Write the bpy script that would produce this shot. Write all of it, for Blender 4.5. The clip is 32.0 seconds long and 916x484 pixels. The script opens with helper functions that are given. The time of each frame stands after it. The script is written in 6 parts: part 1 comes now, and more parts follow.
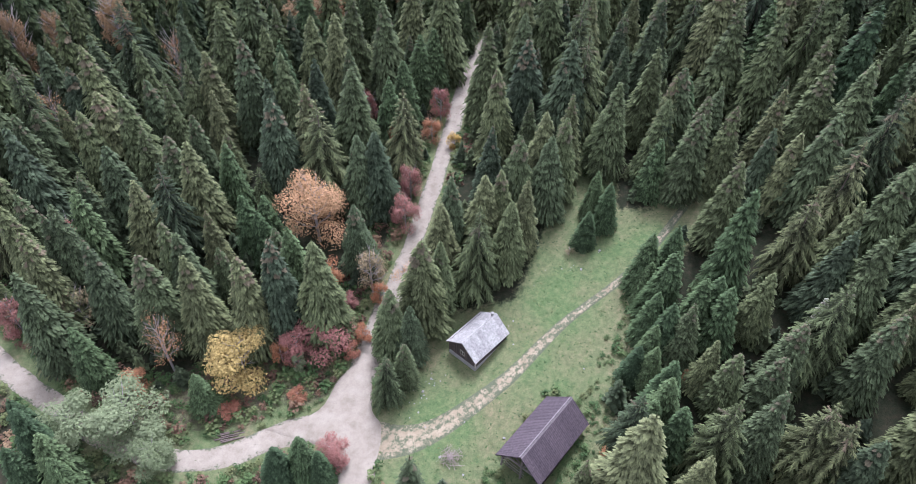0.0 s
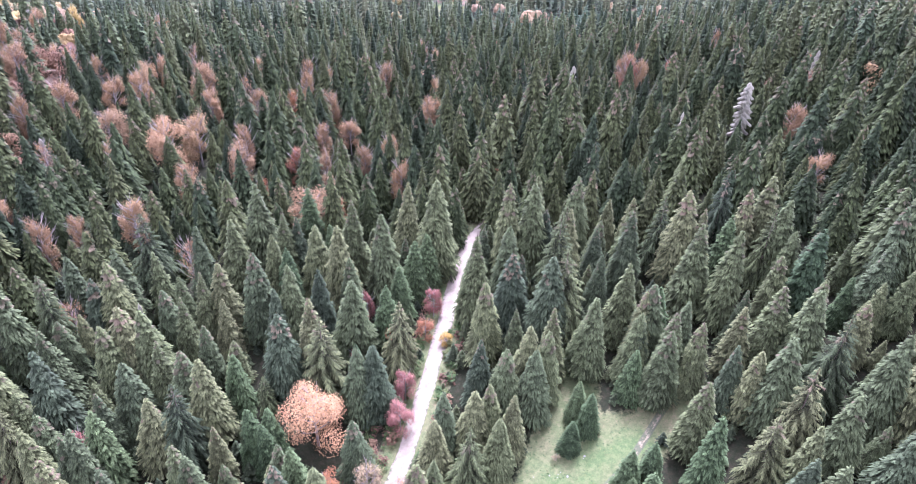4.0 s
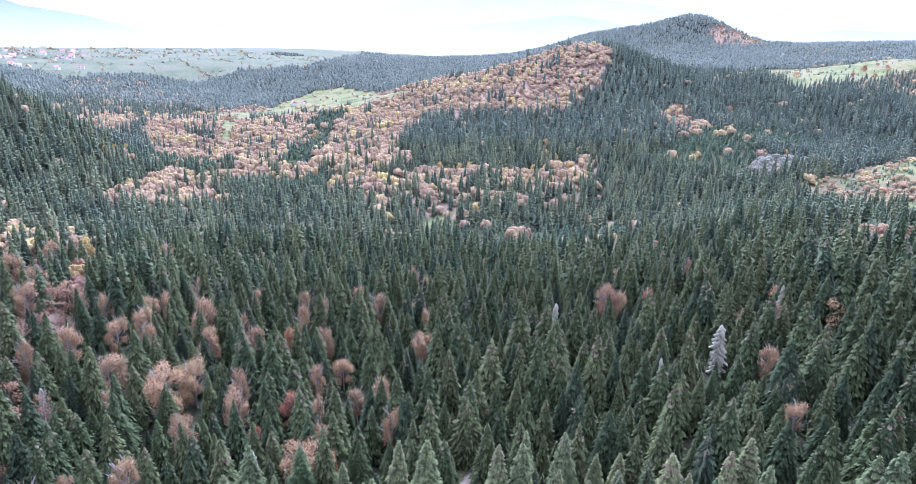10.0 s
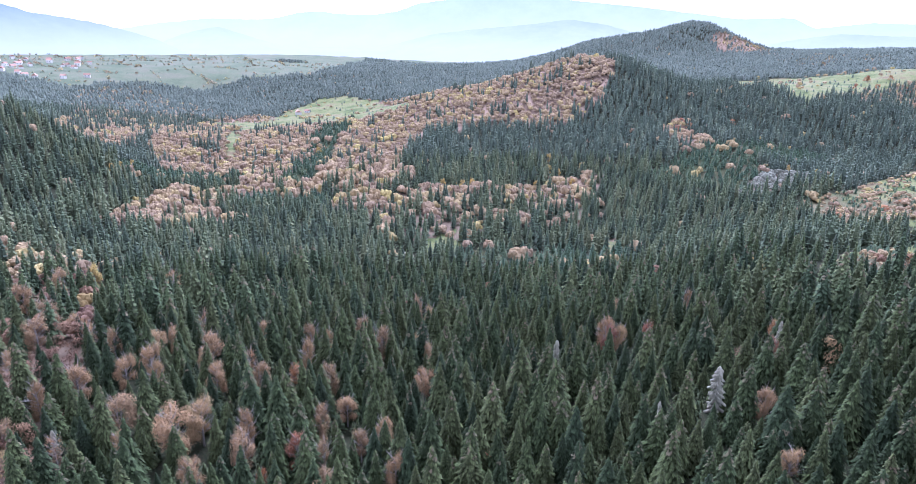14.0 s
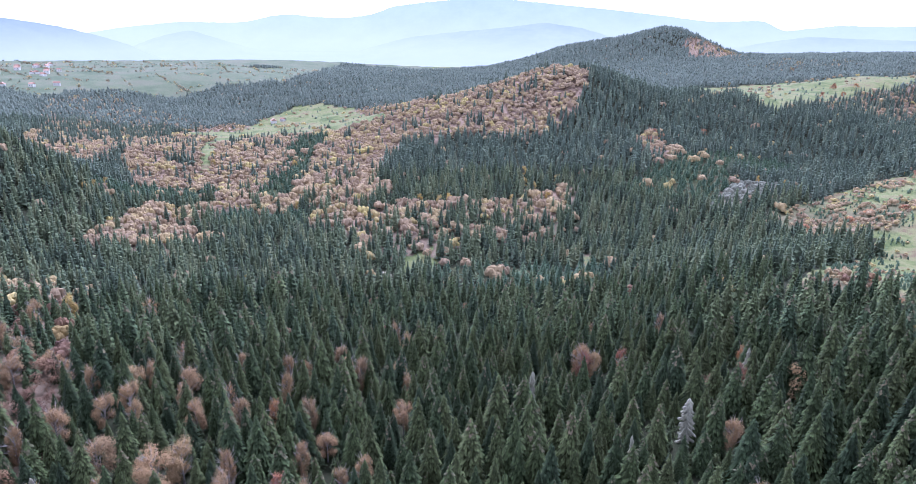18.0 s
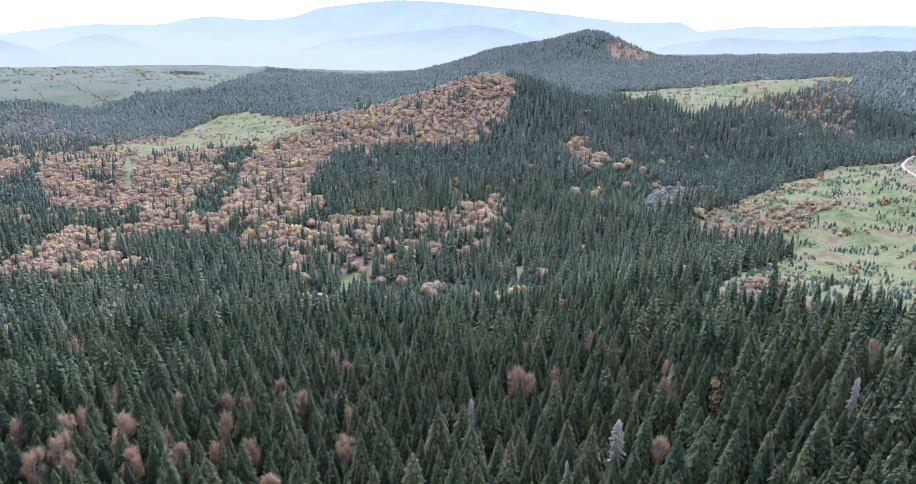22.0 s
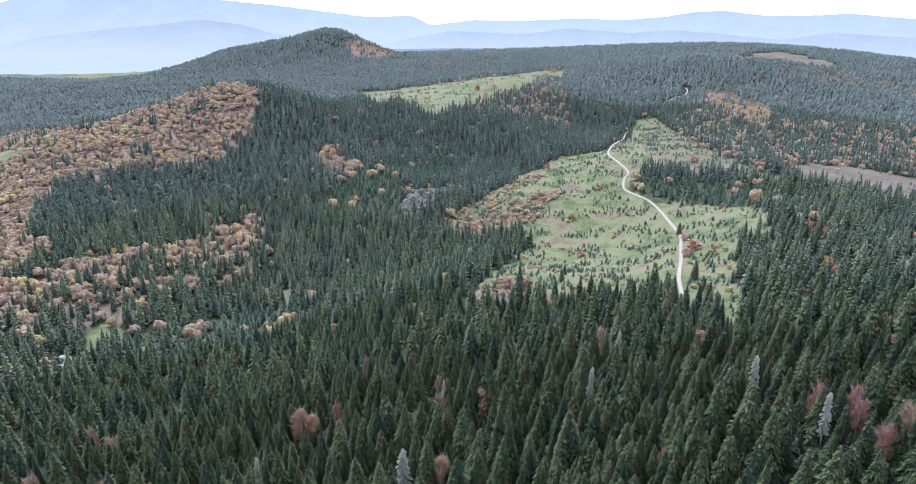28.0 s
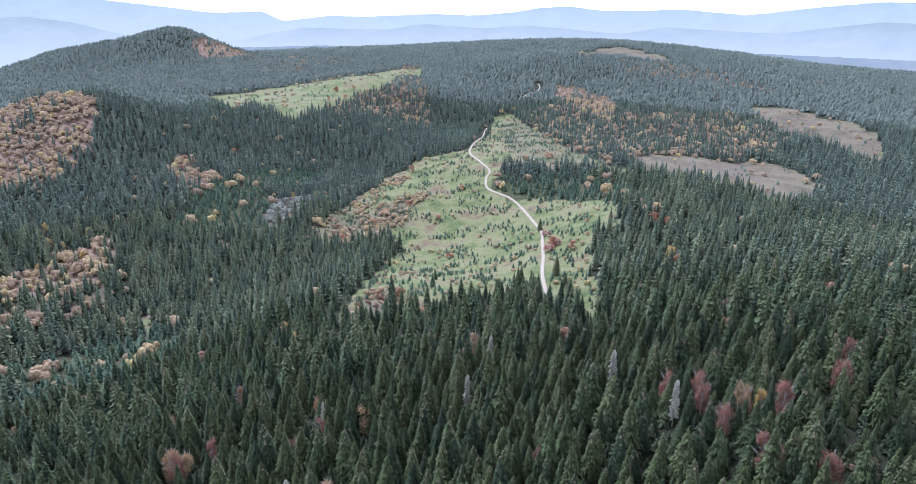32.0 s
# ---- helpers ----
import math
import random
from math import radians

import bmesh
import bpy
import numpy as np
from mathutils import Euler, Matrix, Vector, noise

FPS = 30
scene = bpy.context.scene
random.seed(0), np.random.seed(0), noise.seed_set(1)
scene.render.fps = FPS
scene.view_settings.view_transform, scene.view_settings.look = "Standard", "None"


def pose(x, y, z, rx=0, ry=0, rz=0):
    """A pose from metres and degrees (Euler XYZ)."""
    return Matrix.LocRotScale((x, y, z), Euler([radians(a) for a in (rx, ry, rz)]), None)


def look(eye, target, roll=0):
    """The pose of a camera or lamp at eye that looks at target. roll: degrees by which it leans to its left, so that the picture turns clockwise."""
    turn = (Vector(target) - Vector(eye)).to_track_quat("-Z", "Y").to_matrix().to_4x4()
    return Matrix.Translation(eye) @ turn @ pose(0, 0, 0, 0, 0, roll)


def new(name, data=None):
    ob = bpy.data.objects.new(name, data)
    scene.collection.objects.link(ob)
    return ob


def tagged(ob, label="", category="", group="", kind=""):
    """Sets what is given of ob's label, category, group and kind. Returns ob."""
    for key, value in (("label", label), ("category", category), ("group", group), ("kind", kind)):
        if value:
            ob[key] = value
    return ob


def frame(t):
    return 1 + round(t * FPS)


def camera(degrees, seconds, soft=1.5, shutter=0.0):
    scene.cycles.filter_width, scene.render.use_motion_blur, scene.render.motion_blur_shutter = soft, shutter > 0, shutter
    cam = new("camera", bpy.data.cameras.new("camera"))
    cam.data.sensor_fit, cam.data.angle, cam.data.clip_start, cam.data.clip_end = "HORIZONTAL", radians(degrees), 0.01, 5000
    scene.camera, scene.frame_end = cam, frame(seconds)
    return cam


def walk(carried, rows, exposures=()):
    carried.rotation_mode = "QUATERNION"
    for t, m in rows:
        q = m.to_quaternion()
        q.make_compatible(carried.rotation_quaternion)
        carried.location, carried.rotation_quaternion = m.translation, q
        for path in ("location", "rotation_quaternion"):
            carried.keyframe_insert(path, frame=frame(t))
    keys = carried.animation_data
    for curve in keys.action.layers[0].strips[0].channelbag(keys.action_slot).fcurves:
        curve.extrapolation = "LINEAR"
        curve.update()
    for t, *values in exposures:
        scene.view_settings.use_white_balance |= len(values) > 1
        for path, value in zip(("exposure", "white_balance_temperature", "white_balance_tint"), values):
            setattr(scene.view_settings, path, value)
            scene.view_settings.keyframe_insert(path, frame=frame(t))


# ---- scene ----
# The camera: a slow climb over a forest clearing, tilting up and then panning right.
cam = camera(68.9, 32.0, soft=0.8)
PATH = [
    # seconds, x, y, z, pitch, yaw, roll
    (0, -0.00, -0.00, 74.93, -43.75, -0.00, 1.69),
    (0.5, -0.02, 0.23, 77.01, -43.86, -0.11, 1.72),
    (1, 0.00, 0.55, 79.08, -43.37, -0.16, 1.71),
    (1.5, 0.04, 0.89, 81.16, -42.33, -0.18, 1.68),
    (2, 0.08, 1.25, 83.30, -41.11, -0.20, 1.65),
    (2.5, 0.12, 1.61, 85.43, -39.55, -0.23, 1.61),
    (3, 0.10, 1.95, 87.49, -37.62, -0.27, 1.57),
    (3.5, 0.01, 2.30, 89.60, -35.65, -0.33, 1.53),
    (5.5, -0.63, 2.98, 96.84, -26.89, -0.60, 1.46),
    (6, -0.68, 3.08, 98.36, -24.41, -0.59, 1.41),
    (6.5, -0.75, 3.25, 99.75, -21.92, -0.59, 1.36),
    (7, -0.76, 3.33, 100.99, -19.71, -0.58, 1.34),
    (7.5, -0.68, 3.32, 102.31, -18.71, -0.57, 1.33),
    (8, -0.53, 3.29, 103.76, -18.52, -0.61, 1.31),
    (9, -0.30, 3.17, 106.69, -18.42, -0.81, 1.25),
    (10, -0.24, 3.12, 109.53, -18.32, -0.92, 1.19),
    (11, -0.19, 3.12, 112.33, -18.27, -0.88, 1.15),
    (12, -0.13, 3.17, 115.27, -18.23, -0.79, 1.13),
    (13, -0.08, 3.27, 118.17, -18.17, -0.69, 1.11),
    (14, -0.07, 3.37, 120.92, -18.12, -0.59, 1.10),
    (14.5, -0.01, 3.40, 122.26, -18.09, -0.50, 1.09),
    (16.5, 0.15, 3.33, 127.84, -18.05, -0.80, 1.07),
    (17, 0.27, 3.31, 129.28, -18.03, -1.43, 1.06),
    (18, 0.24, 3.09, 132.27, -18.00, -2.58, 1.04),
    (19, 0.17, 2.92, 135.37, -17.99, -3.75, 1.03),
    (20, 0.12, 2.61, 138.35, -17.98, -4.98, 0.99),
    (21, -0.09, 1.91, 141.24, -17.94, -6.39, 0.95),
    (21.5, -0.20, 1.55, 142.74, -17.93, -7.31, 0.92),
    (22, -0.16, 1.38, 144.24, -17.93, -8.47, 0.89),
    (22.5, -0.17, 1.49, 145.72, -17.93, -9.91, 0.85),
    (23, -0.21, 1.67, 147.19, -17.94, -11.52, 0.81),
    (23.5, -0.25, 1.82, 148.67, -17.95, -13.17, 0.81),
    (24, -0.31, 1.81, 150.18, -17.99, -14.81, 0.82),
    (25, -0.41, 1.49, 153.34, -18.05, -18.07, 0.80),
    (25.5, -0.58, 1.30, 155.17, -18.11, -19.71, 0.79),
    (27.5, -1.10, 0.23, 161.53, -18.32, -27.65, 0.75),
    (28, -1.13, 0.11, 162.70, -18.35, -29.64, 0.70),
    (28.5, -1.18, -0.05, 163.88, -18.39, -31.61, 0.67),
    (29, -1.25, -0.21, 165.10, -18.43, -33.56, 0.64),
    (29.5, -1.33, -0.37, 166.24, -18.47, -35.44, 0.60),
    (30, -1.49, -0.49, 167.34, -18.51, -37.23, 0.59),
    (30.5, -1.66, -0.59, 168.42, -18.55, -38.66, 0.59),
    (31, -1.62, -0.73, 169.47, -18.59, -39.63, 0.58),
    (31.5, -1.57, -0.85, 170.59, -18.63, -40.50, 0.57),
    (32, -1.56, -0.96, 171.77, -18.68, -41.37, 0.56),
]
walk(cam, [(t, pose(x, y, z, 90 + p, 0, w) @ pose(0, 0, 0, 0, 0, r)) for t, x, y, z, p, w, r in PATH],
     exposures=[(0, 1.45, 5450, 22), (1, 1.45, 5450, 23), (2, 1.7, 5420, 29), (3, 2.1, 5400, 38), (3.5, 2.3, 5360, 40), (5.5, 2.75, 5240, 43), (6.5, 2.72, 5180, 41),
                (8.0, 2.38, 4980, 32), (10.0, 2.02, 4940, 29), (14, 1.68, 4980, 27), (20, 1.44, 5000, 25), (25, 1.34, 5120, 22), (32, 1.24, 5080, 20)])


# ---- world and sun: a bright, thinly overcast autumn day ----
world = bpy.data.worlds.new("overcast_sky")
scene.world = world
world.use_nodes = True
wn = world.node_tree.nodes
wl = world.node_tree.links
wn.clear()
SUN_EL, SUN_ROT = radians(62), radians(8)
sky = wn.new("ShaderNodeTexSky")
sky.sky_type = "NISHITA"
sky.sun_disc = False
sky.sun_elevation, sky.sun_rotation = SUN_EL, SUN_ROT
sky.air_density, sky.dust_density, sky.ozone_density = 1.0, 1.2, 1.0
hue = wn.new("ShaderNodeHueSaturation")
hue.inputs["Saturation"].default_value = 0.08
back = wn.new("ShaderNodeBackground")
back.inputs["Strength"].default_value = 0.19
wout = wn.new("ShaderNodeOutputWorld")
wl.new(sky.outputs[0], hue.inputs["Color"])
wl.new(hue.outputs[0], back.inputs["Color"])
wl.new(back.outputs[0], wout.inputs["Surface"])

sun_data = bpy.data.lights.new("sun", "SUN")
sun_data.energy, sun_data.angle, sun_data.color = 2.0, radians(20), (1.0, 0.985, 0.97)
sun = new("sun", sun_data)
sx, sy = math.sin(SUN_ROT) * math.cos(SUN_EL), math.cos(SUN_ROT) * math.cos(SUN_EL)
sun.matrix_world = look((sx * 300, sy * 300, 300 * math.sin(SUN_EL)), (0, 0, 0))


# ---- materials ----
def nodes_of(name):
    m = bpy.data.materials.new(name)
    m.use_nodes = True
    n = m.node_tree.nodes
    bsdf = n["Principled BSDF"]
    return m, n, m.node_tree.links, bsdf


def ramp(n, stops, interp="LINEAR"):
    r = n.new("ShaderNodeValToRGB")
    r.color_ramp.interpolation = interp
    e = r.color_ramp.elements
    while len(e) < len(stops):
        e.new(0.5)
    for el, (p, c) in zip(e, stops):
        el.position, el.color = p, (*c, 1)
    return r


def noise_node(n, l, scale, detail=4.0, rough=0.6, coord="Object"):
    tc = n.new("ShaderNodeTexCoord")
    t = n.new("ShaderNodeTexNoise")
    t.inputs["Scale"].default_value, t.inputs["Detail"].default_value = scale, detail
    t.inputs["Roughness"].default_value = rough
    l.new(tc.outputs[coord], t.inputs["Vector"])
    return t


def mix(n, l, kind, fac, a, b):
    m = n.new("ShaderNodeMix")
    m.data_type, m.blend_type = "RGBA", kind
    for sock, v in ((0, fac), (6, a), (7, b)):
        if hasattr(v, "is_linked"):
            l.new(v, m.inputs[sock])
        elif sock == 0:
            m.inputs[0].default_value = v
        else:
            m.inputs[sock].default_value = (*v, 1)
    return m.outputs[2]


def bump(n, l, bsdf, height, strength=0.4, dist=0.05):
    b = n.new("ShaderNodeBump")
    b.inputs["Strength"].default_value, b.inputs["Distance"].default_value = strength, dist
    l.new(height, b.inputs["Height"])
    l.new(b.outputs[0], bsdf.inputs["Normal"])


def foliage(name, stops, source, fleck=1.6, spec=0.12, rough=0.8, grain=0.4, fresh=None, island=0.16):
    """Leaf or needle matter. source: 'object' varies tree by tree, 'tint' reads the share stored on joined woods."""
    m, n, l, bsdf = nodes_of(name)
    if source == "object":
        info = n.new("ShaderNodeObjectInfo")
        pick = info.outputs["Random"]
    else:
        at = n.new("ShaderNodeAttribute")
        at.attribute_name = "tint"
        pick = at.outputs["Fac"]
    r = ramp(n, stops)
    l.new(pick, r.inputs[0])
    t = noise_node(n, l, fleck, 3.0, 0.7)
    rr = ramp(n, [(0.3, (1 - grain, 1 - grain, 1 - grain)), (0.7, (1 + grain * 0.6, 1 + grain * 0.6, 1 + grain * 0.5))])
    l.new(t.outputs[0], rr.inputs[0])
    geo = n.new("ShaderNodeNewGeometry")
    isl = ramp(n, [(0.0, (1 - island, 1 - island, 1 - island)), (1.0, (1 + island, 1 + island, 1 + 0.85 * island))])
    l.new(geo.outputs["Random Per Island"], isl.inputs[0])
    c = mix(n, l, "MULTIPLY", 1.0, r.outputs[0], rr.outputs[0])
    c = mix(n, l, "MULTIPLY", 1.0, c, isl.outputs[0])
    if fresh is not None:  # shade painted into the crown's inside, lightness onto its branch ends with their fresh growth
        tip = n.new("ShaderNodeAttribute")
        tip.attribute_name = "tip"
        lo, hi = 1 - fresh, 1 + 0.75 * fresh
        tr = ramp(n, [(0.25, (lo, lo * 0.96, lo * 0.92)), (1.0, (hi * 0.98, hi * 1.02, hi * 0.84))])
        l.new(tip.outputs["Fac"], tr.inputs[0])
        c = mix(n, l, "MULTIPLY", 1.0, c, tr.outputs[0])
    l.new(c, bsdf.inputs["Base Color"])
    bsdf.inputs["Roughness"].default_value = rough
    bsdf.inputs["Specular IOR Level"].default_value = spec
    return m


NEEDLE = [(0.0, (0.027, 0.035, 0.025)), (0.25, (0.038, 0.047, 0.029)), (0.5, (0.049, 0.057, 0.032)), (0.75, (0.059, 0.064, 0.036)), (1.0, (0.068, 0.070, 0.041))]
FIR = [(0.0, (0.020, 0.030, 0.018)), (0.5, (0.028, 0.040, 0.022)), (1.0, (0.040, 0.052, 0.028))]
# the next two: needles paler and greyer with distance, haze painted into their colour
FAR_HAZE_NEEDLE = [(0.0, (0.085, 0.106, 0.095)), (0.4, (0.098, 0.120, 0.105)), (0.7, (0.114, 0.138, 0.117)), (1.0, (0.140, 0.159, 0.129))]
DEEP_HAZE_NEEDLE = [(0.0, (0.085, 0.102, 0.084)), (0.5, (0.094, 0.111, 0.091)), (1.0, (0.107, 0.122, 0.096))]
# beech tones lightened and dulled, the hill's haze painted in
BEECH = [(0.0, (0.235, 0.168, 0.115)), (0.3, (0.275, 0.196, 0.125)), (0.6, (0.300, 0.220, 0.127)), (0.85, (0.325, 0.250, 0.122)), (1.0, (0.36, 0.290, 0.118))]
BLUSH = [(0.0, (0.34, 0.190, 0.105)), (0.5, (0.40, 0.215, 0.105)), (1.0, (0.39, 0.232, 0.125))]
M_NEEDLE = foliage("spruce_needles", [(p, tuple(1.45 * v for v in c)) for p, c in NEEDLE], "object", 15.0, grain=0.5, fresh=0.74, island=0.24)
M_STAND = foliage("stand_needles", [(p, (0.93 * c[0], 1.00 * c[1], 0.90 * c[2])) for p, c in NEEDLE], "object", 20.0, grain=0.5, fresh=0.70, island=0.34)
# lightened and lifted a little: the first of the painted haze
M_STAND_FAR = foliage("hazed_stand_needles", [(p, (1.30 * c[0] + 0.006, 1.40 * c[1] + 0.008, 1.32 * c[2] + 0.009)) for p, c in NEEDLE], "object", 20.0, grain=0.68, fresh=0.60, island=0.34)
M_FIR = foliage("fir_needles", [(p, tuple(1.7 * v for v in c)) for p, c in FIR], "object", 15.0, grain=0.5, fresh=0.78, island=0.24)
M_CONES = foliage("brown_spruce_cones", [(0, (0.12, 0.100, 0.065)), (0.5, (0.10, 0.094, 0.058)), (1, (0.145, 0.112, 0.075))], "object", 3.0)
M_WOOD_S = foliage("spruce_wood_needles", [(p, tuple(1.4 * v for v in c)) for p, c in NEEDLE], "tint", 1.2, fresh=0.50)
# from here outward the haze is mixed into the needle colour
M_WOOD_M = foliage("middle_hazed_needles", [(p, tuple(1.65 * (0.80 * a + 0.20 * b) for a, b in zip(c, d))) for (p, c), (_, d) in zip(NEEDLE, FAR_HAZE_NEEDLE[:2] + [FAR_HAZE_NEEDLE[1]] + FAR_HAZE_NEEDLE[2:])], "tint", 0.7, grain=0.35, fresh=0.32)
M_WOOD_F = foliage("far_hazed_needles", FAR_HAZE_NEEDLE, "tint", 0.5, grain=0.35, fresh=0.18)
M_WOOD_D = foliage("distant_hazed_needles", DEEP_HAZE_NEEDLE, "tint", 0.3, grain=0.25)
M_YOUNG = foliage("young_spruce_needles", [(0, (0.060, 0.092, 0.062)), (0.5, (0.078, 0.112, 0.070)), (1, (0.105, 0.136, 0.080))], "tint", 1.0)
M_WOOD_B = foliage("hazed_autumn_leaves", BEECH, "tint", 0.25, grain=0.25)
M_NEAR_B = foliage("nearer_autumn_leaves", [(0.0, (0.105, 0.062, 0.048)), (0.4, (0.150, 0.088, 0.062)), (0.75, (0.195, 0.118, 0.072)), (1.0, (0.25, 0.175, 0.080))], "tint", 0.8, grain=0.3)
M_LEAF_PINK = foliage("greyish_beech_leaves", [(0, (0.223, 0.147, 0.086)), (0.5, (0.279, 0.172, 0.096)), (1, (0.292, 0.193, 0.103))], "object", 11.0)
M_LEAF_BEECH = foliage("blush_beech_leaves", BLUSH, "object", 11.0)
M_LEAF_RUST = foliage("rust_leaves", [(0, (0.28, 0.115, 0.065)), (0.5, (0.32, 0.16, 0.075)), (1, (0.26, 0.11, 0.075))], "object", 11.0)
M_LEAF_DULL = foliage("dull_red_beech_leaves", [(0, (0.180, 0.086, 0.061)), (1, (0.239, 0.115, 0.082))], "object", 11.0)
M_LEAF_RED = foliage("dark_red_leaves", [(0, (0.230, 0.097, 0.084)), (1, (0.297, 0.142, 0.119))], "object", 11.0)
M_LEAF_YELLOW = foliage("golden_leaves", [(0, (0.40, 0.26, 0.075)), (1, (0.36, 0.265, 0.10))], "object", 11.0)
M_LEAF_GREY = foliage("grey_twigs", [(0, (0.168, 0.168, 0.137)), (1, (0.231, 0.221, 0.182))], "tint", 1.0)
M_WEED = foliage("green_weeds", [(0, (0.050, 0.085, 0.032)), (0.5, (0.075, 0.115, 0.042)), (1, (0.13, 0.14, 0.06))], "tint", 2.0)
M_BRACKEN = foliage("rust_bracken", [(0, (0.10, 0.065, 0.045)), (0.5, (0.155, 0.090, 0.060)), (1, (0.21, 0.145, 0.085))], "tint", 2.0)
M_LEAF_GREEN = foliage("pale_green_leaves", [(0, (0.170, 0.195, 0.108)), (1, (0.148, 0.178, 0.092))], "object", 11.0)
M_LEAF_DUN = foliage("dun_bush_leaves", [(0, (0.20, 0.17, 0.10)), (1, (0.26, 0.20, 0.12))], "object", 11.0)


def bark(name, dark, light):
    m, n, l, bsdf = nodes_of(name)
    t = noise_node(n, l, 6.0, 5.0, 0.7)
    r = ramp(n, [(0.3, dark), (0.7, light)])
    l.new(t.outputs[0], r.inputs[0])
    l.new(r.outputs[0], bsdf.inputs["Base Color"])
    bsdf.inputs["Roughness"].default_value = 0.9
    bump(n, l, bsdf, t.outputs[0], 0.5, 0.03)
    return m


M_BARK = bark("spruce_bark", (0.07, 0.05, 0.04), (0.17, 0.13, 0.11))
M_GREYBARK = bark("grey_beech_bark", (0.156, 0.137, 0.127), (0.299, 0.267, 0.247))
M_DEAD = bark("bleached_dead_wood", (0.241, 0.229, 0.177), (0.397, 0.376, 0.293))


def ground_material():
    m, n, l, bsdf = nodes_of("forest_and_meadow_ground")
    grass = n.new("ShaderNodeAttribute")
    grass.attribute_name = "grass"
    far = n.new("ShaderNodeAttribute")
    far.attribute_name = "dry"
    t1 = noise_node(n, l, 0.12, 6.0, 0.65)
    t2 = noise_node(n, l, 1.3, 5.0, 0.7)
    t3 = noise_node(n, l, 9.0, 3.0, 0.7)
    # floor tones set almost black to deepen the shade between trees
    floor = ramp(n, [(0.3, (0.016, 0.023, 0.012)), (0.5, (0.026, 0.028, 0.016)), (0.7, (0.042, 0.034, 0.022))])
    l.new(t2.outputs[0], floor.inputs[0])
    lush = ramp(n, [(0.28, (0.082, 0.106, 0.055)), (0.48, (0.116, 0.134, 0.073)), (0.62, (0.153, 0.154, 0.091)), (0.78, (0.198, 0.174, 0.116))])
    l.new(t2.outputs[0], lush.inputs[0])
    patch = ramp(n, [(0.36, (0.80, 0.98, 0.74)), (0.64, (1.2, 1.04, 1.0))])
    l.new(t1.outputs[0], patch.inputs[0])
    dryc = ramp(n, [(0.38, (0.062, 0.080, 0.030)), (0.46, (0.104, 0.116, 0.046)), (0.53, (0.148, 0.142, 0.070)), (0.62, (0.118, 0.086, 0.054))])
    t4 = noise_node(n, l, 0.028, 8.0, 0.78)
    l.new(t4.outputs[0], dryc.inputs[0])
    g = mix(n, l, "MULTIPLY", 1.0, lush.outputs[0], patch.outputs[0])
    g = mix(n, l, "MIX", far.outputs["Fac"], g, dryc.outputs[0])
    pale = n.new("ShaderNodeAttribute")  # fields on the plain, their colour greyed to stand in for haze
    pale.attribute_name = "pale"
    t5 = noise_node(n, l, 0.012, 5.0, 0.7)
    hazed_field = ramp(n, [(0.40, (0.068, 0.084, 0.052)), (0.5, (0.092, 0.104, 0.066)), (0.60, (0.109, 0.108, 0.077))])
    l.new(t5.outputs[0], hazed_field.inputs[0])
    g = mix(n, l, "MIX", pale.outputs["Fac"], g, hazed_field.outputs[0])
    heath = n.new("ShaderNodeAttribute")
    heath.attribute_name = "heath"
    hc = ramp(n, [(0.40, (0.076, 0.063, 0.044)), (0.5, (0.112, 0.084, 0.063)), (0.6, (0.123, 0.110, 0.070))])
    l.new(t4.outputs[0], hc.inputs[0])
    g = mix(n, l, "MIX", heath.outputs["Fac"], g, hc.outputs[0])
    edge = n.new("ShaderNodeMath")
    edge.operation = "ADD"
    l.new(grass.outputs["Fac"], edge.inputs[0])
    half = n.new("ShaderNodeMath")
    half.operation = "MULTIPLY_ADD"
    half.inputs[1].default_value, half.inputs[2].default_value = 0.7, -0.35
    l.new(t2.outputs[0], half.inputs[0])
    l.new(half.outputs[0], edge.inputs[1])
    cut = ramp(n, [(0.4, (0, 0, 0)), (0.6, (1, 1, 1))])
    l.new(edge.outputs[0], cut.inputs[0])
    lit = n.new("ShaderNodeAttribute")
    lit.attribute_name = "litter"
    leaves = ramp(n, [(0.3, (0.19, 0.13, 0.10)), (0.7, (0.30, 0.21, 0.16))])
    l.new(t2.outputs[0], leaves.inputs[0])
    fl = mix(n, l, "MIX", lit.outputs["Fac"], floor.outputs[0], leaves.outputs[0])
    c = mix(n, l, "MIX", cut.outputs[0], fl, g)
    fine = ramp(n, [(0.3, (0.78, 0.78, 0.78)), (0.7, (1.2, 1.2, 1.15))])
    l.new(t3.outputs[0], fine.inputs[0])
    c = mix(n, l, "MULTIPLY", 1.0, c, fine.outputs[0])
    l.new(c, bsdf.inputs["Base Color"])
    bsdf.inputs["Roughness"].default_value = 0.95
    bsdf.inputs["Specular IOR Level"].default_value = 0.1
    bump(n, l, bsdf, t3.outputs[0], 0.6, 0.15)
    return m


M_GROUND = ground_material()


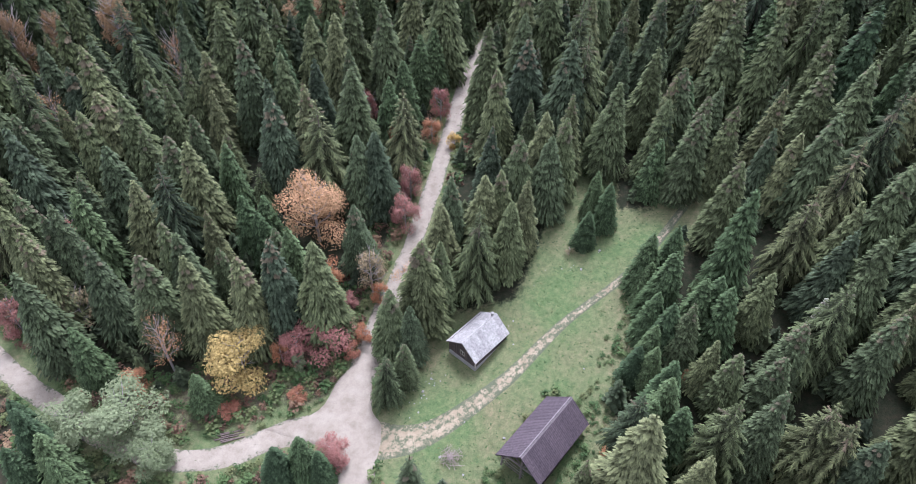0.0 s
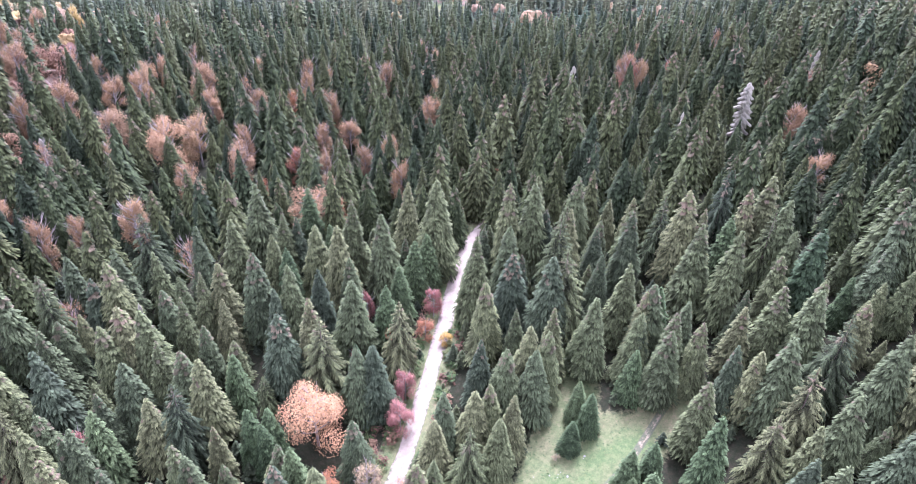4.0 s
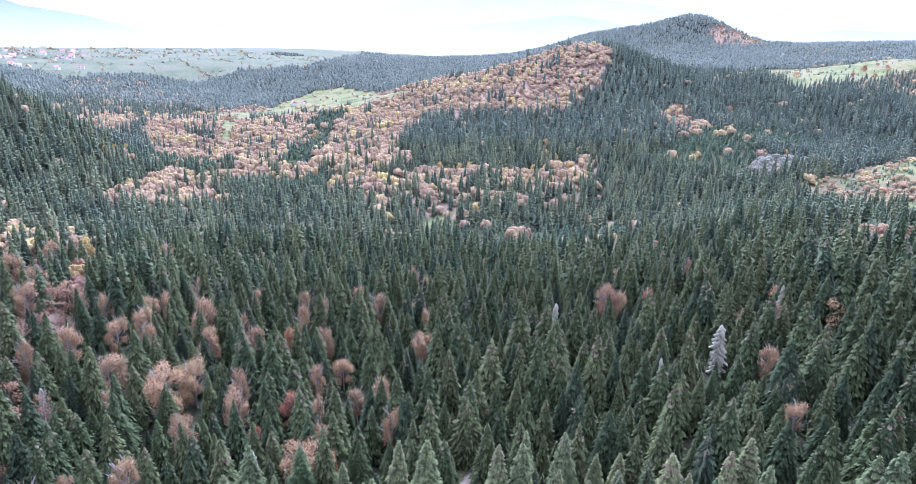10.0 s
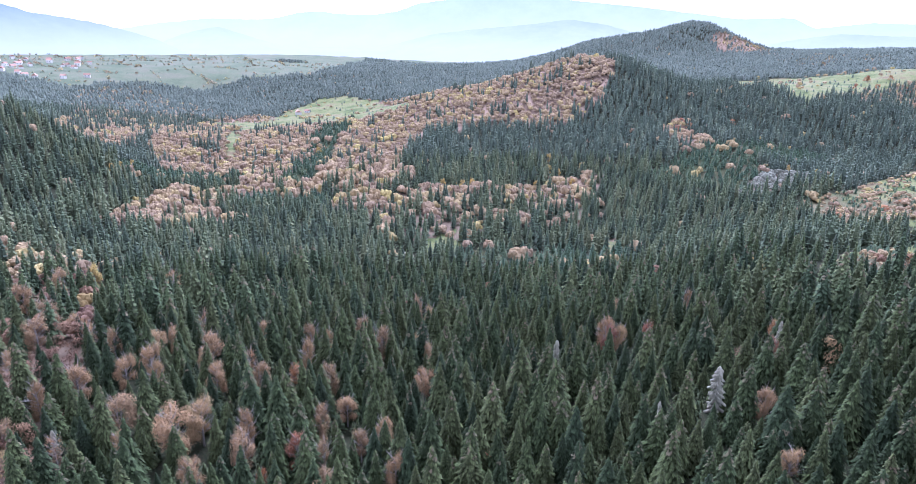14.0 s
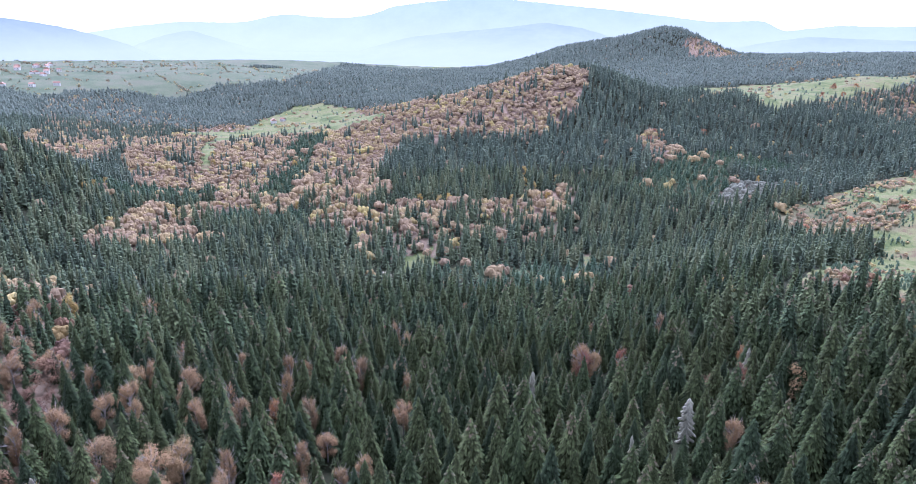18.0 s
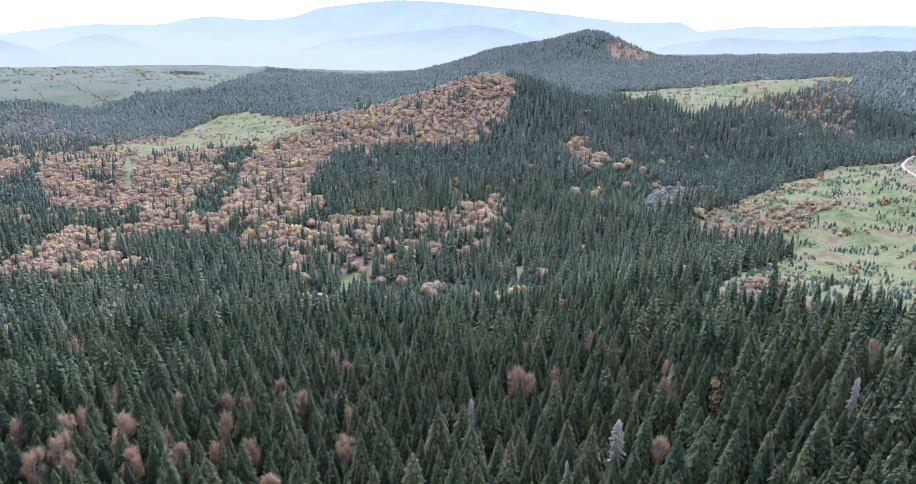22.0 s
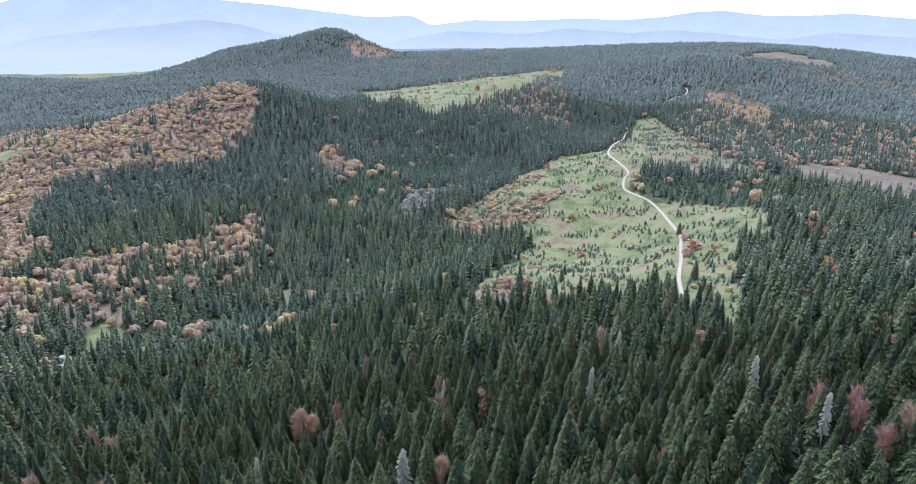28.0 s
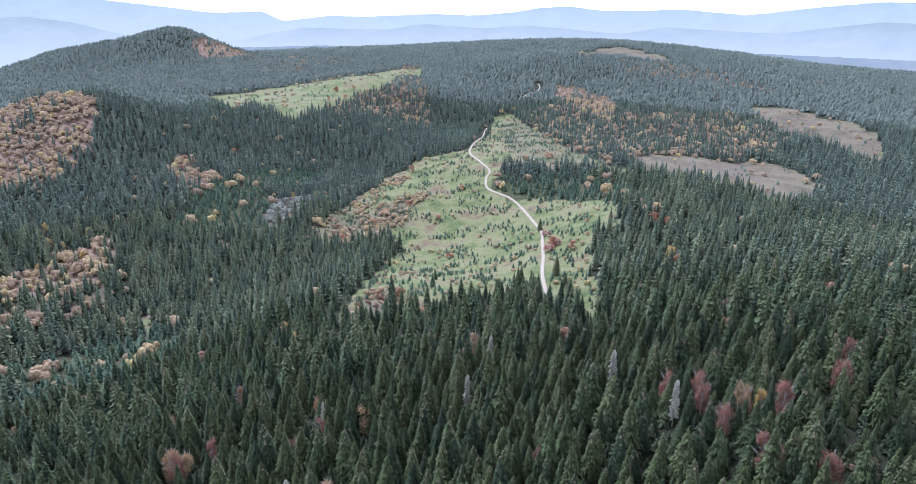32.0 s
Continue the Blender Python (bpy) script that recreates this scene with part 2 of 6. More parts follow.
def gravel_material(name, a, b, c, verge=None):
    m, n, l, bsdf = nodes_of(name)
    t1 = noise_node(n, l, 0.5, 6.0, 0.7)
    t2 = noise_node(n, l, 14.0, 4.0, 0.75)
    r = ramp(n, [(0.3, a), (0.5, b), (0.72, c)])
    l.new(t1.outputs[0], r.inputs[0])
    f = ramp(n, [(0.25, (0.75, 0.75, 0.75)), (0.75, (1.15, 1.15, 1.15))])
    l.new(t2.outputs[0], f.inputs[0])
    c_ = mix(n, l, "MULTIPLY", 1.0, r.outputs[0], f.outputs[0])
    if verge is not None:  # grass and leaf dirt creeping in from the sides, and between the ruts
        at = n.new("ShaderNodeAttribute")
        at.attribute_name = "edge"
        t3 = noise_node(n, l, 1.4, 6.0, 0.75)
        add = n.new("ShaderNodeMath")
        add.operation = "MULTIPLY_ADD"
        add.inputs[1].default_value = 0.8
        l.new(t3.outputs[0], add.inputs[0])
        l.new(at.outputs["Fac"], add.inputs[2])
        k = ramp(n, [(verge[0], (0, 0, 0)), (verge[1], (1, 1, 1))])
        l.new(add.outputs[0], k.inputs[0])
        t4 = noise_node(n, l, 5.0, 4.0, 0.7)
        g = ramp(n, [(0.3, (0.060, 0.082, 0.042)), (0.7, (0.112, 0.110, 0.064))])
        l.new(t4.outputs[0], g.inputs[0])
        c_ = mix(n, l, "MIX", k.outputs[0], c_, g.outputs[0])
    l.new(c_, bsdf.inputs["Base Color"])
    bsdf.inputs["Roughness"].default_value = 0.95
    bump(n, l, bsdf, t2.outputs[0], 0.5, 0.04)
    return m


M_GRAVEL = gravel_material("pale_gravel", (0.200, 0.161, 0.120), (0.269, 0.226, 0.174), (0.329, 0.282, 0.221), (0.53, 0.59))


M_PALE_GRAVEL = gravel_material("bright_limestone_gravel", (0.212, 0.168, 0.116), (0.263, 0.214, 0.151), (0.321, 0.267, 0.190), (0.55, 0.60))
M_TRACK = gravel_material("worn_earth_track", (0.206, 0.159, 0.099), (0.275, 0.217, 0.143), (0.362, 0.295, 0.204), (0.39, 0.49))

# ---- the lie of the land ----
SWELLS_A = [(1220, 1600, 59.2, 600), (260, 100, 27.9, 100), (140, 880, 44.8, 100), (20, 460, -25, 220), (-380, 1250, -47, 220), (0, -50, -16.5, 70), (-350, 500, 62.7, 70), (1640, 850, 34, 350), (560, 340, 16.8, 100), (665, 1875, 62, 85), (-250, 650, -29.4, 70), (300, 450, -6.7, 70), (680, 760, -28.6, 100), (400, 650, -21.6, 70), (440, 880, 27.1, 100), (100, 250, 7, 70), (400, 250, 26.3, 70), (560, 520, 12.3, 100), (680, 1000, 36.4, 100), (200, 650, 12.7, 70), (-150, 200, 12.3, 70)]
SWELLS_B = [(-330, 2080, -16, 170), (1160, 940, 28.2, 100), (400, 50, 32, 70), (200, 50, 28.2, 70), (-50, 850, 19.4, 70), (-200, 500, -10, 70), (-280, 1540, 13.3, 100), (200, 850, 29.4, 70), (1640, 1270, 37.4, 350), (200, 300, 24.1, 70), (300, 350, -15.4, 70), (100, 400, -10.4, 70), (-310, 970, -22.9, 150), (-580, 1420, -20.8, 100), (800, 640, 13.3, 100), (0, 500, 9.9, 70), (50, 150, 6.8, 70), (980, 1060, 14, 100), (-50, 50, -5.7, 70), (1940, 520, 11.1, 100), (500, 1930, 46, 150), (360, 1960, 30, 150)]
SWELLS_C = [(184, 883, -10.0, 130), (-10, 576, 1.4, 75), (-261, 1140, -9.3, 130), (95, 294, -1.1, 60), (-284, 575, -19.5, 75), (658, 985, -4.1, 130), (682, 1883, -3.5, 240), (890, 1922, 5.1, 240), (458, 645, -0.9, 130), (236, 496, 3.3, 75), (236, 682, -4.4, 75), (-342, 2055, 9.4, 240), (-520, 1412, 12.3, 240), (49, 1724, 17.1, 240), (810, 1216, 3.9, 240), (-91, 970, -2.1, 130), (576, 604, -1.0, 130), (357, 324, 1.3, 75), (247, 205, -4.1, 60), (792, 716, 3.6, 130), (271, 178, 3.9, 60), (999, 489, -6.2, 130), (1370, 1857, -1.0, 240), (-254, 635, 20.3, 75)]
SWELLS_D = [(-334, 1048, 10.1, 130), (-512, 845, 2.5, 130), (-695, 1275, -11.3, 240), (29, 458, 1.6, 75), (-300, 884, -5.1, 130), (56, 574, -2.3, 75), (24, 640, 4.3, 75), (77, 532, -4.9, 75), (150, 528, 5.3, 75), (285, 633, 7.7, 75), (-170, 549, 1.0, 75), (260, 560, -9.1, 75), (782, 1070, -2.4, 240), (395, 591, -1.1, 75), (509, 502, 3.2, 75), (1400, 1150, 1.1, 240), (27, 942, 6.1, 130), (48, 771, 5.6, 130), (272, 840, 7.3, 130), (-31, 762, -6.2, 130), (-903, 1787, 1.9, 240), (-722, 2028, -4.3, 240), (-388, 1760, -1.7, 240), (-199, 1892, 5.5, 240)]
SWELLS_E = [(-316, 1315, 3.6, 240), (-170, 1594, -20.2, 240), (1485, 824, -4.1, 240), (1408, 512, 5.7, 240), (923, 380, 7.6, 130), (803, 272, -4.4, 130), (1088, 708, -1.7, 130), (25, 2202, -37.3, 240), (-76, 1951, 5.2, 240), (197, 2043, -20.8, 240)]


def ripple(x, y, wave, seed):
    """Smooth unevenness between -1 and 1, for arrays."""
    r = np.random.RandomState(seed)
    v = 0.0
    for k in range(5):
        a, ph = r.uniform(0, 2 * math.pi), r.uniform(0, 6.28)
        f = 2 * math.pi / wave * r.uniform(0.6, 1.7)
        v = v + np.sin((x * math.cos(a) + y * math.sin(a)) * f + ph + 1.3 * np.sin((x * math.sin(a) - y * math.cos(a)) * f * 0.7 + ph * 2))
    return v / 3.2


def land(x, y):
    x, y = np.asarray(x, float), np.asarray(y, float)
    z = np.full(x.shape, 10.0)
    for a, b, c, s in SWELLS_A + SWELLS_B + SWELLS_C + SWELLS_D + SWELLS_E:
        z = z + c * np.exp(-((x - a) ** 2 + (y - b) ** 2) / (2 * s * s))
    r = np.hypot(x, y)
    z = z - 70 * np.clip((r - 2450) / 450, 0, 1)
    z = z + np.clip((r - 250) / 700, 0, 1) * 2.0 * ripple(x, y, 130, 5)
    return z


def land1(x, y):
    return float(land(np.array([x]), np.array([y]))[0])


def inside(poly, x, y):
    x, y = np.asarray(x, float), np.asarray(y, float)
    ok = np.zeros(x.shape, bool)
    n = len(poly)
    for i in range(n):
        (x0, y0), (x1, y1) = poly[i], poly[(i + 1) % n]
        if y0 == y1:
            continue
        ok ^= ((y0 > y) != (y1 > y)) & (x < (x1 - x0) * (y - y0) / (y1 - y0) + x0)
    return ok


def line_distance(line, x, y):
    best = np.full(np.shape(x), 1e9)
    for (x0, y0), (x1, y1) in zip(line, line[1:]):
        dx, dy = x1 - x0, y1 - y0
        t = np.clip(((x - x0) * dx + (y - y0) * dy) / (dx * dx + dy * dy), 0, 1)
        best = np.minimum(best, np.hypot(x - x0 - t * dx, y - y0 - t * dy))
    return best


# plan of the roads and of the plant cover
ROAD = [(-10, 24), (-12, 40), (-13.5, 48), (-11, 61), (-8, 72), (-5, 86), (-2, 102), (1, 120), (4, 130), (9, 140)]
SIDE_ROAD = [(-14, 46), (-21, 45), (-28, 42), (-35, 41), (-43, 43), (-55, 49), (-63, 54), (-80, 66)]
TRACK = [(-12, 44), (-6, 44), (-1, 46), (7, 52), (15, 60), (24, 67), (29, 72), (37, 82)]
RIDGE_ROAD = [(240, 204), (260, 222), (285, 247), (316, 274), (342, 298), (366, 321), (392, 357), (414, 392), (422, 411), (424, 428), (429, 447), (446, 466), (463, 479), (482, 515), (505, 555), (540, 591), (591, 635), (686, 723), (714, 747)]
RIDGE_ROAD_END = [(859, 818), (894, 830), (914, 828), (954, 857), (970, 876)]
VALLEY_ROAD = [(-30, 366), (-28, 368), (-26, 371), (-24, 377), (-25, 381), (-28, 383)]
CLEARING = [(-11, 47), (-6, 54), (-3, 62), (9, 64), (12, 72), (16, 83), (20, 96), (26, 92), (24, 80), (33, 79), (28, 68), (26, 56), (21, 50), (19, 44), (16, 34), (-7, 34)]
NO_TREES = [(-120, 60), (-64, 57), (-56, 57), (-46, 50), (-37, 50), (-33, 55), (-26, 58), (-18, 59), (-14, 66), (-13, 75), (-11, 79), (-9, 77), (-12, 61), (-14, 54), (-12, 46), (-12, 10), (-120, 10)]
JUNCTION = [(-25, 45.3), (-18, 48), (-15.6, 53), (-12, 56), (-10.9, 51), (-10.6, 48), (-9.2, 46), (-9.0, 43.2), (-9.4, 41.2), (-9.8, 38), (-13.6, 38), (-15.4, 42.6), (-20, 43.8)]
BANK = [(-66, 61), (-54, 58), (-46, 53), (-37, 52), (-33, 57), (-24, 60), (-17, 61), (-13, 70), (-11, 79), (-9, 77), (-12, 61), (-14, 52), (-22, 46), (-30, 42), (-38, 42), (-48, 46), (-64, 55)]
BEECH_LEFT = [(-251, 347), (-203, 345), (-155, 265), (-148, 228), (-166, 221), (-251, 301)]
BEECH_TOP = [(-215, 651), (-251, 875), (-185, 843), (-125, 780), (-87, 795), (-46, 799), (-26, 819), (10, 844), (56, 896), (105, 860), (153, 841), (177, 839), (183, 806), (171, 781), (177, 758), (122, 657), (104, 611), (87, 593), (74, 595), (48, 595), (27, 597), (7, 596), (-14, 589), (-33, 562), (-45, 526), (-53, 514), (-70, 507), (-84, 513), (-96, 530), (-107, 514), (-130, 519), (-157, 534), (-172, 524), (-179, 501), (-174, 469), (-158, 462), (-134, 441), (-149, 432), (-163, 420), (-187, 417), (-207, 415), (-222, 406), (-225, 439), (-226, 493), (-221, 522), (-201, 542), (-185, 553), (-175, 586), (-197, 628)]
BEECH_BAND = [(-91, 474), (-87, 499), (-70, 507), (-44, 504), (-22, 512), (15, 520), (44, 534), (80, 551), (108, 567), (129, 570), (119, 546), (108, 510), (91, 493), (69, 502), (41, 493), (19, 503), (1, 495), (-21, 477), (-35, 459), (-39, 422), (-43, 404), (-51, 435), (-59, 459), (-77, 461)]
MIXED = [(-52, 450), (-21, 470), (5, 486), (40, 487), (73, 494), (110, 498), (89, 458), (46, 447), (21, 450), (11, 402), (-11, 397), (-18, 397), (-34, 420)]
YOUNG = [(-269, 521), (-280, 588), (-259, 624), (-208, 627), (-183, 594), (-203, 549), (-232, 539), (-244, 498)]
SADDLE = [(-453, 1122), (-416, 1095), (-379, 1062), (-357, 1100), (-316, 1114), (-303, 1253), (-269, 1349), (-215, 1358), (-136, 1260), (-55, 847), (-33, 834), (-61, 819), (-89, 821), (-117, 816), (-148, 833), (-200, 913), (-245, 937), (-276, 911), (-229, 697), (-234, 676), (-299, 889), (-308, 969), (-356, 1018), (-402, 1045)]
BEECH_WEST = [(-261, 335), (-202, 346), (-151, 271), (-110, 191), (-96, 131), (-151, 151)]
GLADE = [(-27, 379), (-18, 394), (-15, 410), (-4, 432), (0, 427), (-7, 410), (4, 411), (12, 408), (0, 390), (-18, 379)]
YOUNG_NEAR = [(29, 380), (59, 392), (98, 397), (112, 380), (98, 343), (68, 336), (43, 346), (18, 345)]
YOUNG_BELT = [(4, 393), (26, 405), (65, 404), (119, 406), (118, 388), (62, 389), (25, 378), (5, 374)]
BROWN_PATCH = [(98, 431), (113, 435), (103, 401), (97, 400)]
MEADOW = [(164, 280), (196, 310), (270, 392), (307, 420), (311, 451), (281, 478), (340, 542), (419, 594), (490, 621), (524, 576), (680, 709), (752, 772), (781, 775), (767, 728), (525, 501), (457, 459), (432, 447), (421, 402), (448, 369), (419, 293), (384, 257), (355, 259), (313, 236), (282, 203), (233, 162), (256, 205), (243, 207), (261, 236), (240, 242), (209, 245), (182, 260)]
SHRUBS = [(254, 485), (289, 502), (344, 508), (379, 508), (404, 485), (368, 480), (333, 454), (308, 447), (274, 458)]
FAR_MEADOW = [(459, 1210), (533, 1182), (647, 1193), (752, 1188), (812, 1214), (869, 1199), (914, 1165), (813, 1029), (651, 942), (598, 929), (488, 847), (419, 804), (411, 836), (418, 922), (361, 866)]
HEATH_A = [(1144, 549), (1162, 499), (1139, 425), (1137, 381), (1049, 306), (844, 238), (895, 293), (930, 355), (928, 392), (1046, 481)]
HEATH_B = [(589, 403), (675, 394), (706, 369), (762, 336), (732, 279), (684, 237), (606, 217), (579, 235), (565, 270), (568, 311), (537, 340)]
HEATH_C = [(1167, 971), (1421, 1090), (1488, 1068), (1489, 999), (1419, 857), (1337, 864), (1321, 945), (1166, 922)]
BEECH_STREAK = [(212, 697), (242, 724), (255, 712), (236, 670), (248, 658), (262, 637), (244, 619), (227, 627), (213, 645)]
YOUNG_VALLEY = [(232, 639), (314, 672), (375, 676), (367, 646), (309, 601), (278, 613), (281, 577), (236, 522), (201, 526), (161, 547)]
GREY_WOOD = [(219, 497), (256, 558), (286, 576), (319, 583), (282, 548), (252, 523)]
EAST_SCRUB = [(526, 520), (542, 483), (546, 453), (504, 417), (483, 443), (489, 478)]
FARHILL_BEECH = [(678, 1818), (749, 1837), (809, 1817), (842, 1764), (725, 1694), (657, 1714), (645, 1764)]
FAR_HEATH = [(741, 1696), (881, 1642), (943, 1499), (903, 1391), (721, 1336), (679, 1400)]
EAST_SLOPE = [(829, 762), (838, 591), (1062, 528), (973, 446), (898, 364), (769, 340), (708, 392), (578, 388), (543, 391), (570, 473), (704, 640)]
RED_WOOD = [(982, 847), (997, 797), (985, 722), (833, 592), (782, 590), (824, 667), (912, 785)]
FIELDS = [(-1150, 1500), (-1400, 2200), (-1095, 1994), (-989, 2161), (-792, 2228), (-466, 1980), (-369, 2068), (-297, 1976), (-284, 1833), (-299, 1656), (-315, 1531), (-370, 1556), (-457, 1552), (-528, 1466), (-610, 1469), (-669, 1473), (-718, 1409), (-720, 1293)]
WEST_BEECH = [(-344, 500), (-344, 594), (-338, 755), (-393, 1025), (-492, 852), (-343, 458)]

GREEN_STREAK = [(-121, 845), (-124, 733), (-115, 569), (-131, 544), (-153, 566), (-145, 630), (-165, 829)]
BROWN_WOOD = [(-699, 1257), (-694, 1362), (-659, 1450), (-544, 1328), (-444, 1224), (-393, 1186), (-359, 1041), (-408, 1073), (-440, 1089), (-361, 911), (-386, 829), (-393, 752), (-424, 747)]
RIDGE_HEATH = [(755, 755), (763, 724), (684, 611), (585, 486), (544, 392), (534, 338), (513, 355), (520, 423), (500, 468), (529, 528)]
PLANTATION = [(433, 451), (416, 408), (433, 350), (422, 290), (458, 294), (490, 345), (483, 399), (465, 435), (450, 455)]
YOUNG_HILL = [(-166, 533), (-131, 520), (-107, 516), (-92, 500), (-92, 477), (-123, 483), (-155, 494), (-165, 486)]
SHRUBS_SOUTH = [(162, 277), (193, 299), (209, 298), (194, 266), (176, 257), (164, 261)]
SHRUBS_NORTH = [(262, 495), (339, 541), (418, 593), (425, 564), (361, 522), (284, 493)]
DARK_PATCH = [(-51, 591), (-45, 676), (-30, 721), (-12, 741), (34, 737), (73, 741), (100, 702), (136, 729), (167, 759), (204, 741), (164, 585), (134, 594), (86, 594), (48, 583), (6, 569), (-24, 568)]
HILLSIDE = [(-330, 720), (-370, 900), (-380, 1150), (-100, 1250), (60, 1080), (190, 960), (192, 830), (100, 700), (-20, 620), (-100, 560), (-250, 580)]
FAR_SCRUB = [(583, 1005), (657, 1038), (899, 1239), (973, 1241), (638, 789), (575, 793), (559, 843), (492, 826)]
RUST_STRIP = [(1223, 890), (1392, 841), (1382, 711), (1313, 581), (1238, 535), (1243, 624), (1217, 731), (1171, 822)]
FIELDS_FAR = [(-1500, 1500), (-2000, 2200), (-900, 2600), (-300, 2600), (-298, 1985), (-491, 2030), (-984, 2100), (-1093, 1990)]

SPRUCE, BEECHES, OPEN, MIX, YOUNGSTERS, SCRUB, BARE = range(7)


def cover(x, y):
    """What grows at each place."""
    wob = 5.0 * np.clip(np.hypot(x, y) / 500, 0.0, 1.0)
    u, v = x + wob * ripple(x, y, 40, 11), y + wob * ripple(x, y, 40, 12)
    k = np.full(np.shape(x), SPRUCE)
    for poly, kind in ((FIELDS, OPEN), (FIELDS_FAR, OPEN), (WEST_BEECH, BEECHES), (BROWN_WOOD, MIX), (EAST_SLOPE, MIX), (RED_WOOD, BEECHES), (HILLSIDE, BEECHES), (BEECH_TOP, BEECHES), (SADDLE, OPEN), (BEECH_BAND, BEECHES), (DARK_PATCH, SPRUCE), (MIXED, MIX), (FAR_SCRUB, MIX), (RUST_STRIP, MIX),
                       (BEECH_STREAK, BEECHES), (YOUNG_VALLEY, YOUNGSTERS), (GREY_WOOD, BARE), (FARHILL_BEECH, BEECHES), (FAR_HEATH, MIX), (EAST_SCRUB, SCRUB), (GREEN_STREAK, YOUNGSTERS), (YOUNG, YOUNGSTERS), (YOUNG_HILL, YOUNGSTERS), (SHRUBS_NORTH, SCRUB),
                       (BEECH_WEST, MIX), (BEECH_LEFT, MIX), (MEADOW, OPEN), (SHRUBS, SCRUB), (SHRUBS_SOUTH, SCRUB), (RIDGE_HEATH, OPEN), (PLANTATION, YOUNGSTERS), (FAR_MEADOW, OPEN),
                       (HEATH_A, OPEN), (HEATH_B, OPEN), (HEATH_C, OPEN), (YOUNG_NEAR, YOUNGSTERS), (YOUNG_BELT, YOUNGSTERS), (BROWN_PATCH, OPEN), (GLADE, OPEN)):
        k[inside(poly, u, v)] = kind
    return k


# ---- mesh helpers ----
def fast_mesh(name, verts, tris, mats=(), tint=None, slots=None, smooth=False, tip=None):
    """A mesh of triangles from arrays."""
    me = bpy.data.meshes.new(name)
    verts, tris = np.asarray(verts, np.float32), np.asarray(tris, np.int32)
    me.vertices.add(len(verts))
    me.vertices.foreach_set("co", verts.ravel())
    me.loops.add(tris.size)
    me.loops.foreach_set("vertex_index", tris.ravel())
    me.polygons.add(len(tris))
    me.polygons.foreach_set("loop_start", np.arange(0, tris.size, 3, dtype=np.int32))
    for m in mats:
        me.materials.append(m)
    if slots is not None:
        me.polygons.foreach_set("material_index", np.asarray(slots, np.int32))
    if tint is not None:
        a = me.attributes.new("tint", "FLOAT", "POINT")
        a.data.foreach_set("value", np.asarray(tint, np.float32))
    if tip is not None:
        a = me.attributes.new("tip", "FLOAT", "POINT")
        a.data.foreach_set("value", np.asarray(tip, np.float32))
    if smooth:
        me.polygons.foreach_set("use_smooth", np.ones(len(tris), bool))
    me.update(calc_edges=True)
    return me


def part(name, bm, material, parent, label=""):
    """Links a bmesh as one mesh object under a thing or a part."""
    me = bpy.data.meshes.new(name)
    bm.to_mesh(me)
    bm.free()
    me.materials.append(material)
    ob = new(name, me)
    ob.parent = parent
    if label:
        tagged(ob, label)
    return ob


def box(bm, x0, y0, z0, x1, y1, z1, bevel=0.0):
    r = bmesh.ops.create_cube(bm, size=1)
    bmesh.ops.transform(bm, matrix=Matrix.Translation(((x0 + x1) / 2, (y0 + y1) / 2, (z0 + z1) / 2)) @ Matrix.Diagonal((x1 - x0, y1 - y0, z1 - z0, 1)), verts=r["verts"])
    if bevel:
        bmesh.ops.bevel(bm, geom=list({e for v in r["verts"] for e in v.link_edges}), offset=bevel, segments=1, affect="EDGES")
    return r["verts"]


class Heap:
    """Gathers triangles, one matter number a triangle."""

    def __init__(self):
        self.v, self.t, self.m = [], [], []

    def tri(self, a, b, c, m=0):
        i = len(self.v)
        self.v += [a, b, c]
        self.t.append((i, i + 1, i + 2))
        self.m.append(m)

    def fan(self, pts, m=0):
        i = len(self.v)
        self.v += pts
        for k in range(1, len(pts) - 1):
            self.t.append((i, i + k, i + k + 1))
            self.m.append(m)

    def tube(self, p, q, r0, r1, sides=5, m=0):
        p, q = Vector(p), Vector(q)
        d = (q - p).normalized()
        u = d.orthogonal().normalized()
        w = d.cross(u)
        i = len(self.v)
        for c, r in ((p, r0), (q, r1)):
            for k in range(sides):
                a = 2 * math.pi * k / sides
                self.v.append(tuple(c + (u * math.cos(a) + w * math.sin(a)) * r))
        for k in range(sides):
            n = (k + 1) % sides
            self.t += [(i + k, i + n, i + sides + n), (i + k, i + sides + n, i + sides + k)]
            self.m += [m, m]

    def arrays(self):
        return np.array(self.v, float), np.array(self.t, int), np.array(self.m, int)


# ---- the ground sheet ----
angles = np.concatenate([np.arange(-180, -46, 6.0), np.arange(-46, 84, 0.42), np.arange(84, 180, 6.0)])
radii = [0.0]
while radii[-1] < 4850:
    radii.append(radii[-1] + max(1.6, radii[-1] * 0.024))
radii = np.array(radii[1:])
az, rr = np.meshgrid(np.radians(angles), radii, indexing="ij")
gx, gy = np.sin(az) * rr, np.cos(az) * rr
gz = land(gx, gy)
na, nr = gx.shape
gv = np.concatenate([np.stack([gx, gy, gz], -1).reshape(-1, 3), [[0, 0, land1(0, 0)]]])
ii, jj = np.meshgrid(np.arange(na), np.arange(nr - 1), indexing="ij")
i2 = (ii + 1) % na
a, b, c, d = ii * nr + jj, ii * nr + jj + 1, i2 * nr + jj + 1, i2 * nr + jj
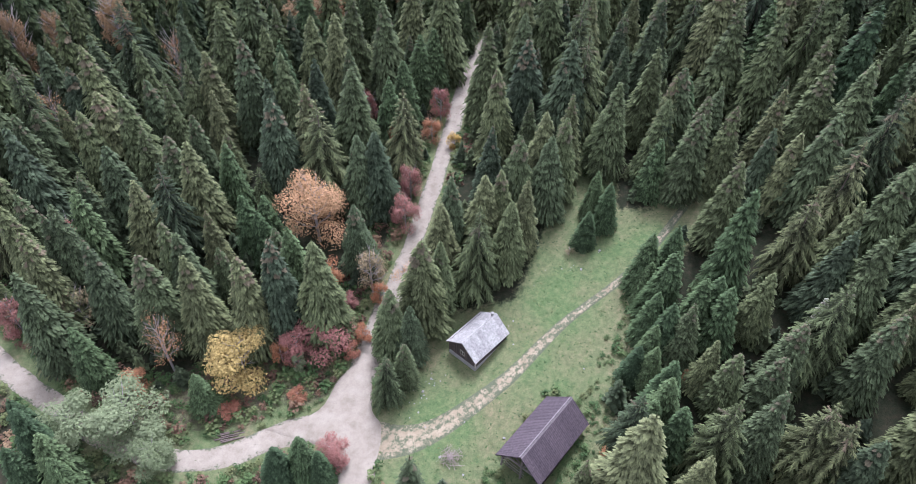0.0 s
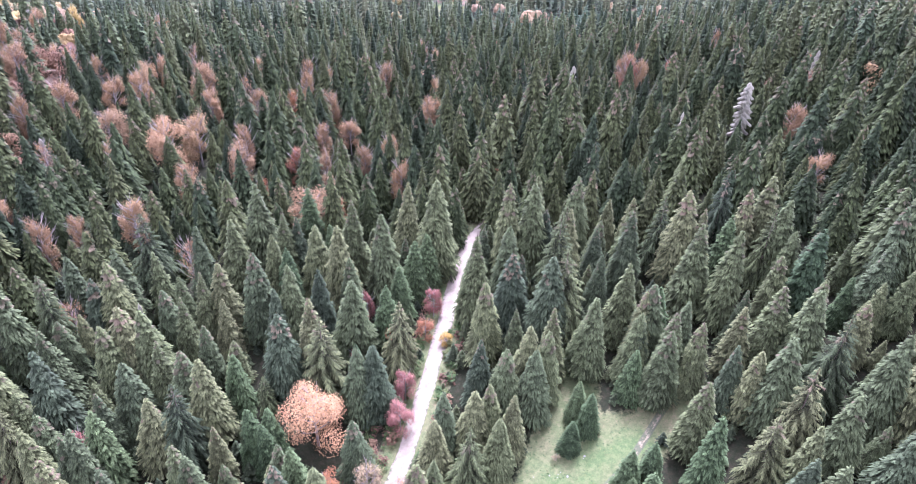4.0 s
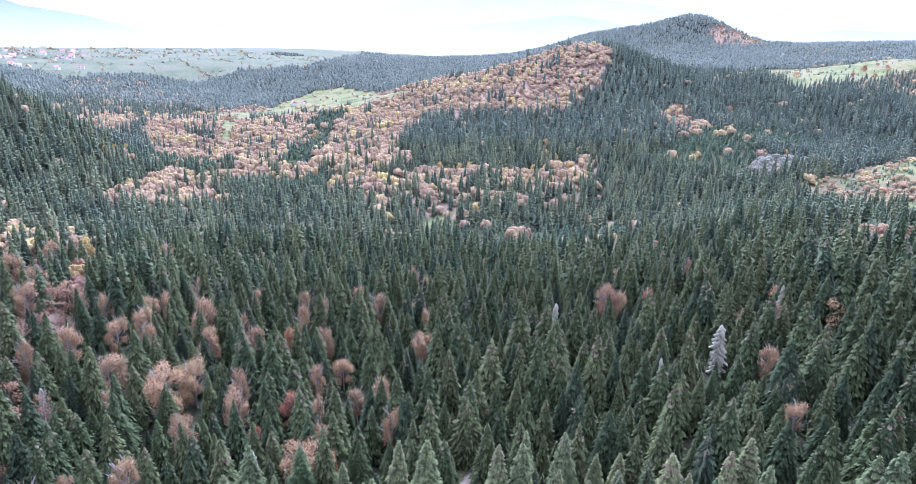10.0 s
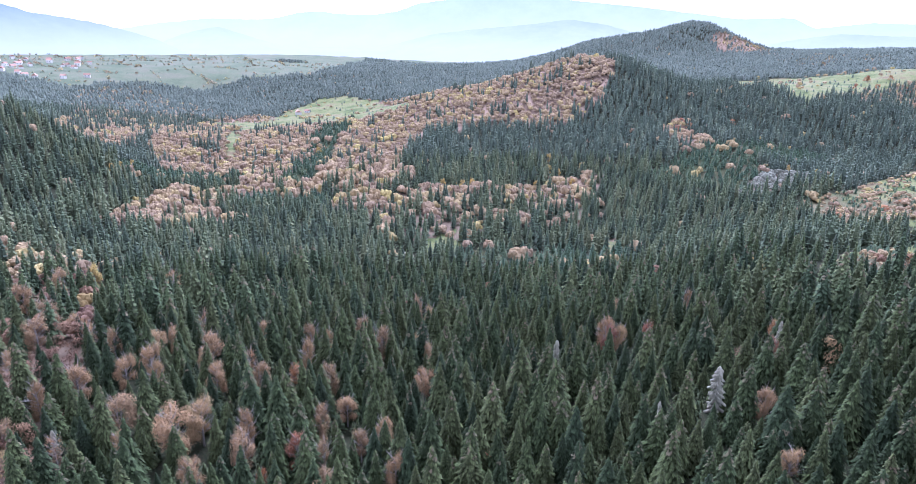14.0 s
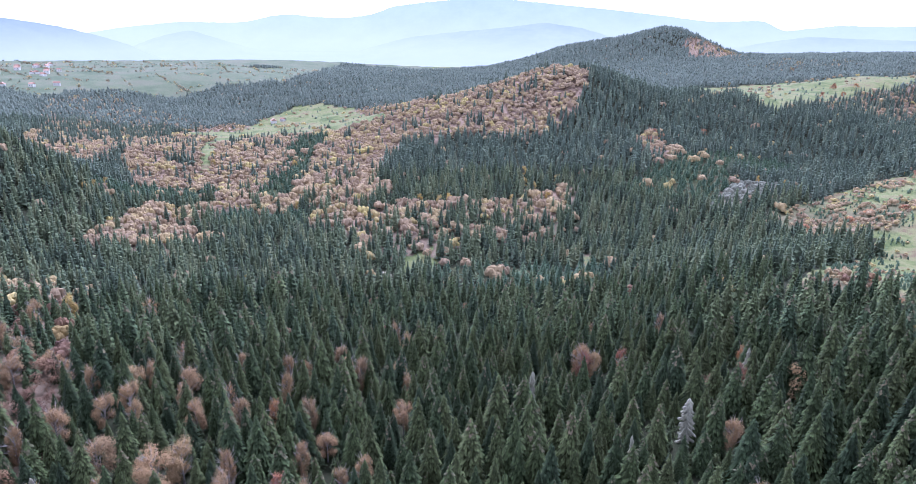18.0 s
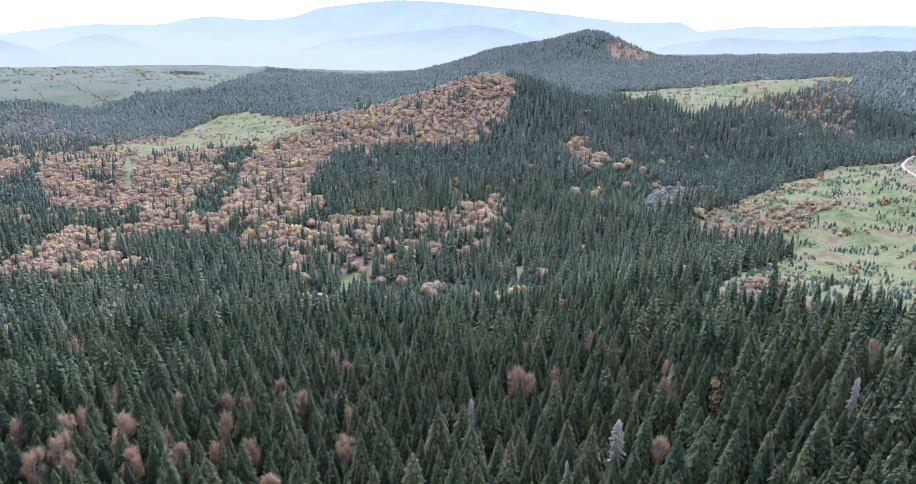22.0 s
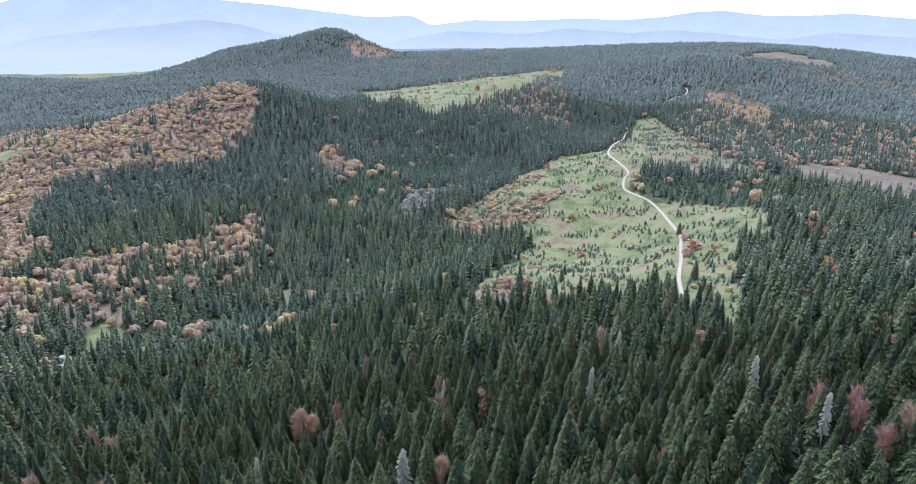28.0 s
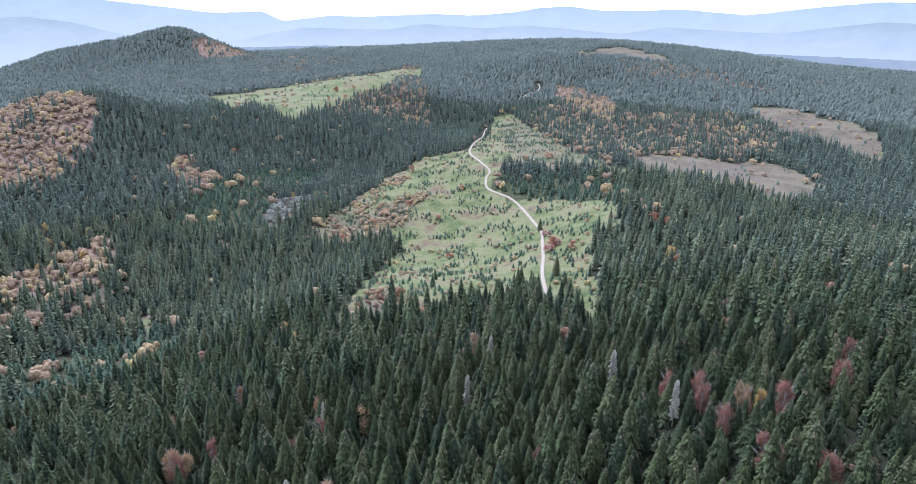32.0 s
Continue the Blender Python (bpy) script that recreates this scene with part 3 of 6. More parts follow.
gt = np.concatenate([np.stack([a, b, c], -1).reshape(-1, 3), np.stack([a, c, d], -1).reshape(-1, 3)])
hub = len(gv) - 1
k = np.arange(na)
gt = np.concatenate([gt, np.stack([np.full(na, hub), k * nr, ((k + 1) % na) * nr], -1)])
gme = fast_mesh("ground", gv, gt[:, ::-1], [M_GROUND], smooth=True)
fx, fy = gv[:, 0], gv[:, 1]
kind_here = cover(fx, fy)
verge = np.minimum(np.minimum(line_distance(ROAD, fx, fy), line_distance(SIDE_ROAD, fx, fy)), line_distance(TRACK, fx, fy))
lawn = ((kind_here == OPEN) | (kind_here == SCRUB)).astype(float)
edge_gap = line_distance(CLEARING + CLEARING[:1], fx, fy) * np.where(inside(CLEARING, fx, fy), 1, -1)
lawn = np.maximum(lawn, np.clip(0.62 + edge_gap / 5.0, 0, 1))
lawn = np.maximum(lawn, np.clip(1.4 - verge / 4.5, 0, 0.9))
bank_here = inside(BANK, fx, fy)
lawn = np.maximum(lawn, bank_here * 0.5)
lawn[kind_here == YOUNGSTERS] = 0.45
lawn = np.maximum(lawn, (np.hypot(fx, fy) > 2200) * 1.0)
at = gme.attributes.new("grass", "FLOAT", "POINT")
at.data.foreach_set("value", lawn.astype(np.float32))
litter = ((kind_here == BEECHES) * 0.9 + (kind_here == MIX) * 0.5 + (kind_here == BARE) * 0.5 + inside(BROWN_PATCH, fx, fy) * 1.0 + bank_here * 0.35).clip(0, 1)
lawn[inside(BROWN_PATCH, fx, fy)] = 0
at = gme.attributes.new("litter", "FLOAT", "POINT")
at.data.foreach_set("value", litter.astype(np.float32))
at = gme.attributes.new("dry", "FLOAT", "POINT")
at.data.foreach_set("value", np.clip((np.hypot(fx, fy) - 150) / 80, 0, 1).astype(np.float32))
at = gme.attributes.new("pale", "FLOAT", "POINT")
at.data.foreach_set("value", (inside(FIELDS, fx, fy) | inside(FIELDS_FAR, fx, fy) | (np.hypot(fx, fy) > 2200) & (fx < 0)).astype(np.float32))
at = gme.attributes.new("heath", "FLOAT", "POINT")
brown = (inside(HEATH_A, fx, fy) | inside(HEATH_B, fx, fy) | inside(HEATH_C, fx, fy)) * 0.9 + inside(RIDGE_HEATH, fx, fy) * 0.5 + (kind_here == SCRUB) * 0.6
at.data.foreach_set("value", brown.clip(0, 1).astype(np.float32))
tagged(new("ground", gme), "rolling ground of forest floor, grass and autumn meadow", "ground", kind="structure")


# ---- roads ----
def smooth_line(pts, n=8):
    out = []
    p = [pts[0]] + list(pts) + [pts[-1]]
    for i in range(1, len(p) - 2):
        for k in range(n):
            t = k / n
            q = [0.5 * (2 * p[i][c] + (p[i + 1][c] - p[i - 1][c]) * t + (2 * p[i - 1][c] - 5 * p[i][c] + 4 * p[i + 1][c] - p[i + 2][c]) * t * t
                        + (3 * p[i][c] - p[i - 1][c] - 3 * p[i + 1][c] + p[i + 2][c]) * t ** 3) for c in (0, 1)]
            out.append(q)
    out.append(list(pts[-1]))
    return np.array(out)


def road(name, pts, width, mat, label, lift=0.12, ragged=0.25, seed=1, flare=0.0, n=8, across=8, start=0.0, fade=0.0):
    line = smooth_line(pts, n)
    r = np.random.RandomState(seed)
    tan = np.gradient(line, axis=0)
    tan /= np.linalg.norm(tan, axis=1, keepdims=True)
    nor = np.stack([tan[:, 1], -tan[:, 0]], 1)
    w = np.full(len(line), width / 2) + flare * np.exp(-np.arange(len(line)) / 5.0) + start * np.clip(1 - np.arange(len(line)) / 34.0, 0, 1)
    s = np.linspace(-1, 1, across + 1)
    soft_ = np.ones(3) / 3
    left, right = (np.convolve(ragged * r.randn(len(line) + 2), soft_, "valid") for _ in range(2))
    verts = []
    for i, p in enumerate(line):
        for q in s:
            off = q * w[i] + (left[i] if q < -0.9 else right[i] if q > 0.9 else 0)
            x, y = p + nor[i] * off
            drop = 0.05 * math.cos(q * 3 * math.pi)  # two worn wheel ruts
            verts.append((x, y, -0.05 if abs(q) > 0.9 else lift - drop))
    verts = np.array(verts)
    verts[:, 2] += land(verts[:, 0], verts[:, 1])
    m = across + 1
    tris = []
    for i in range(len(line) - 1):
        for j in range(across):
            a = i * m + j
            tris += [(a, a + m, a + m + 1), (a, a + m + 1, a + 1)]
    me = fast_mesh(name, verts, tris, [mat], smooth=True)
    rim = np.tile(np.clip((np.abs(s) - 0.35) / 0.65, 0, 1) + 0.28 * np.exp(-(s / 0.2) ** 2), len(line)) * 0.55
    rim = rim + fade * (np.repeat(np.arange(len(line)), across + 1) / len(line) - 0.35)
    rim = rim * 0.36
    a = me.attributes.new("edge", "FLOAT", "POINT")
    a.data.foreach_set("value", rim.astype(np.float32))
    return tagged(new(name, me), label, "road", kind="structure")


road("road", ROAD, 3.3, M_GRAVEL, "pale gravel forest road through the spruces", 0.16, seed=2, start=0.9)
road("road_side", SIDE_ROAD, 3.1, M_GRAVEL, "pale gravel side road with worn wheel ruts", 0.13, seed=3, flare=2.0)
road("track", TRACK, 1.5, M_TRACK, "worn earth cart track across the clearing", 0.05, 0.2, seed=4, flare=1.8, start=1.8, fade=0.25)


def gravel_patch(name, poly, mat, label, lift):
    """A gravelled place where roads meet, with a ragged grassy rim."""
    line = smooth_line(poly + poly[:1], 5)[:-1]
    mid = line.mean(0)
    rings = [0.0, 0.35, 0.6, 0.8, 0.92, 1.0]
    n = len(line)
    v = [(mid[0], mid[1])] + [tuple(mid + (p - mid) * f) for f in rings[1:] for p in line]
    v = np.array(v)
    v = np.column_stack([v, land(v[:, 0], v[:, 1]) + lift])
    v[-n:, 2] -= lift + 0.05
    t = [(0, 1 + i, 1 + (i + 1) % n) for i in range(n)]
    for k in range(len(rings) - 2):
        a, b = 1 + k * n, 1 + (k + 1) * n
        for i in range(n):
            j = (i + 1) % n
            t += [(a + i, b + i, b + j), (a + i, b + j, a + j)]
    me = fast_mesh(name, v, np.array(t)[:, ::-1], [mat], smooth=True)
    rim = np.concatenate([[0], np.repeat([0, 0, 0, 0.03, 0.14], n)])
    me.attributes.new("edge", "FLOAT", "POINT").data.foreach_set("value", rim.astype(np.float32))
    return tagged(new(name, me), label, "road", kind="structure")


gravel_patch("road_junction", JUNCTION, M_GRAVEL, "broad pale gravel fork where the forest roads meet", 0.23)
road("road_ridge", RIDGE_ROAD, 2.7, M_PALE_GRAVEL, "pale gravel road winding over the meadow ridge", 0.7, 0.3, seed=5)
road("road_ridge_end", RIDGE_ROAD_END, 2.6, M_GRAVEL, "far end of the pale gravel ridge road", 1.5, 0.3, seed=6)
road("road_valley", VALLEY_ROAD, 3.6, M_GRAVEL, "pale gravel road in the valley glade", 0.5, 0.3, seed=7)


# ---- tree shapes, one metre tall and with a crown about one metre in radius ----
def spruce_shape(seed, levels, per, leaflets, base=0.08, droop=0.5, full=0.85, cones=0.0, core=True, gap=0.0):
    """A spruce crown of whorled, gently hanging, ragged branches round a dark core."""
    r = random.Random(seed)
    h = Heap()
    if core:
        for k in range(9):
            a0, a1 = 2 * math.pi * k / 9, 2 * math.pi * (k + 1) / 9
            h.tri((0.52 * math.cos(a0), 0.52 * math.sin(a0), base + 0.02), (0.52 * math.cos(a1), 0.52 * math.sin(a1), base + 0.02), (0, 0, 0.92))
    lop = [r.uniform(0.86, 1.14) for _ in range(6)]
    for lv in range(levels):
        f = (lv + 0.5) / levels
        z = base + (1 - base) * f
        reach = ((1 - f ** 1.15) ** full * (0.84 + 0.16 * math.sin(3.0 * f)) + 0.02) * r.uniform(0.9, 1.1)
        if f < 0.12:
            reach *= 0.75 + 2 * f
        n = max(4, round(per * (0.5 + 0.5 * (1 - f))))
        a0 = r.uniform(0, 6.28)
        for k in range(n):
            if r.random() < gap:
                continue
            a = a0 + 2 * math.pi * (k + r.uniform(-0.3, 0.3)) / n
            L = reach * (r.uniform(0.84, 1.10) if core else r.uniform(0.74, 1.16)) * lop[int(a / 6.2832 * 6) % 6]
            zz = z + r.uniform(-0.5, 0.5) / levels * (1 - base)
            ca, sa = math.cos(a), math.sin(a)
            rise = 0.05 * L * (f - 0.25)
            fall = 0.075 * droop * L * (0.35 + 0.9 * (1 - f))
            m = 1 if (cones and f > 0.74 and r.random() < cones * (f - 0.5) * 2) else 0

            def at_(s, side, dz=0.0):
                return (ca * L * s - sa * side, sa * L * s + ca * side, zz + rise * s - fall * s * s + dz)
            w = max(0.05, (0.36 if leaflets < 4 else 0.20) * L) * r.uniform(0.85, 1.2)
            if leaflets <= 1:
                dz = -0.05 * w - 0.006
                h.fan([at_(0.05, 0), at_(0.62, -w, dz), at_(1.05, 0), at_(0.62, w, dz)], m)
                continue
            wide_ = 0.62 / leaflets
            h.tri(at_(0.1, 0, 0.004), at_(0.95, -w * 0.30, -0.006), at_(0.95, w * 0.30, -0.006), m)
            for q in range(leaflets):
                s = (0.42 if core else 0.24) + (0.52 if core else 0.70) * q / (leaflets - 1)
                ww = w * (0.45 + 0.75 * math.sin(math.pi * min(1, 0.2 + 0.8 * s))) * r.uniform(0.65, 1.2)
                for side in (-1, 1):
                    dz = -0.10 * ww * r.uniform(0.3, 1.5) * (0.4 + droop)
                    h.tri(at_(s - wide_, 0), at_(s + r.uniform(0.06, 0.2), side * ww, dz), at_(s + 0.05, 0), m)
            h.tri(at_(0.76, -w * 0.3, -0.01), at_(1.1, 0, -0.004), at_(0.76, w * 0.3, -0.01), m)
    h.tri((-0.035, 0, 0.93), (0.035, 0.01, 0.93), (0, 0, 1.02), 1 if cones else 0)
    h.tri((0, -0.035, 0.93), (0.01, 0.035, 0.93), (0, 0, 1.02), 1 if cones else 0)
    return h.arrays()


def bullet(f, full):
    """How far a spruce crown reaches at the share f of its height."""
    return (1 - f ** 1.1) ** full * min(1.0, 0.72 + 2.2 * f)


def tuft_spruce(seed, levels, per, tufts, base=0.12, full=0.62, cones=0.0, sides=7, wide=0.075):
    """A spruce crown of small hanging needle sprays on whorled branches, round a slim dark core."""
    r = random.Random(seed)
    h = Heap()
    rings = (0.0, 0.3, 0.62) if sides > 5 else (0.0, 0.5)
    for k, f in enumerate(rings):
        for j in range(sides):
            a0, a1 = 2 * math.pi * j / sides, 2 * math.pi * (j + 1) / sides
            z, q = base + (1 - base) * f, 0.62 * bullet(f, full)
            if k == len(rings) - 1:
                h.tri((q * math.cos(a0), q * math.sin(a0), z), (q * math.cos(a1), q * math.sin(a1), z), (0, 0, 0.97))
            else:
                z1, q1 = base + (1 - base) * rings[k + 1], 0.62 * bullet(rings[k + 1], full)
                h.fan([(q * math.cos(a0), q * math.sin(a0), z), (q * math.cos(a1), q * math.sin(a1), z), (q1 * math.cos(a1), q1 * math.sin(a1), z1), (q1 * math.cos(a0), q1 * math.sin(a0), z1)])
    lop = [r.uniform(0.80, 1.16) for _ in range(6)]
    for lv in range(levels):
        f = (lv + r.uniform(0.2, 0.8)) / levels
        reach = bullet(f, full) + 0.03
        n = max(3, round(per * (0.45 + 0.55 * bullet(f, full))))
        a0 = r.uniform(0, 6.28)
        for k in range(n):
            a = a0 + 2 * math.pi * (k + r.uniform(-0.35, 0.35)) / n
            L = reach * r.uniform(0.72, 1.14) * lop[int(a / 6.2832 * 6) % 6]
            z = base + (1 - base) * f + r.uniform(-0.6, 0.6) / levels * (1.0 if tufts < 8 else 0.55)
            fall = 0.085 * L * (1.15 - f)
            ca, sa = math.cos(a), math.sin(a)
            m = 1 if (cones and f > 0.72 and r.random() < cones * (f - 0.45) * 2) else 0
            for q in range(tufts):
                s = 1.0 - 0.6 * q / tufts * r.uniform(0.75, 1.2)
                side = 0.0 if q == 0 else r.choice((-1, 1)) * r.uniform(0.06, 0.30) * L * (1.25 - 0.5 * s)
                w = (wide * (0.5 + 0.5 * L) + 0.012) * r.uniform(0.75, 1.3) * (1.0 if tufts > 1 else 1.5)
                ln = (0.13 if tufts > 8 else 0.19 if tufts > 4 else 0.24 if tufts > 2 else 0.36 if tufts > 1 else 0.55) * L + 0.06
                hang = ((0.020 if tufts < 9 else 0.010) + 0.018 * L) * r.uniform(0.5, 1.5)

                def at_(d, e, dz):
                    return (ca * (L * s + d) - sa * (side + e), sa * (L * s + d) + ca * (side + e), z - fall * s * s + dz)
                h.fan([at_(-ln, 0, 0.6 * hang), at_(-0.12 * ln, -w, -0.35 * hang), at_(0.06, 0, -hang), at_(-0.12 * ln, w, -0.35 * hang)], m)
    for e in ((0.05, 0.0), (0.0, 0.05)):
        h.tri((-e[0], -e[1], 0.93), (e[0], e[1], 0.93), (0, 0, 1.03), 1 if cones else 0)
    return h.arrays()


def skirt_shape(seed, tiers, sides, base=0.06, sprays=0, full=0.85):
    """A spruce farther off: stacked ragged skirts, with loose sprays standing out of them."""
    r = random.Random(seed)
    h = Heap()
    lop = [r.uniform(0.84, 1.16) for _ in range(5)]
    for k in range(tiers):
        f = k / tiers
        z0 = base + (1 - base) * f
        top = min(1.0, z0 + (1 - base) * ((1.9 if tiers > 2 else 1.75) / tiers if k < tiers - 1 else 1.0 / tiers) + 0.02)
        R = (1 - f ** 1.15) ** full * r.uniform(0.9, 1.1)
        a0 = r.uniform(0, 6.28)
        i = len(h.v)
        for j in range(sides):
            a = a0 + 2 * math.pi * (j + r.uniform(-0.25, 0.25)) / sides
            q = R * lop[int(a / 6.2832 * 5) % 5] * (r.uniform(0.85, 1.15) if j % 2 else r.uniform(0.45, 0.72))
            h.v.append((q * math.cos(a), q * math.sin(a), z0 + r.uniform(-0.3, 0.3) / tiers + (0.35 / tiers if j % 2 == 0 else 0)))
        h.v.append((0, 0, top))
        for j in range(sides):
            h.t.append((i + j, i + (j + 1) % sides, i + sides))
            h.m.append(0)
    for k in range(sprays):
        f = r.uniform(0.02, 0.92) ** 1.1
        a = r.uniform(0, 6.28)
        L = (1 - f ** 1.15) ** full * r.uniform(0.9, 1.25) + 0.03
        z = base + (1 - base) * f + 0.03
        w = 0.20 * L + 0.02
        c, s_ = math.cos(a), math.sin(a)
        p = lambda d, e, dz: (c * d - s_ * e, s_ * d + c * e, z + dz)
        h.fan([p(0.35 * L, 0, 0.01), p(0.8 * L, -w, -0.02 * L), p(1.05 * L, 0, -0.035 * L), p(0.8 * L, w, -0.02 * L)])
    return h.arrays()


def leafy_shape(seed, clumps, size, low=0.28, ragged=0.3, knobs=12, loose=1.0, tall=0.5):
    """A broadleaf crown: many small leaf sprays in a lumpy round form, gaps between them."""
    r = random.Random(seed)
    h = Heap()
    lobes = []
    for k in range(knobs):
        a, f = (r.uniform(0, 6.28) if knobs > 8 else k * 2.4 + r.uniform(-0.4, 0.4)), (k + 0.5) / knobs * 0.8 + 0.08
        d = 0.62 * math.sqrt(1 - 0.8 * (2 * f - 0.9) ** 2) * r.uniform(0.7, 1.05)
        lobes.append((d * math.cos(a), d * math.sin(a), low + (1 - low) * f, r.uniform(0.3, 0.46) * (1.0 if knobs > 8 else 1.25)))
    lobes.append((0, 0, 0.8, 0.42))
    zc = (1 - low) / 2
    for k in range(clumps):
        x, y, z, q = lobes[k % len(lobes)]
        a, e = r.uniform(0, 6.28), math.asin(r.uniform(-0.75, 1))
        d = q * r.uniform(1 - ragged, 1.05)
        n = Vector((math.cos(a) * math.cos(e), math.sin(a) * math.cos(e), math.sin(e)))
        c = Vector((x, y, z)) + Vector((n.x * d, n.y * d, n.z * d * zc * 0.9))
        n = (n * (1.7 - loose) + loose * Vector((r.uniform(-0.5, 0.5), r.uniform(-0.5, 0.5), r.uniform(0.2, 1.3)))).normalized()
        u = n.orthogonal().normalized()
        w = n.cross(u)
        s = size * r.uniform(0.6, 1.35)
        b = r.uniform(0, 6.28)
        pts = []
        k_ = 4 if size > 0.06 else 3
        for j in range(k_):
            ang = b + j * 2 * math.pi / k_ + r.uniform(-0.4, 0.4)
            p = c + (u * math.cos(ang) + w * math.sin(ang)) * s * r.uniform(0.55, 1.2)
            pts.append((p.x, p.y, c.z + (p.z - c.z) * tall))
        h.fan(pts)
    return h.arrays()


def puff_shape(seed, knobs, sides, belts, sprays, size):
    """A broadleaf crown farther off: uneven leafy domes grown together, with loose sprays standing out of them."""
    r = random.Random(seed)
    h = Heap()
    lobes = [(0.0, 0.0, 0.50, 0.52)]
    for k in range(knobs - 1):
        a, d = k * 2.4 + r.uniform(-0.5, 0.5), r.uniform(0.42, 0.66)
        lobes.append((d * math.cos(a), d * math.sin(a), r.uniform(0.30, 0.66), r.uniform(0.28, 0.42)))
    for x, y, z, q in lobes:
        rows = []
        a0 = r.uniform(0, 6.28)
        for b in belts:
            e = math.radians(b)
            rows.append([])
            for j in range(sides):
                a, d = a0 + 2 * math.pi * (j + r.uniform(-0.2, 0.2)) / sides, q * r.uniform(0.84, 1.16)
                rows[-1].append((x + d * math.cos(e) * math.cos(a), y + d * math.cos(e) * math.sin(a), z + 0.95 * d * math.sin(e) + r.uniform(-0.03, 0.03)))
        top = (x, y, z + 0.95 * q)
        for j in range(sides):
            n = (j + 1) % sides
            for lo, hi in zip(rows, rows[1:]):
                h.tri(lo[j], lo[n], hi[n])
                h.tri(lo[j], hi[n], hi[j])
            h.tri(rows[-1][j], rows[-1][n], top)
    for k in range(sprays):
        x, y, z, q = lobes[k % len(lobes)]
        a, e = r.uniform(0, 6.28), math.asin(r.uniform(-0.2, 1))
        c = Vector((x + q * math.cos(e) * math.cos(a), y + q * math.cos(e) * math.sin(a), z + 0.97 * q * math.sin(e)))
        u = Vector((-math.sin(a), math.cos(a), 0))
        w = Vector((-math.sin(e) * math.cos(a), -math.sin(e) * math.sin(a), math.cos(e)))
        t = r.uniform(0, 6.28)
        h.fan([tuple(c + (u * math.cos(t + j * 2.1) + w * math.sin(t + j * 2.1)) * size * r.uniform(0.6, 1.3)) for j in range(3)])
    return h.arrays()


def limb_shape(seed, twigs, spread=0.30, low=0.25, r0=0.02):
    """Trunk with limbs that fork upwards, for broadleaf trees; radius in shares of the height."""
    r = random.Random(seed)
    h = Heap()
    h.tube((0, 0, -0.03), (0.01, 0.01, 0.55), r0, r0 * 0.6, 6)
    h.tube((0.01, 0.01, 0.55), (0, 0, 0.92), r0 * 0.6, r0 * 0.12, 5)
    for k in range(twigs):
        z = low + (0.85 - low) * k / twigs
        a = k * 2.4 + r.uniform(-0.4, 0.4)
        L = spread * (1.0 - 0.6 * (z - low)) * r.uniform(0.7, 1.1)
        mid = (0.5 * L * math.cos(a), 0.5 * L * math.sin(a), z + 0.10)
        end = (L * math.cos(a + 0.2), L * math.sin(a + 0.2), z + 0.2 * r.uniform(0.7, 1.4))
        h.tube((0, 0, z), mid, r0 * 0.34, r0 * 0.2, 4)
        h.tube(mid, end, r0 * 0.2, r0 * 0.06, 3)
        for j in range(3):
            b = a + r.uniform(-0.9, 0.9)
            e = (mid[0] + 0.4 * L * math.cos(b), mid[1] + 0.4 * L * math.sin(b), mid[2] + r.uniform(0.03, 0.16))
            h.tube(mid, e, r0 * 0.14, r0 * 0.04, 3)
    return h.arrays()


def dead_shape(seed, n=80):
    """A standing dead spruce: bare trunk with short bleached branches."""
    r = random.Random(seed)
    h = Heap()
    for k in range(n):
        f = 0.2 + 0.78 * k / n
        a = k * 2.4 + r.uniform(-0.5, 0.5)
        L = (1.02 - f) ** 0.45 * r.uniform(0.5, 1.1)
        c, s = math.cos(a), math.sin(a)
        p1 = (0.55 * L * c, 0.55 * L * s, f - 0.01)
        h.tube((0, 0, f), p1, 0.05, 0.035, 3)
        h.tube(p1, (L * c, L * s, f - 0.05 * L), 0.035, 0.012, 3)
        for j in range(3):
            b = a + r.uniform(-1, 1)
            h.tube(p1, (p1[0] + 0.4 * L * math.cos(b), p1[1] + 0.4 * L * math.sin(b), f - 0.03), 0.032, 0.012, 3)
    return h.arrays()


def trunk_mesh(name, mat, r0=0.012, height=0.97):
    h = Heap()
    h.tube((0, 0, -0.04), (0, 0, 0.5), r0, r0 * 0.6, 7)
    h.tube((0, 0, 0.5), (0, 0, height), r0 * 0.6, r0 * 0.12, 6)
    v, t, m = h.arrays()
    return fast_mesh(name, v, t, [mat], smooth=True)


class Kind:
    """A kind of tree: meshes for trunk and crown, from which single trees are set."""

    def __init__(self, name, category, group, label, crowns, trunks):
        self.name, self.category, self.group, self.label = name, category, group, label
        self.crowns, self.trunks = crowns, trunks

    def plant(self, x, y, height, radius, turn, pick, label="", lean=0.0, sink=0.0):
        root = new(self.name)
        root.empty_display_size = 0.5
        root.matrix_basis = pose(x, y, land1(x, y) - sink, lean, lean * 0.5, turn)
        tagged(root, label or self.label, self.category, self.group)
        for nm, pool, wide in (("trunk", self.trunks, height), ("crown", self.crowns, radius)):
            if not pool:
                continue
            ob = new(nm, pool[pick % len(pool)])
            ob.parent = root
            ob.scale = (wide, wide, height)
        return root


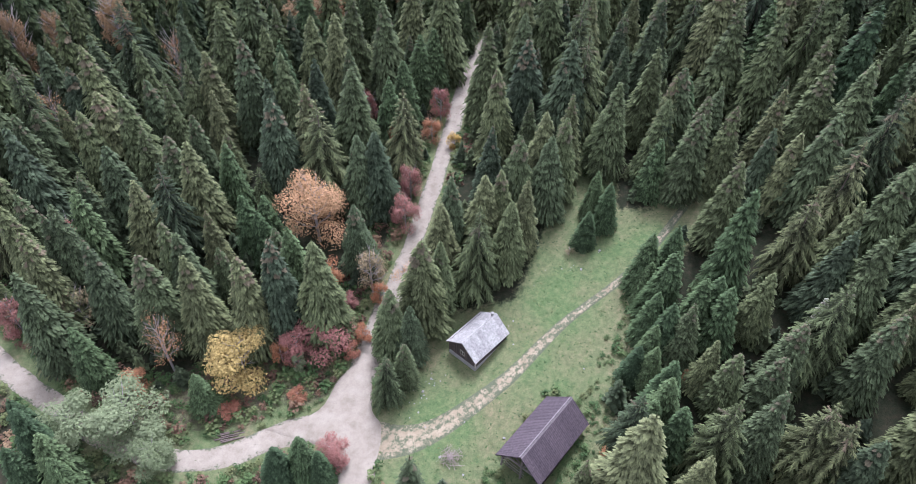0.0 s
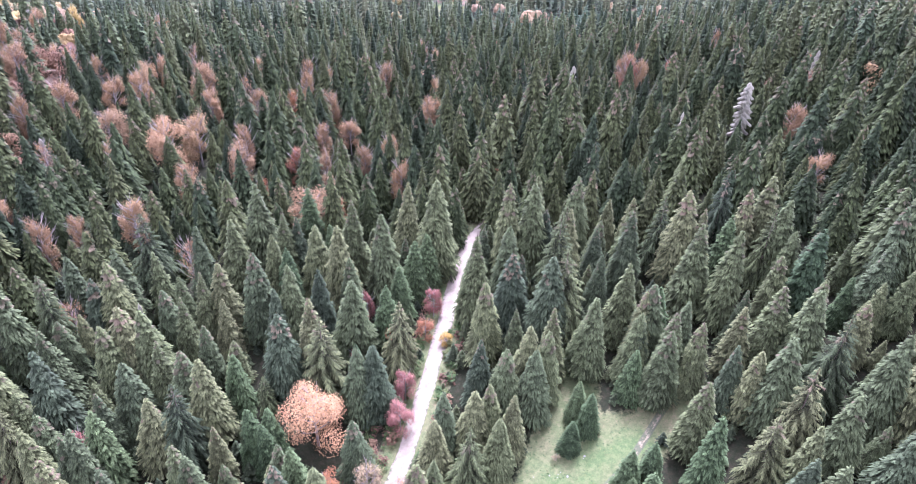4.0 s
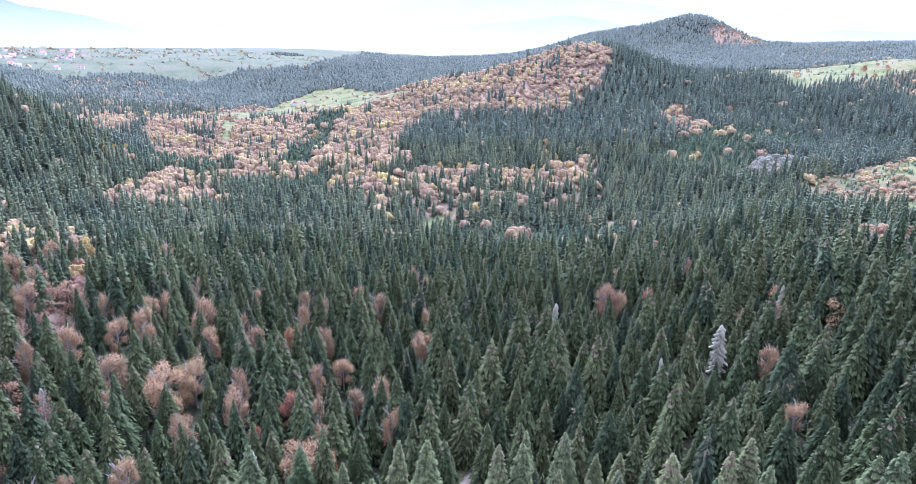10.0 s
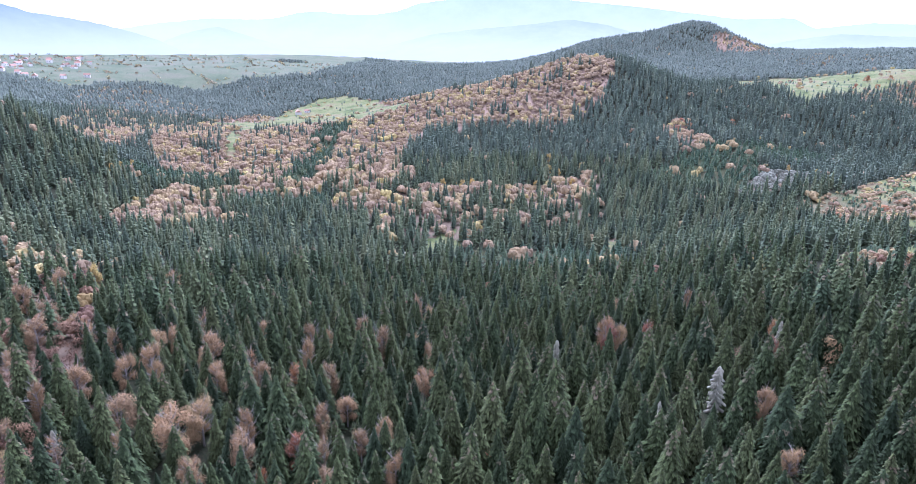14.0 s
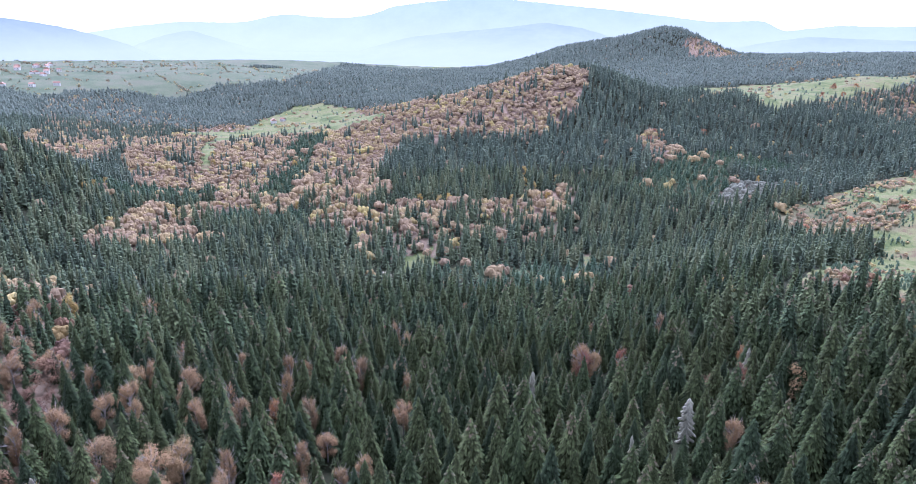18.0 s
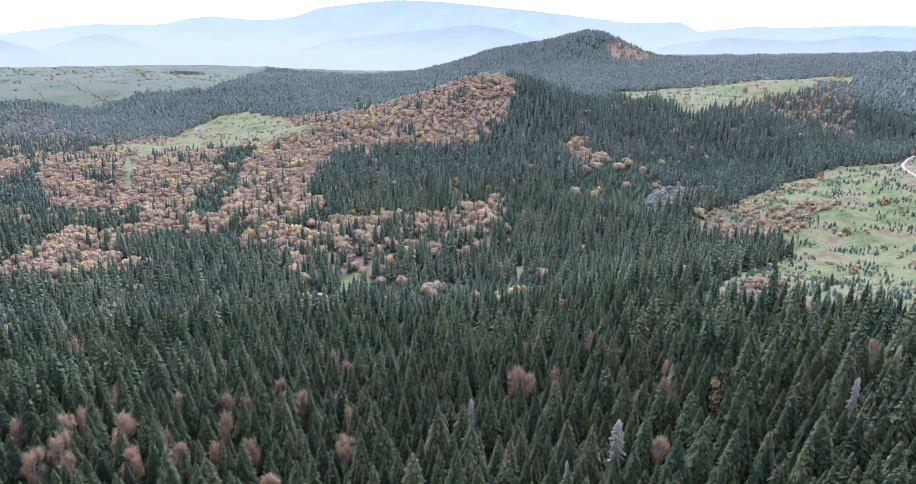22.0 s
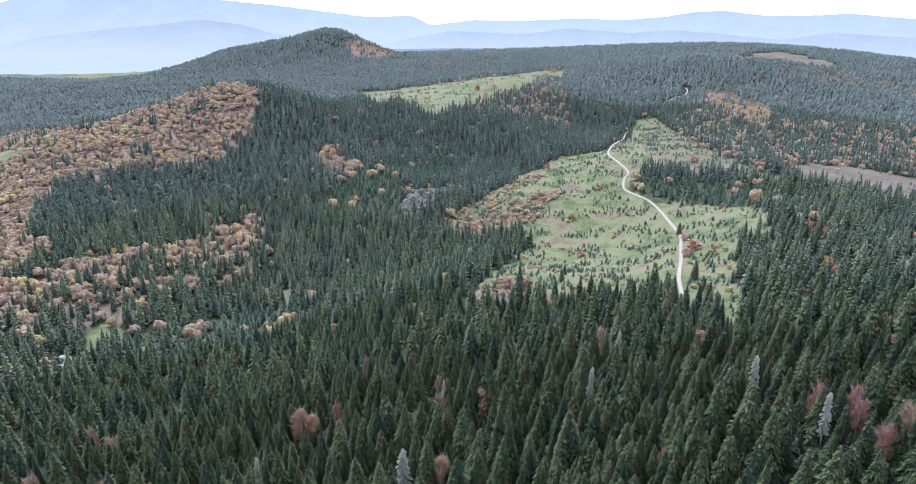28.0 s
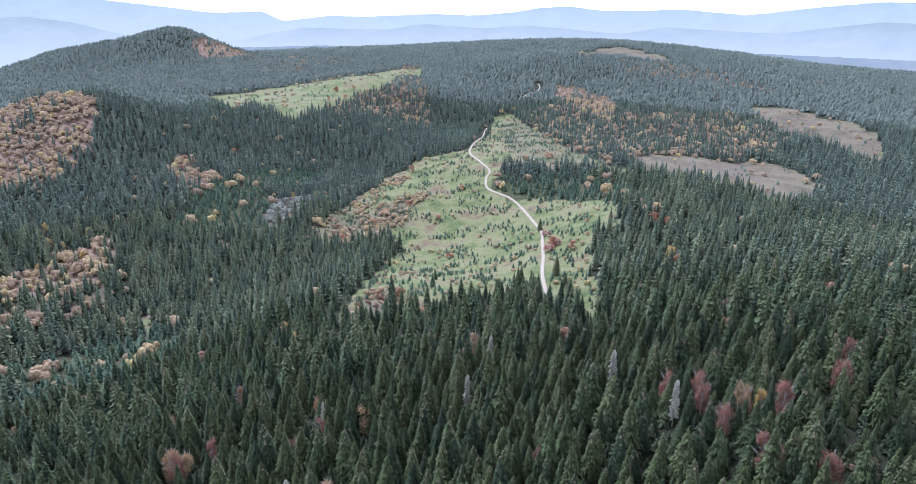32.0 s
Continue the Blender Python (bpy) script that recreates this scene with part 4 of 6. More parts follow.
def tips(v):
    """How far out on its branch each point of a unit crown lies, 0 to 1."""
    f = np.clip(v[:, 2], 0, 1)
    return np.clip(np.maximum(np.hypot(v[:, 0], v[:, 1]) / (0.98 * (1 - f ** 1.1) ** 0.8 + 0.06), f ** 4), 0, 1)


def crown_pool(name, shapes, mats):
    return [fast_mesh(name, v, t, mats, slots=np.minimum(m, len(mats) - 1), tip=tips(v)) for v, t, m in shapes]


T_SPRUCE = [trunk_mesh("spruce_trunk", M_BARK)]
spruce = Kind("spruce", "spruce tree", "tall spruces round the clearing", "tall dark green spruce with drooping ragged branches in dense forest",
              crown_pool("spruce_crown", [tuft_spruce(sd, 34, 15, 17, 0.08, fu, co, 8, 0.030) for sd, fu, co in
                                          ((1, 0.85, 0.0), (2, 0.75, 0.30), (3, 0.92, 0.12), (4, 0.70, 0.40), (5, 0.82, 0.0), (6, 0.78, 0.2))],
                         [M_NEEDLE, M_CONES]), T_SPRUCE)
fir = Kind("fir", "fir tree", "young firs at the clearing's edge", "dense blue-green young fir, branched down to the ground",
           crown_pool("fir_crown", [tuft_spruce(s, 28, 16, 16, 0.02, 0.75, 0.0, 8, 0.032) for s in (11, 12, 13, 14)], [M_FIR]), T_SPRUCE)
thin_spruce = Kind("old_spruce", "spruce tree", "old thin spruces", "old grey-green spruce with long sparse drooping branches",
                   crown_pool("old_spruce_crown", [spruce_shape(s, 24, 11, 8, 0.12, 1.7, 0.75, 0.15, False, 0.10) for s in (21, 22, 23)], [M_NEEDLE, M_CONES]), T_SPRUCE)


def broadleaf(name, label, mat, seeds, clumps=3600, size=0.036, low=0.12, ragged=0.6, twigs=16):
    limbs = [fast_mesh(name + "_limbs", *limb_shape(s, twigs)[:2], [M_GREYBARK]) for s in seeds]
    return Kind(name, "broadleaf tree", name + " trees", label, crown_pool(name + "_crown", [leafy_shape(s, clumps, size, low, ragged) for s in seeds], [mat]), limbs)


beech = broadleaf("beech", "half-bare beech with thin blush-brown autumn leaves among the spruces", M_LEAF_BEECH, (31, 32, 33), 10000, 0.024)
pale_beech = broadleaf("grey_beech", "half-bare greyish-pink beech standing among tall spruces", M_LEAF_PINK, (44, 45, 46), 6500, 0.036, 0.12, 0.7, 22)
rust_tree = broadleaf("autumn_tree", "small broadleaf tree with orange-rust leaves by the road", M_LEAF_RUST, (34, 35), 4200, 0.040, 0.08)
red_tree = broadleaf("red_bush", "dark red autumn bush at the edge of the forest road", M_LEAF_RED, (36, 37), 4600, 0.040, 0.06)
brown_beech = broadleaf("brown_beech", "dull brownish-red beech standing among dark spruces", M_LEAF_DULL, (47, 48), 4600, 0.036, 0.1)
gold_tree = broadleaf("golden_tree", "golden-yellow maple in full autumn leaf", M_LEAF_YELLOW, (38, 43), 7000, 0.034, 0.08, 0.5)
pale_tree = broadleaf("willow", "pale grey-green willow with soft foliage beside the road", M_LEAF_GREEN, (39, 40), 9000, 0.034, 0.08, 0.55)
dun_bush = broadleaf("thorn_bush", "dun leafless thorn bush by the road", M_LEAF_DUN, (41, 42), 1100, 0.05, 0.08, 0.75)
bare_beech = Kind("bare_beech", "broadleaf tree", "bare beeches", "bare grey beech with fine pale twigs among spruces",
                  crown_pool("bare_crown", [leafy_shape(s, 900, 0.035, 0.25, 0.75) for s in (51, 52)], [M_LEAF_BEECH]),
                  [fast_mesh("bare_limbs", *limb_shape(s, 26, 0.24, 0.2, 0.016)[:2], [M_GREYBARK]) for s in (51, 52)])
dead_spruce = Kind("dead_spruce", "dead tree", "dead spruces", "bleached grey dead spruce standing among green ones",
                   crown_pool("dead_branches", [dead_shape(s) for s in (61, 62)], [M_DEAD]), [trunk_mesh("dead_trunk", M_DEAD, 0.011)])


# ---- woods ----
def scatter(r0, r1, a0, a1, spacing, seed):
    """Jittered places in a ring sector round the climb, in plan."""
    r = np.random.RandomState(seed)
    n = int(1.42 * r1 / spacing) + 1
    g = np.arange(-n, n + 1) * spacing
    x, y = np.meshgrid(g, g)
    x[1::2] += spacing / 2
    x, y = 0.891 * x - 0.454 * y, 0.454 * x + 0.891 * y
    x, y = (x + r.uniform(-0.42, 0.42, x.shape) * spacing).ravel(), (y + r.uniform(-0.42, 0.42, y.shape) * spacing).ravel()
    d, a = np.hypot(x, y), np.degrees(np.arctan2(x, y))
    k = (d >= r0) & (d < r1) & (a > a0) & (a < a1)
    return x[k], y[k]


def clear_of_roads(x, y, gap=2.4):
    ok = ~inside(CLEARING, x, y)
    for line, w in ((ROAD[:-1], gap + 0.6), (ROAD[-2:], 1.6), (SIDE_ROAD, gap + 1.0), (TRACK, gap), (RIDGE_ROAD, 6), (VALLEY_ROAD, 4.5), (RIDGE_ROAD_END, 8)):
        ok &= line_distance(line, x, y) > w
    return ok


def joined(name, label, category, shapes, x, y, height, radius, tint, mat, seed):
    """Many trees as one piece of woodland."""
    r = np.random.RandomState(seed)
    turn = r.uniform(0, 2 * math.pi, len(x))
    pick = r.randint(0, len(shapes), len(x))
    z = land(x, y)
    vs, ts, tn, tp, base = [], [], [], [], 0
    for k, (v, t, _) in enumerate(shapes):
        s = np.where(pick == k)[0]
        if not len(s):
            continue
        c, q = np.cos(turn[s])[:, None], np.sin(turn[s])[:, None]
        R, H = radius[s][:, None], height[s][:, None]
        X = (v[:, 0] * c - v[:, 1] * q) * R + x[s][:, None]
        Y = (v[:, 0] * q + v[:, 1] * c) * R + y[s][:, None]
        Z = v[:, 2] * H + z[s][:, None]
        vs.append(np.stack([X, Y, Z], -1).reshape(-1, 3))
        ts.append((t[None] + (np.arange(len(s)) * len(v))[:, None, None] + base).reshape(-1, 3))
        tn.append(np.repeat(tint[s], len(v)))
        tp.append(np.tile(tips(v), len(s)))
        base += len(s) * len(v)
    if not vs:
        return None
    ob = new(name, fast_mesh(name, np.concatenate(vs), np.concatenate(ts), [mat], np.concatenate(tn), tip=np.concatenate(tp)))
    return tagged(ob, label, category, kind="stuff")


def stand(name, label, crowns, x, y, height, radius, seed):
    """A stretch of forest whose every tree is a piece of its own."""
    r = np.random.RandomState(seed)
    root = tagged(new(name), label, "forest", kind="stuff")
    z = land(x, y)
    for k in range(len(x)):
        ob = new("spruce_crown", crowns[r.randint(len(crowns))])
        ob.parent = root
        ob.matrix_basis = pose(float(x[k]), float(y[k]), float(z[k]), 0, 0, r.uniform(0, 360)) @ Matrix.Diagonal((float(radius[k]), float(radius[k]), float(height[k]), 1))
    return root


WEST, EAST = -46.0, 84.0
SHAPES_MID = [tuft_spruce(s, 18, 10, 3, 0.06, fu, 0.0, 6, 0.10) for s, fu in ((71, 0.8), (72, 0.9), (73, 0.7), (74, 0.85))]
SHAPES_LOW = [tuft_spruce(s, 11, 7, 1, 0.03, fu, 0.0, 5, 0.16) for s, fu in ((75, 0.8), (76, 0.9), (77, 0.72), (78, 0.85), (79, 0.95))]
SHAPES_FAR = [tuft_spruce(s, 5, 5, 1, 0.0, fu, 0.0, 4, 0.26) for s, fu in ((79, 0.8), (80, 0.9), (81, 0.72))]
SHAPES_TINY = [skirt_shape(s, 2, 5, 0.0) for s in (82, 83)]
LEAFY_MID = [leafy_shape(s, 1100, 0.050, 0.12, 0.5, 9, 0.8) for s in (84, 85, 86)]
LEAFY_LOW = [puff_shape(s, 9, 6, (-15, 22, 58), 150, 0.09) for s in (87, 88, 89)]
LEAFY_FAR = [puff_shape(s, 6, 5, (-10, 40), 36, 0.14) for s in (90, 91, 92)]
LEAFY_TINY = [leafy_shape(s, 14, 0.46, 0.0, 0.2, 3, 0.3) for s in (93, 94)]

# single trees that stand out, as x, y, height and for broad crowns the radius
SPRUCES_WEST = [(-61.7, 98.2, 20), (-65.4, 98.2, 16), (-74.0, 97.0, 17), (-49.4, 109.3, 20), (-43.5, 111.8, 20), (-36.7, 101.6, 20), (-43.2, 101.1, 18), (-46.2, 99.8, 17), (-30.0, 99.6, 19), (-32.2, 96.8, 16), (-29.1, 87.3, 19), (-27.5, 112.7, 18), (-22.6, 109.7, 20), (-24.6, 90.7, 19), (-18.1, 96.3, 18), (-56.7, 89.5, 18), (-52.1, 87.7, 19), (-48.1, 83.1, 17), (-51.7, 78.5, 17), (-58.5, 86.0, 17), (-43.5, 81.1, 17), (-39.6, 78.6, 18), (-67.5, 84.3, 17), (-15.6, 82.5, 16), (-13.0, 83.0, 16), (-54.5, 74.1, 15), (-45.9, 72.7, 16), (-33.7, 56.8, 19), (-39.7, 57.7, 18), (-47.1, 59.6, 18), (-55.4, 60.5, 18)]
SPRUCES_MORE = [(-27.5, 57.8, 18), (-23.6, 59.5, 19), (-18.1, 59.3, 19), (-53.4, 54.1, 18), (-14.2, 111.1, 21), (4.1, 103.9, 20), (5.4, 93.8, 18), (10.4, 99.5, 19), (17.2, 96.5, 20), (4.7, 83.9, 15), (8.8, 81.5, 15), (12.7, 85.1, 16), (15.8, 84.5, 15), (3.6, 73.9, 15), (5.9, 75.8, 14), (9.6, 73.4, 14), (13.3, 80.9, 15), (-1.2, 74.0, 15), (7.2, 69.6, 14), (-2.5, 70.0, 14), (23.7, 88.9, 17), (30.9, 86.7, 14), (35.7, 84.8, 16), (38.5, 87.9, 15), (39.5, 83.1, 15), (36.9, 71.0, 16), (48.1, 96.7, 21), (43.2, 101.2, 20), (51.7, 85.6, 18), (49.4, 75.3, 18), (55.8, 83.0, 19)]
SPRUCES_EAST = [(43.6, 78.7, 14), (46.6, 77.0, 14), (46.4, 57.6, 16), (38.3, 56.2, 12), (28.5, 52.8, 12), (30.9, 49.1, 10), (32.1, 45.9, 12), (36.6, 45.0, 12), (42.0, 34.0, 14), (34.0, 81.2, 16), (30.7, 86.7, 15), (-8.6, 57.4, 12), (-5.9, 55.7, 11), (-6.4, 51.6, 9), (48.9, 55.5, 17), (47.3, 46.0, 16), (39.2, 48.1, 13), (30.1, 95.4, 18)]
OLD_SPRUCES = [(-21.7, 85.3, 20), (-41.7, 72.9, 19), (-9.3, 91.5, 17), (2.8, 65.9, 17), (57.5, 76.8, 19), (44.2, 64.3, 16), (43.0, 50.0, 17), (20.7, 41.1, 13), (29.2, 38.1, 16), (38.6, 37.7, 15), (40.2, 36.1, 14), (-8.5, 49.3, 10), (-61.0, 112.5, 20), (19.8, 108.2, 20), (19.7, 98.0, 20)]
FIRS = [(-49.7, 40.3, 12), (-46.4, 38.0, 11), (-49.9, 36.7, 10), (-45.2, 36.3, 9), (27.6, 59.9, 13), (30.7, 56.2, 12), (33.3, 54.7, 12), (25.1, 45.6, 12), (24.8, 52.5, 9), (25.5, 56.5, 10), (26.0, 62.8, 8), (23.0, 51.1, 7), (25.5, 40.6, 11), (22.9, 42.2, 10), (-36.6, 84.4, 13), (-29.3, 72.3, 11), (-31.6, 73.5, 13), (-28.8, 74.6, 12), (-12.4, 99.2, 14), (-7.8, 111.7, 14), (-5.6, 113.9, 14), (-10.5, 105.5, 13)]
FIRS_MORE = [(-47.7, 51.2, 12), (-32.5, 48.0, 8), (20.6, 79.4, 9), (19.1, 73.6, 7), (22.2, 76.8, 9), (29.9, 82.8, 11), (33.2, 81.5, 10), (30.7, 97.3, 13), (36.2, 95.4, 12), (26.0, 65.0, 11), (29.3, 65.8, 11), (32.9, 57.2, 11), (24.4, 43.6, 12), (-18.1, 40.1, 8), (-20.8, 38.8, 8), (26.5, 60.5, 9), (26.6, 53.8, 11), (24.7, 50.2, 8), (-15.8, 38.9, 7), (-52.7, 43.0, 9), (-49.2, 40.9, 8)]
BEECH_AT = [(-22.1, 76.9, 13, 6.4)]
RED_AT = [(-8.1, 85.6, 7, 2.4), (-8.5, 79.5, 6.5, 2.8), (-3.9, 105.9, 7, 2.2), (-18.4, 57.1, 7, 4.6), (-21.8, 55.9, 6, 3), (-15.5, 64.2, 3, 1.6), (-59.3, 73.0, 8, 2), (-60.8, 58.0, 8, 2.4), (-14.7, 41.5, 4, 2.6), (-16.9, 104.6, 8, 1.8), (-17.7, 92.3, 6, 1.5), (38.0, 96.8, 6, 1.2)]
RUST_AT = [(-5.2, 99.9, 5, 2.2), (-23.8, 55.1, 5, 1.6), (-12.0, 97.3, 6, 1.4), (-14.3, 56.2, 2.5, 1.5), (-13.0, 58.6, 3, 1.6), (18.9, 39.8, 3, 2), (25.6, 40.6, 3.5, 2.2), (29.8, 49.8, 3, 1.2), (-29.6, 47.6, 1.8, 2), (-20.8, 49.8, 1.6, 1.6), (-18.9, 67.4, 6, 2.5), (-11.2, 65.0, 4, 1.6), (-42.6, 50.4, 3.5, 2.6)]
GOLD_AT = [(-28.4, 52.8, 9, 5.2), (-5.4, 115.9, 6, 2), (-1.2, 98.0, 3, 1.6)]
WILLOW_AT = [(-40.3, 44.4, 9, 5.6), (-47.2, 43.2, 7, 4.6), (-36.4, 39.9, 6, 3.2), (-21.1, 54.0, 4, 1.2)]
BUSH_AT = [(-12.5, 66.8, 9, 2.9), (-52.8, 60.1, 8, 2.8), (-12.0, 69.0, 5, 2), (16.8, 72.1, 1.6, 0.9), (-15.6, 60.0, 4, 2)]
BARE_AT0 = [(-38.6, 53.6, 11, 3.2), (-54.0, 113.8, 14, 3), (-70.3, 97.2, 12, 2.6), (-7.9, 67.5, 5, 2)]
DEAD_AT0 = [(-40.4, 123.6, 15, 1.6), (44.6, 54.0, 9, 1.6), (-55.9, 94.8, 14, 1.2)]
BEECH_FAR = [(-107.8, 174.9, 16, 4.6), (-91.8, 164.3, 14, 6.5), (-74.0, 157.9, 16, 6.6), (-68.5, 164.1, 15, 5.2), (-80.6, 207.4, 15, 5), (-73.2, 189.8, 12, 4), (-60.0, 191.3, 13, 4), (-53.5, 152.7, 14, 4.6), (-50.2, 222.2, 15, 3), (-44.2, 222.4, 13, 2.6), (-36.5, 167.8, 13, 3), (-23.8, 158.8, 11, 2.8), (-17.9, 161.1, 13, 3.2), (-29.1, 140.3, 13, 3.6), (-32.0, 131.3, 14, 6), (-6.6, 208.9, 13, 3), (-7.9, 249.6, 14, 3), (-162.4, 239.0, 15, 4), (-143.4, 221.6, 15, 4.5), (-165.7, 267.7, 14, 4), (-137.6, 205.2, 14, 5), (-63.6, 142.4, 13, 3.6), (55.3, 219.3, 15, 4), (59.4, 215.3, 13, 3.4), (-79.9, 199.8, 12, 3)]
RUST_FAR = [(-48.0, 190.1, 14, 3), (-39.8, 154.2, 13, 3.6), (-46.6, 144.1, 9, 2), (-27.2, 133.1, 11, 3), (9.6, 152.9, 6, 2), (69.5, 217.3, 12, 2.4)]
BARE_FAR = [(-99.6, 148.0, 13, 2.6), (-65.3, 197.9, 15, 3), (-121.1, 207.3, 14, 3), (-90.6, 229.3, 14, 3), (-124.0, 282.3, 14, 4)]
GOLD_FAR = [(-155.5, 275.8, 15, 4), (17.0, 218.2, 9, 1.5)]
DEAD_FAR = [(-42.0, 127.4, 15, 2), (73.4, 164.9, 18, 4), (53.7, 152.0, 17, 1.6), (33.1, 190.5, 19, 2.6), (-101.0, 150.2, 12, 2)]
EAST_RED = [(177.6, 98.2, 15, 3.4), (182.6, 90.4, 14, 3.6), (179.2, 86.4, 13, 3), (190.3, 66.1, 14, 4), (210.9, 58.0, 14, 3.6), (173.5, 46.2, 13, 4.4), (139.6, 119.2, 7, 2), (103.1, 195.8, 11, 2.6), (173.3, 76.1, 13, 3.4), (168.6, 61.6, 14, 3.4), (169.3, 58.5, 12, 3), (228.2, 62.0, 13, 3), (56.1, 216.4, 13, 4)]
EAST_GOLD = [(292.0, 191.1, 8, 2.4), (329.4, 189.5, 11, 3.6), (133.3, 273.0, 9, 3.6), (139.6, 294.1, 7, 2), (173.8, 214.7, 8, 2), (382.6, 218.3, 7, 3), (112.5, 208.8, 8, 2), (121.7, 377.4, 8, 2), (188.9, 72.3, 9, 2)]
EAST_RUST = [(110.1, 208.9, 11, 2.6), (322.1, 181.2, 10, 3.4), (385.6, 237.7, 7, 4), (330.9, 262.3, 7, 4), (336.0, 284.2, 8, 4), (136.6, 294.4, 6, 3), (191.1, 248.6, 5, 4)]
EAST_DEAD = [(174.8, 178.0, 17, 2.6), (178.6, 119.9, 18, 3), (171.6, 91.3, 17, 2.6), (149.1, 163.9, 16, 2.6), (107.0, 199.7, 14, 2)]
RIDGE_TREES = [(289.5, 240.1, 13), (251.0, 220.3, 14), (243.5, 218.3, 13), (367.2, 323.2, 10), (273.0, 219.7, 8), (267.3, 213.3, 7), (241.7, 296.2, 7), (226.0, 279.6, 7)]
HEATH_RUST = [(584.1, 970.3, 8, 6), (609.4, 957.1, 7, 5), (597.4, 894.2, 8, 6), (527.7, 456.6, 5, 6), (485.3, 438.1, 5, 6), (507.1, 470.6, 4, 4), (363.1, 440.2, 4, 4), (414.8, 467.4, 5, 4), (365.9, 487.0, 4, 4), (341.5, 490.6, 4, 5), (321.2, 480.3, 4, 5), (280.7, 469.1, 5, 5), (421.0, 569.8, 4, 3), (312.7, 365.1, 4, 4), (385.2, 226.2, 6, 4)]
HEATH_GOLD = [(778.1, 778.1, 7, 6), (796.1, 769.2, 6, 5), (449.6, 608.1, 4, 3)]
HEATH_PURPLE = [(338.7, 283.8, 5, 6), (327.8, 279.5, 5, 5), (356.1, 307.1, 4, 4), (806.9, 652.7, 6.9, 6.9), (834.4, 656.9, 7.5, 7.5), (809.5, 678.1, 5.9, 5.1)]

HILL_GOLD = [(-7.6, 520.5, 9, 3.2), (0.7, 524.8, 9, 3.2), (8.1, 518.5, 9, 3.2), (15.8, 524.4, 9, 3.2), (84.5, 582.6, 9, 3.2), (91.0, 568.9, 9, 3.2), (68.2, 534.1, 9, 3.2), (98.5, 540.0, 9, 3.2), (-226.7, 704.3, 9, 3.2), (-197.3, 705.0, 9, 3.2), (-103.8, 518.9, 9, 3.2), (-135.9, 674.5, 9, 3.2), (33.9, 822.3, 9, 3.2), (88.7, 613.9, 9, 3.2), (114.3, 586.3, 9, 3.2), (-259.0, 503.7, 8, 2.4), (-260.3, 521.0, 8, 2.4), (-265.2, 549.5, 8, 2.4), (294.0, 578.5, 8, 2.4), (314.6, 595.2, 8, 2.4), (317.5, 574.7, 8, 2.4)]
HILL_RUST = [(238.7, 705.1, 9, 4.2), (241.9, 690.7, 9, 4.2), (225.0, 677.1, 9, 4.2), (302.3, 730.1, 9, 4.2), (442.4, 582.1, 9, 4.2), (599.4, 903.8, 9, 4.2), (569.4, 918.6, 9, 4.2), (585.7, 970.5, 9, 4.2), (529.9, 902.7, 9, 4.2)]

taken = []


def plant_all(kind_, rows, seed, label="", ratio=0.0):
    q = random.Random(seed)
    for row in rows:
        x, y, h = row[:3]
        rad = row[3] if len(row) > 3 else h * q.uniform(0.185, 0.240) + ratio
        kind_.plant(x, y, h, rad, q.uniform(0, 360), q.randrange(12), label)
        taken.append((x, y, rad))


plant_all(spruce, SPRUCES_WEST + SPRUCES_MORE + SPRUCES_EAST, 1, "", 0.25)
plant_all(thin_spruce, OLD_SPRUCES, 2, "", 0.5)
plant_all(fir, FIRS + FIRS_MORE, 3, "", 0.5)
plant_all(spruce, RIDGE_TREES, 4, "lone dark spruce on the meadow ridge", 0.4)
plant_all(beech, BEECH_AT, 5, "broad half-bare beech with orange-pink leaves")
plant_all(red_tree, RED_AT, 6)
plant_all(rust_tree, RUST_AT, 7)
plant_all(gold_tree, GOLD_AT, 8)
plant_all(pale_tree, WILLOW_AT, 9)
plant_all(dun_bush, BUSH_AT, 10)
plant_all(bare_beech, BARE_AT0 + BARE_FAR, 11)
plant_all(dead_spruce, DEAD_AT0 + DEAD_FAR + EAST_DEAD, 12)
plant_all(pale_beech, BEECH_FAR, 13)
plant_all(rust_tree, RUST_FAR + EAST_RUST, 14, "orange-rust broadleaf tree among dark spruces")
plant_all(gold_tree, GOLD_FAR + EAST_GOLD, 15, "golden autumn tree among dark spruces")
plant_all(rust_tree, HEATH_RUST, 17, "broad rust-orange bush on the open heath")
plant_all(gold_tree, HEATH_GOLD, 18, "golden-yellow bushes at the meadow edge")
plant_all(red_tree, HEATH_PURPLE, 19, "purplish bare thicket on the meadow ridge")
plant_all(brown_beech, EAST_RED, 16)
plant_all(gold_tree, HILL_GOLD, 20, "golden-yellow autumn tree on the wooded hill")
plant_all(rust_tree, HILL_RUST, 21, "broad orange-rust autumn tree on the far slope")


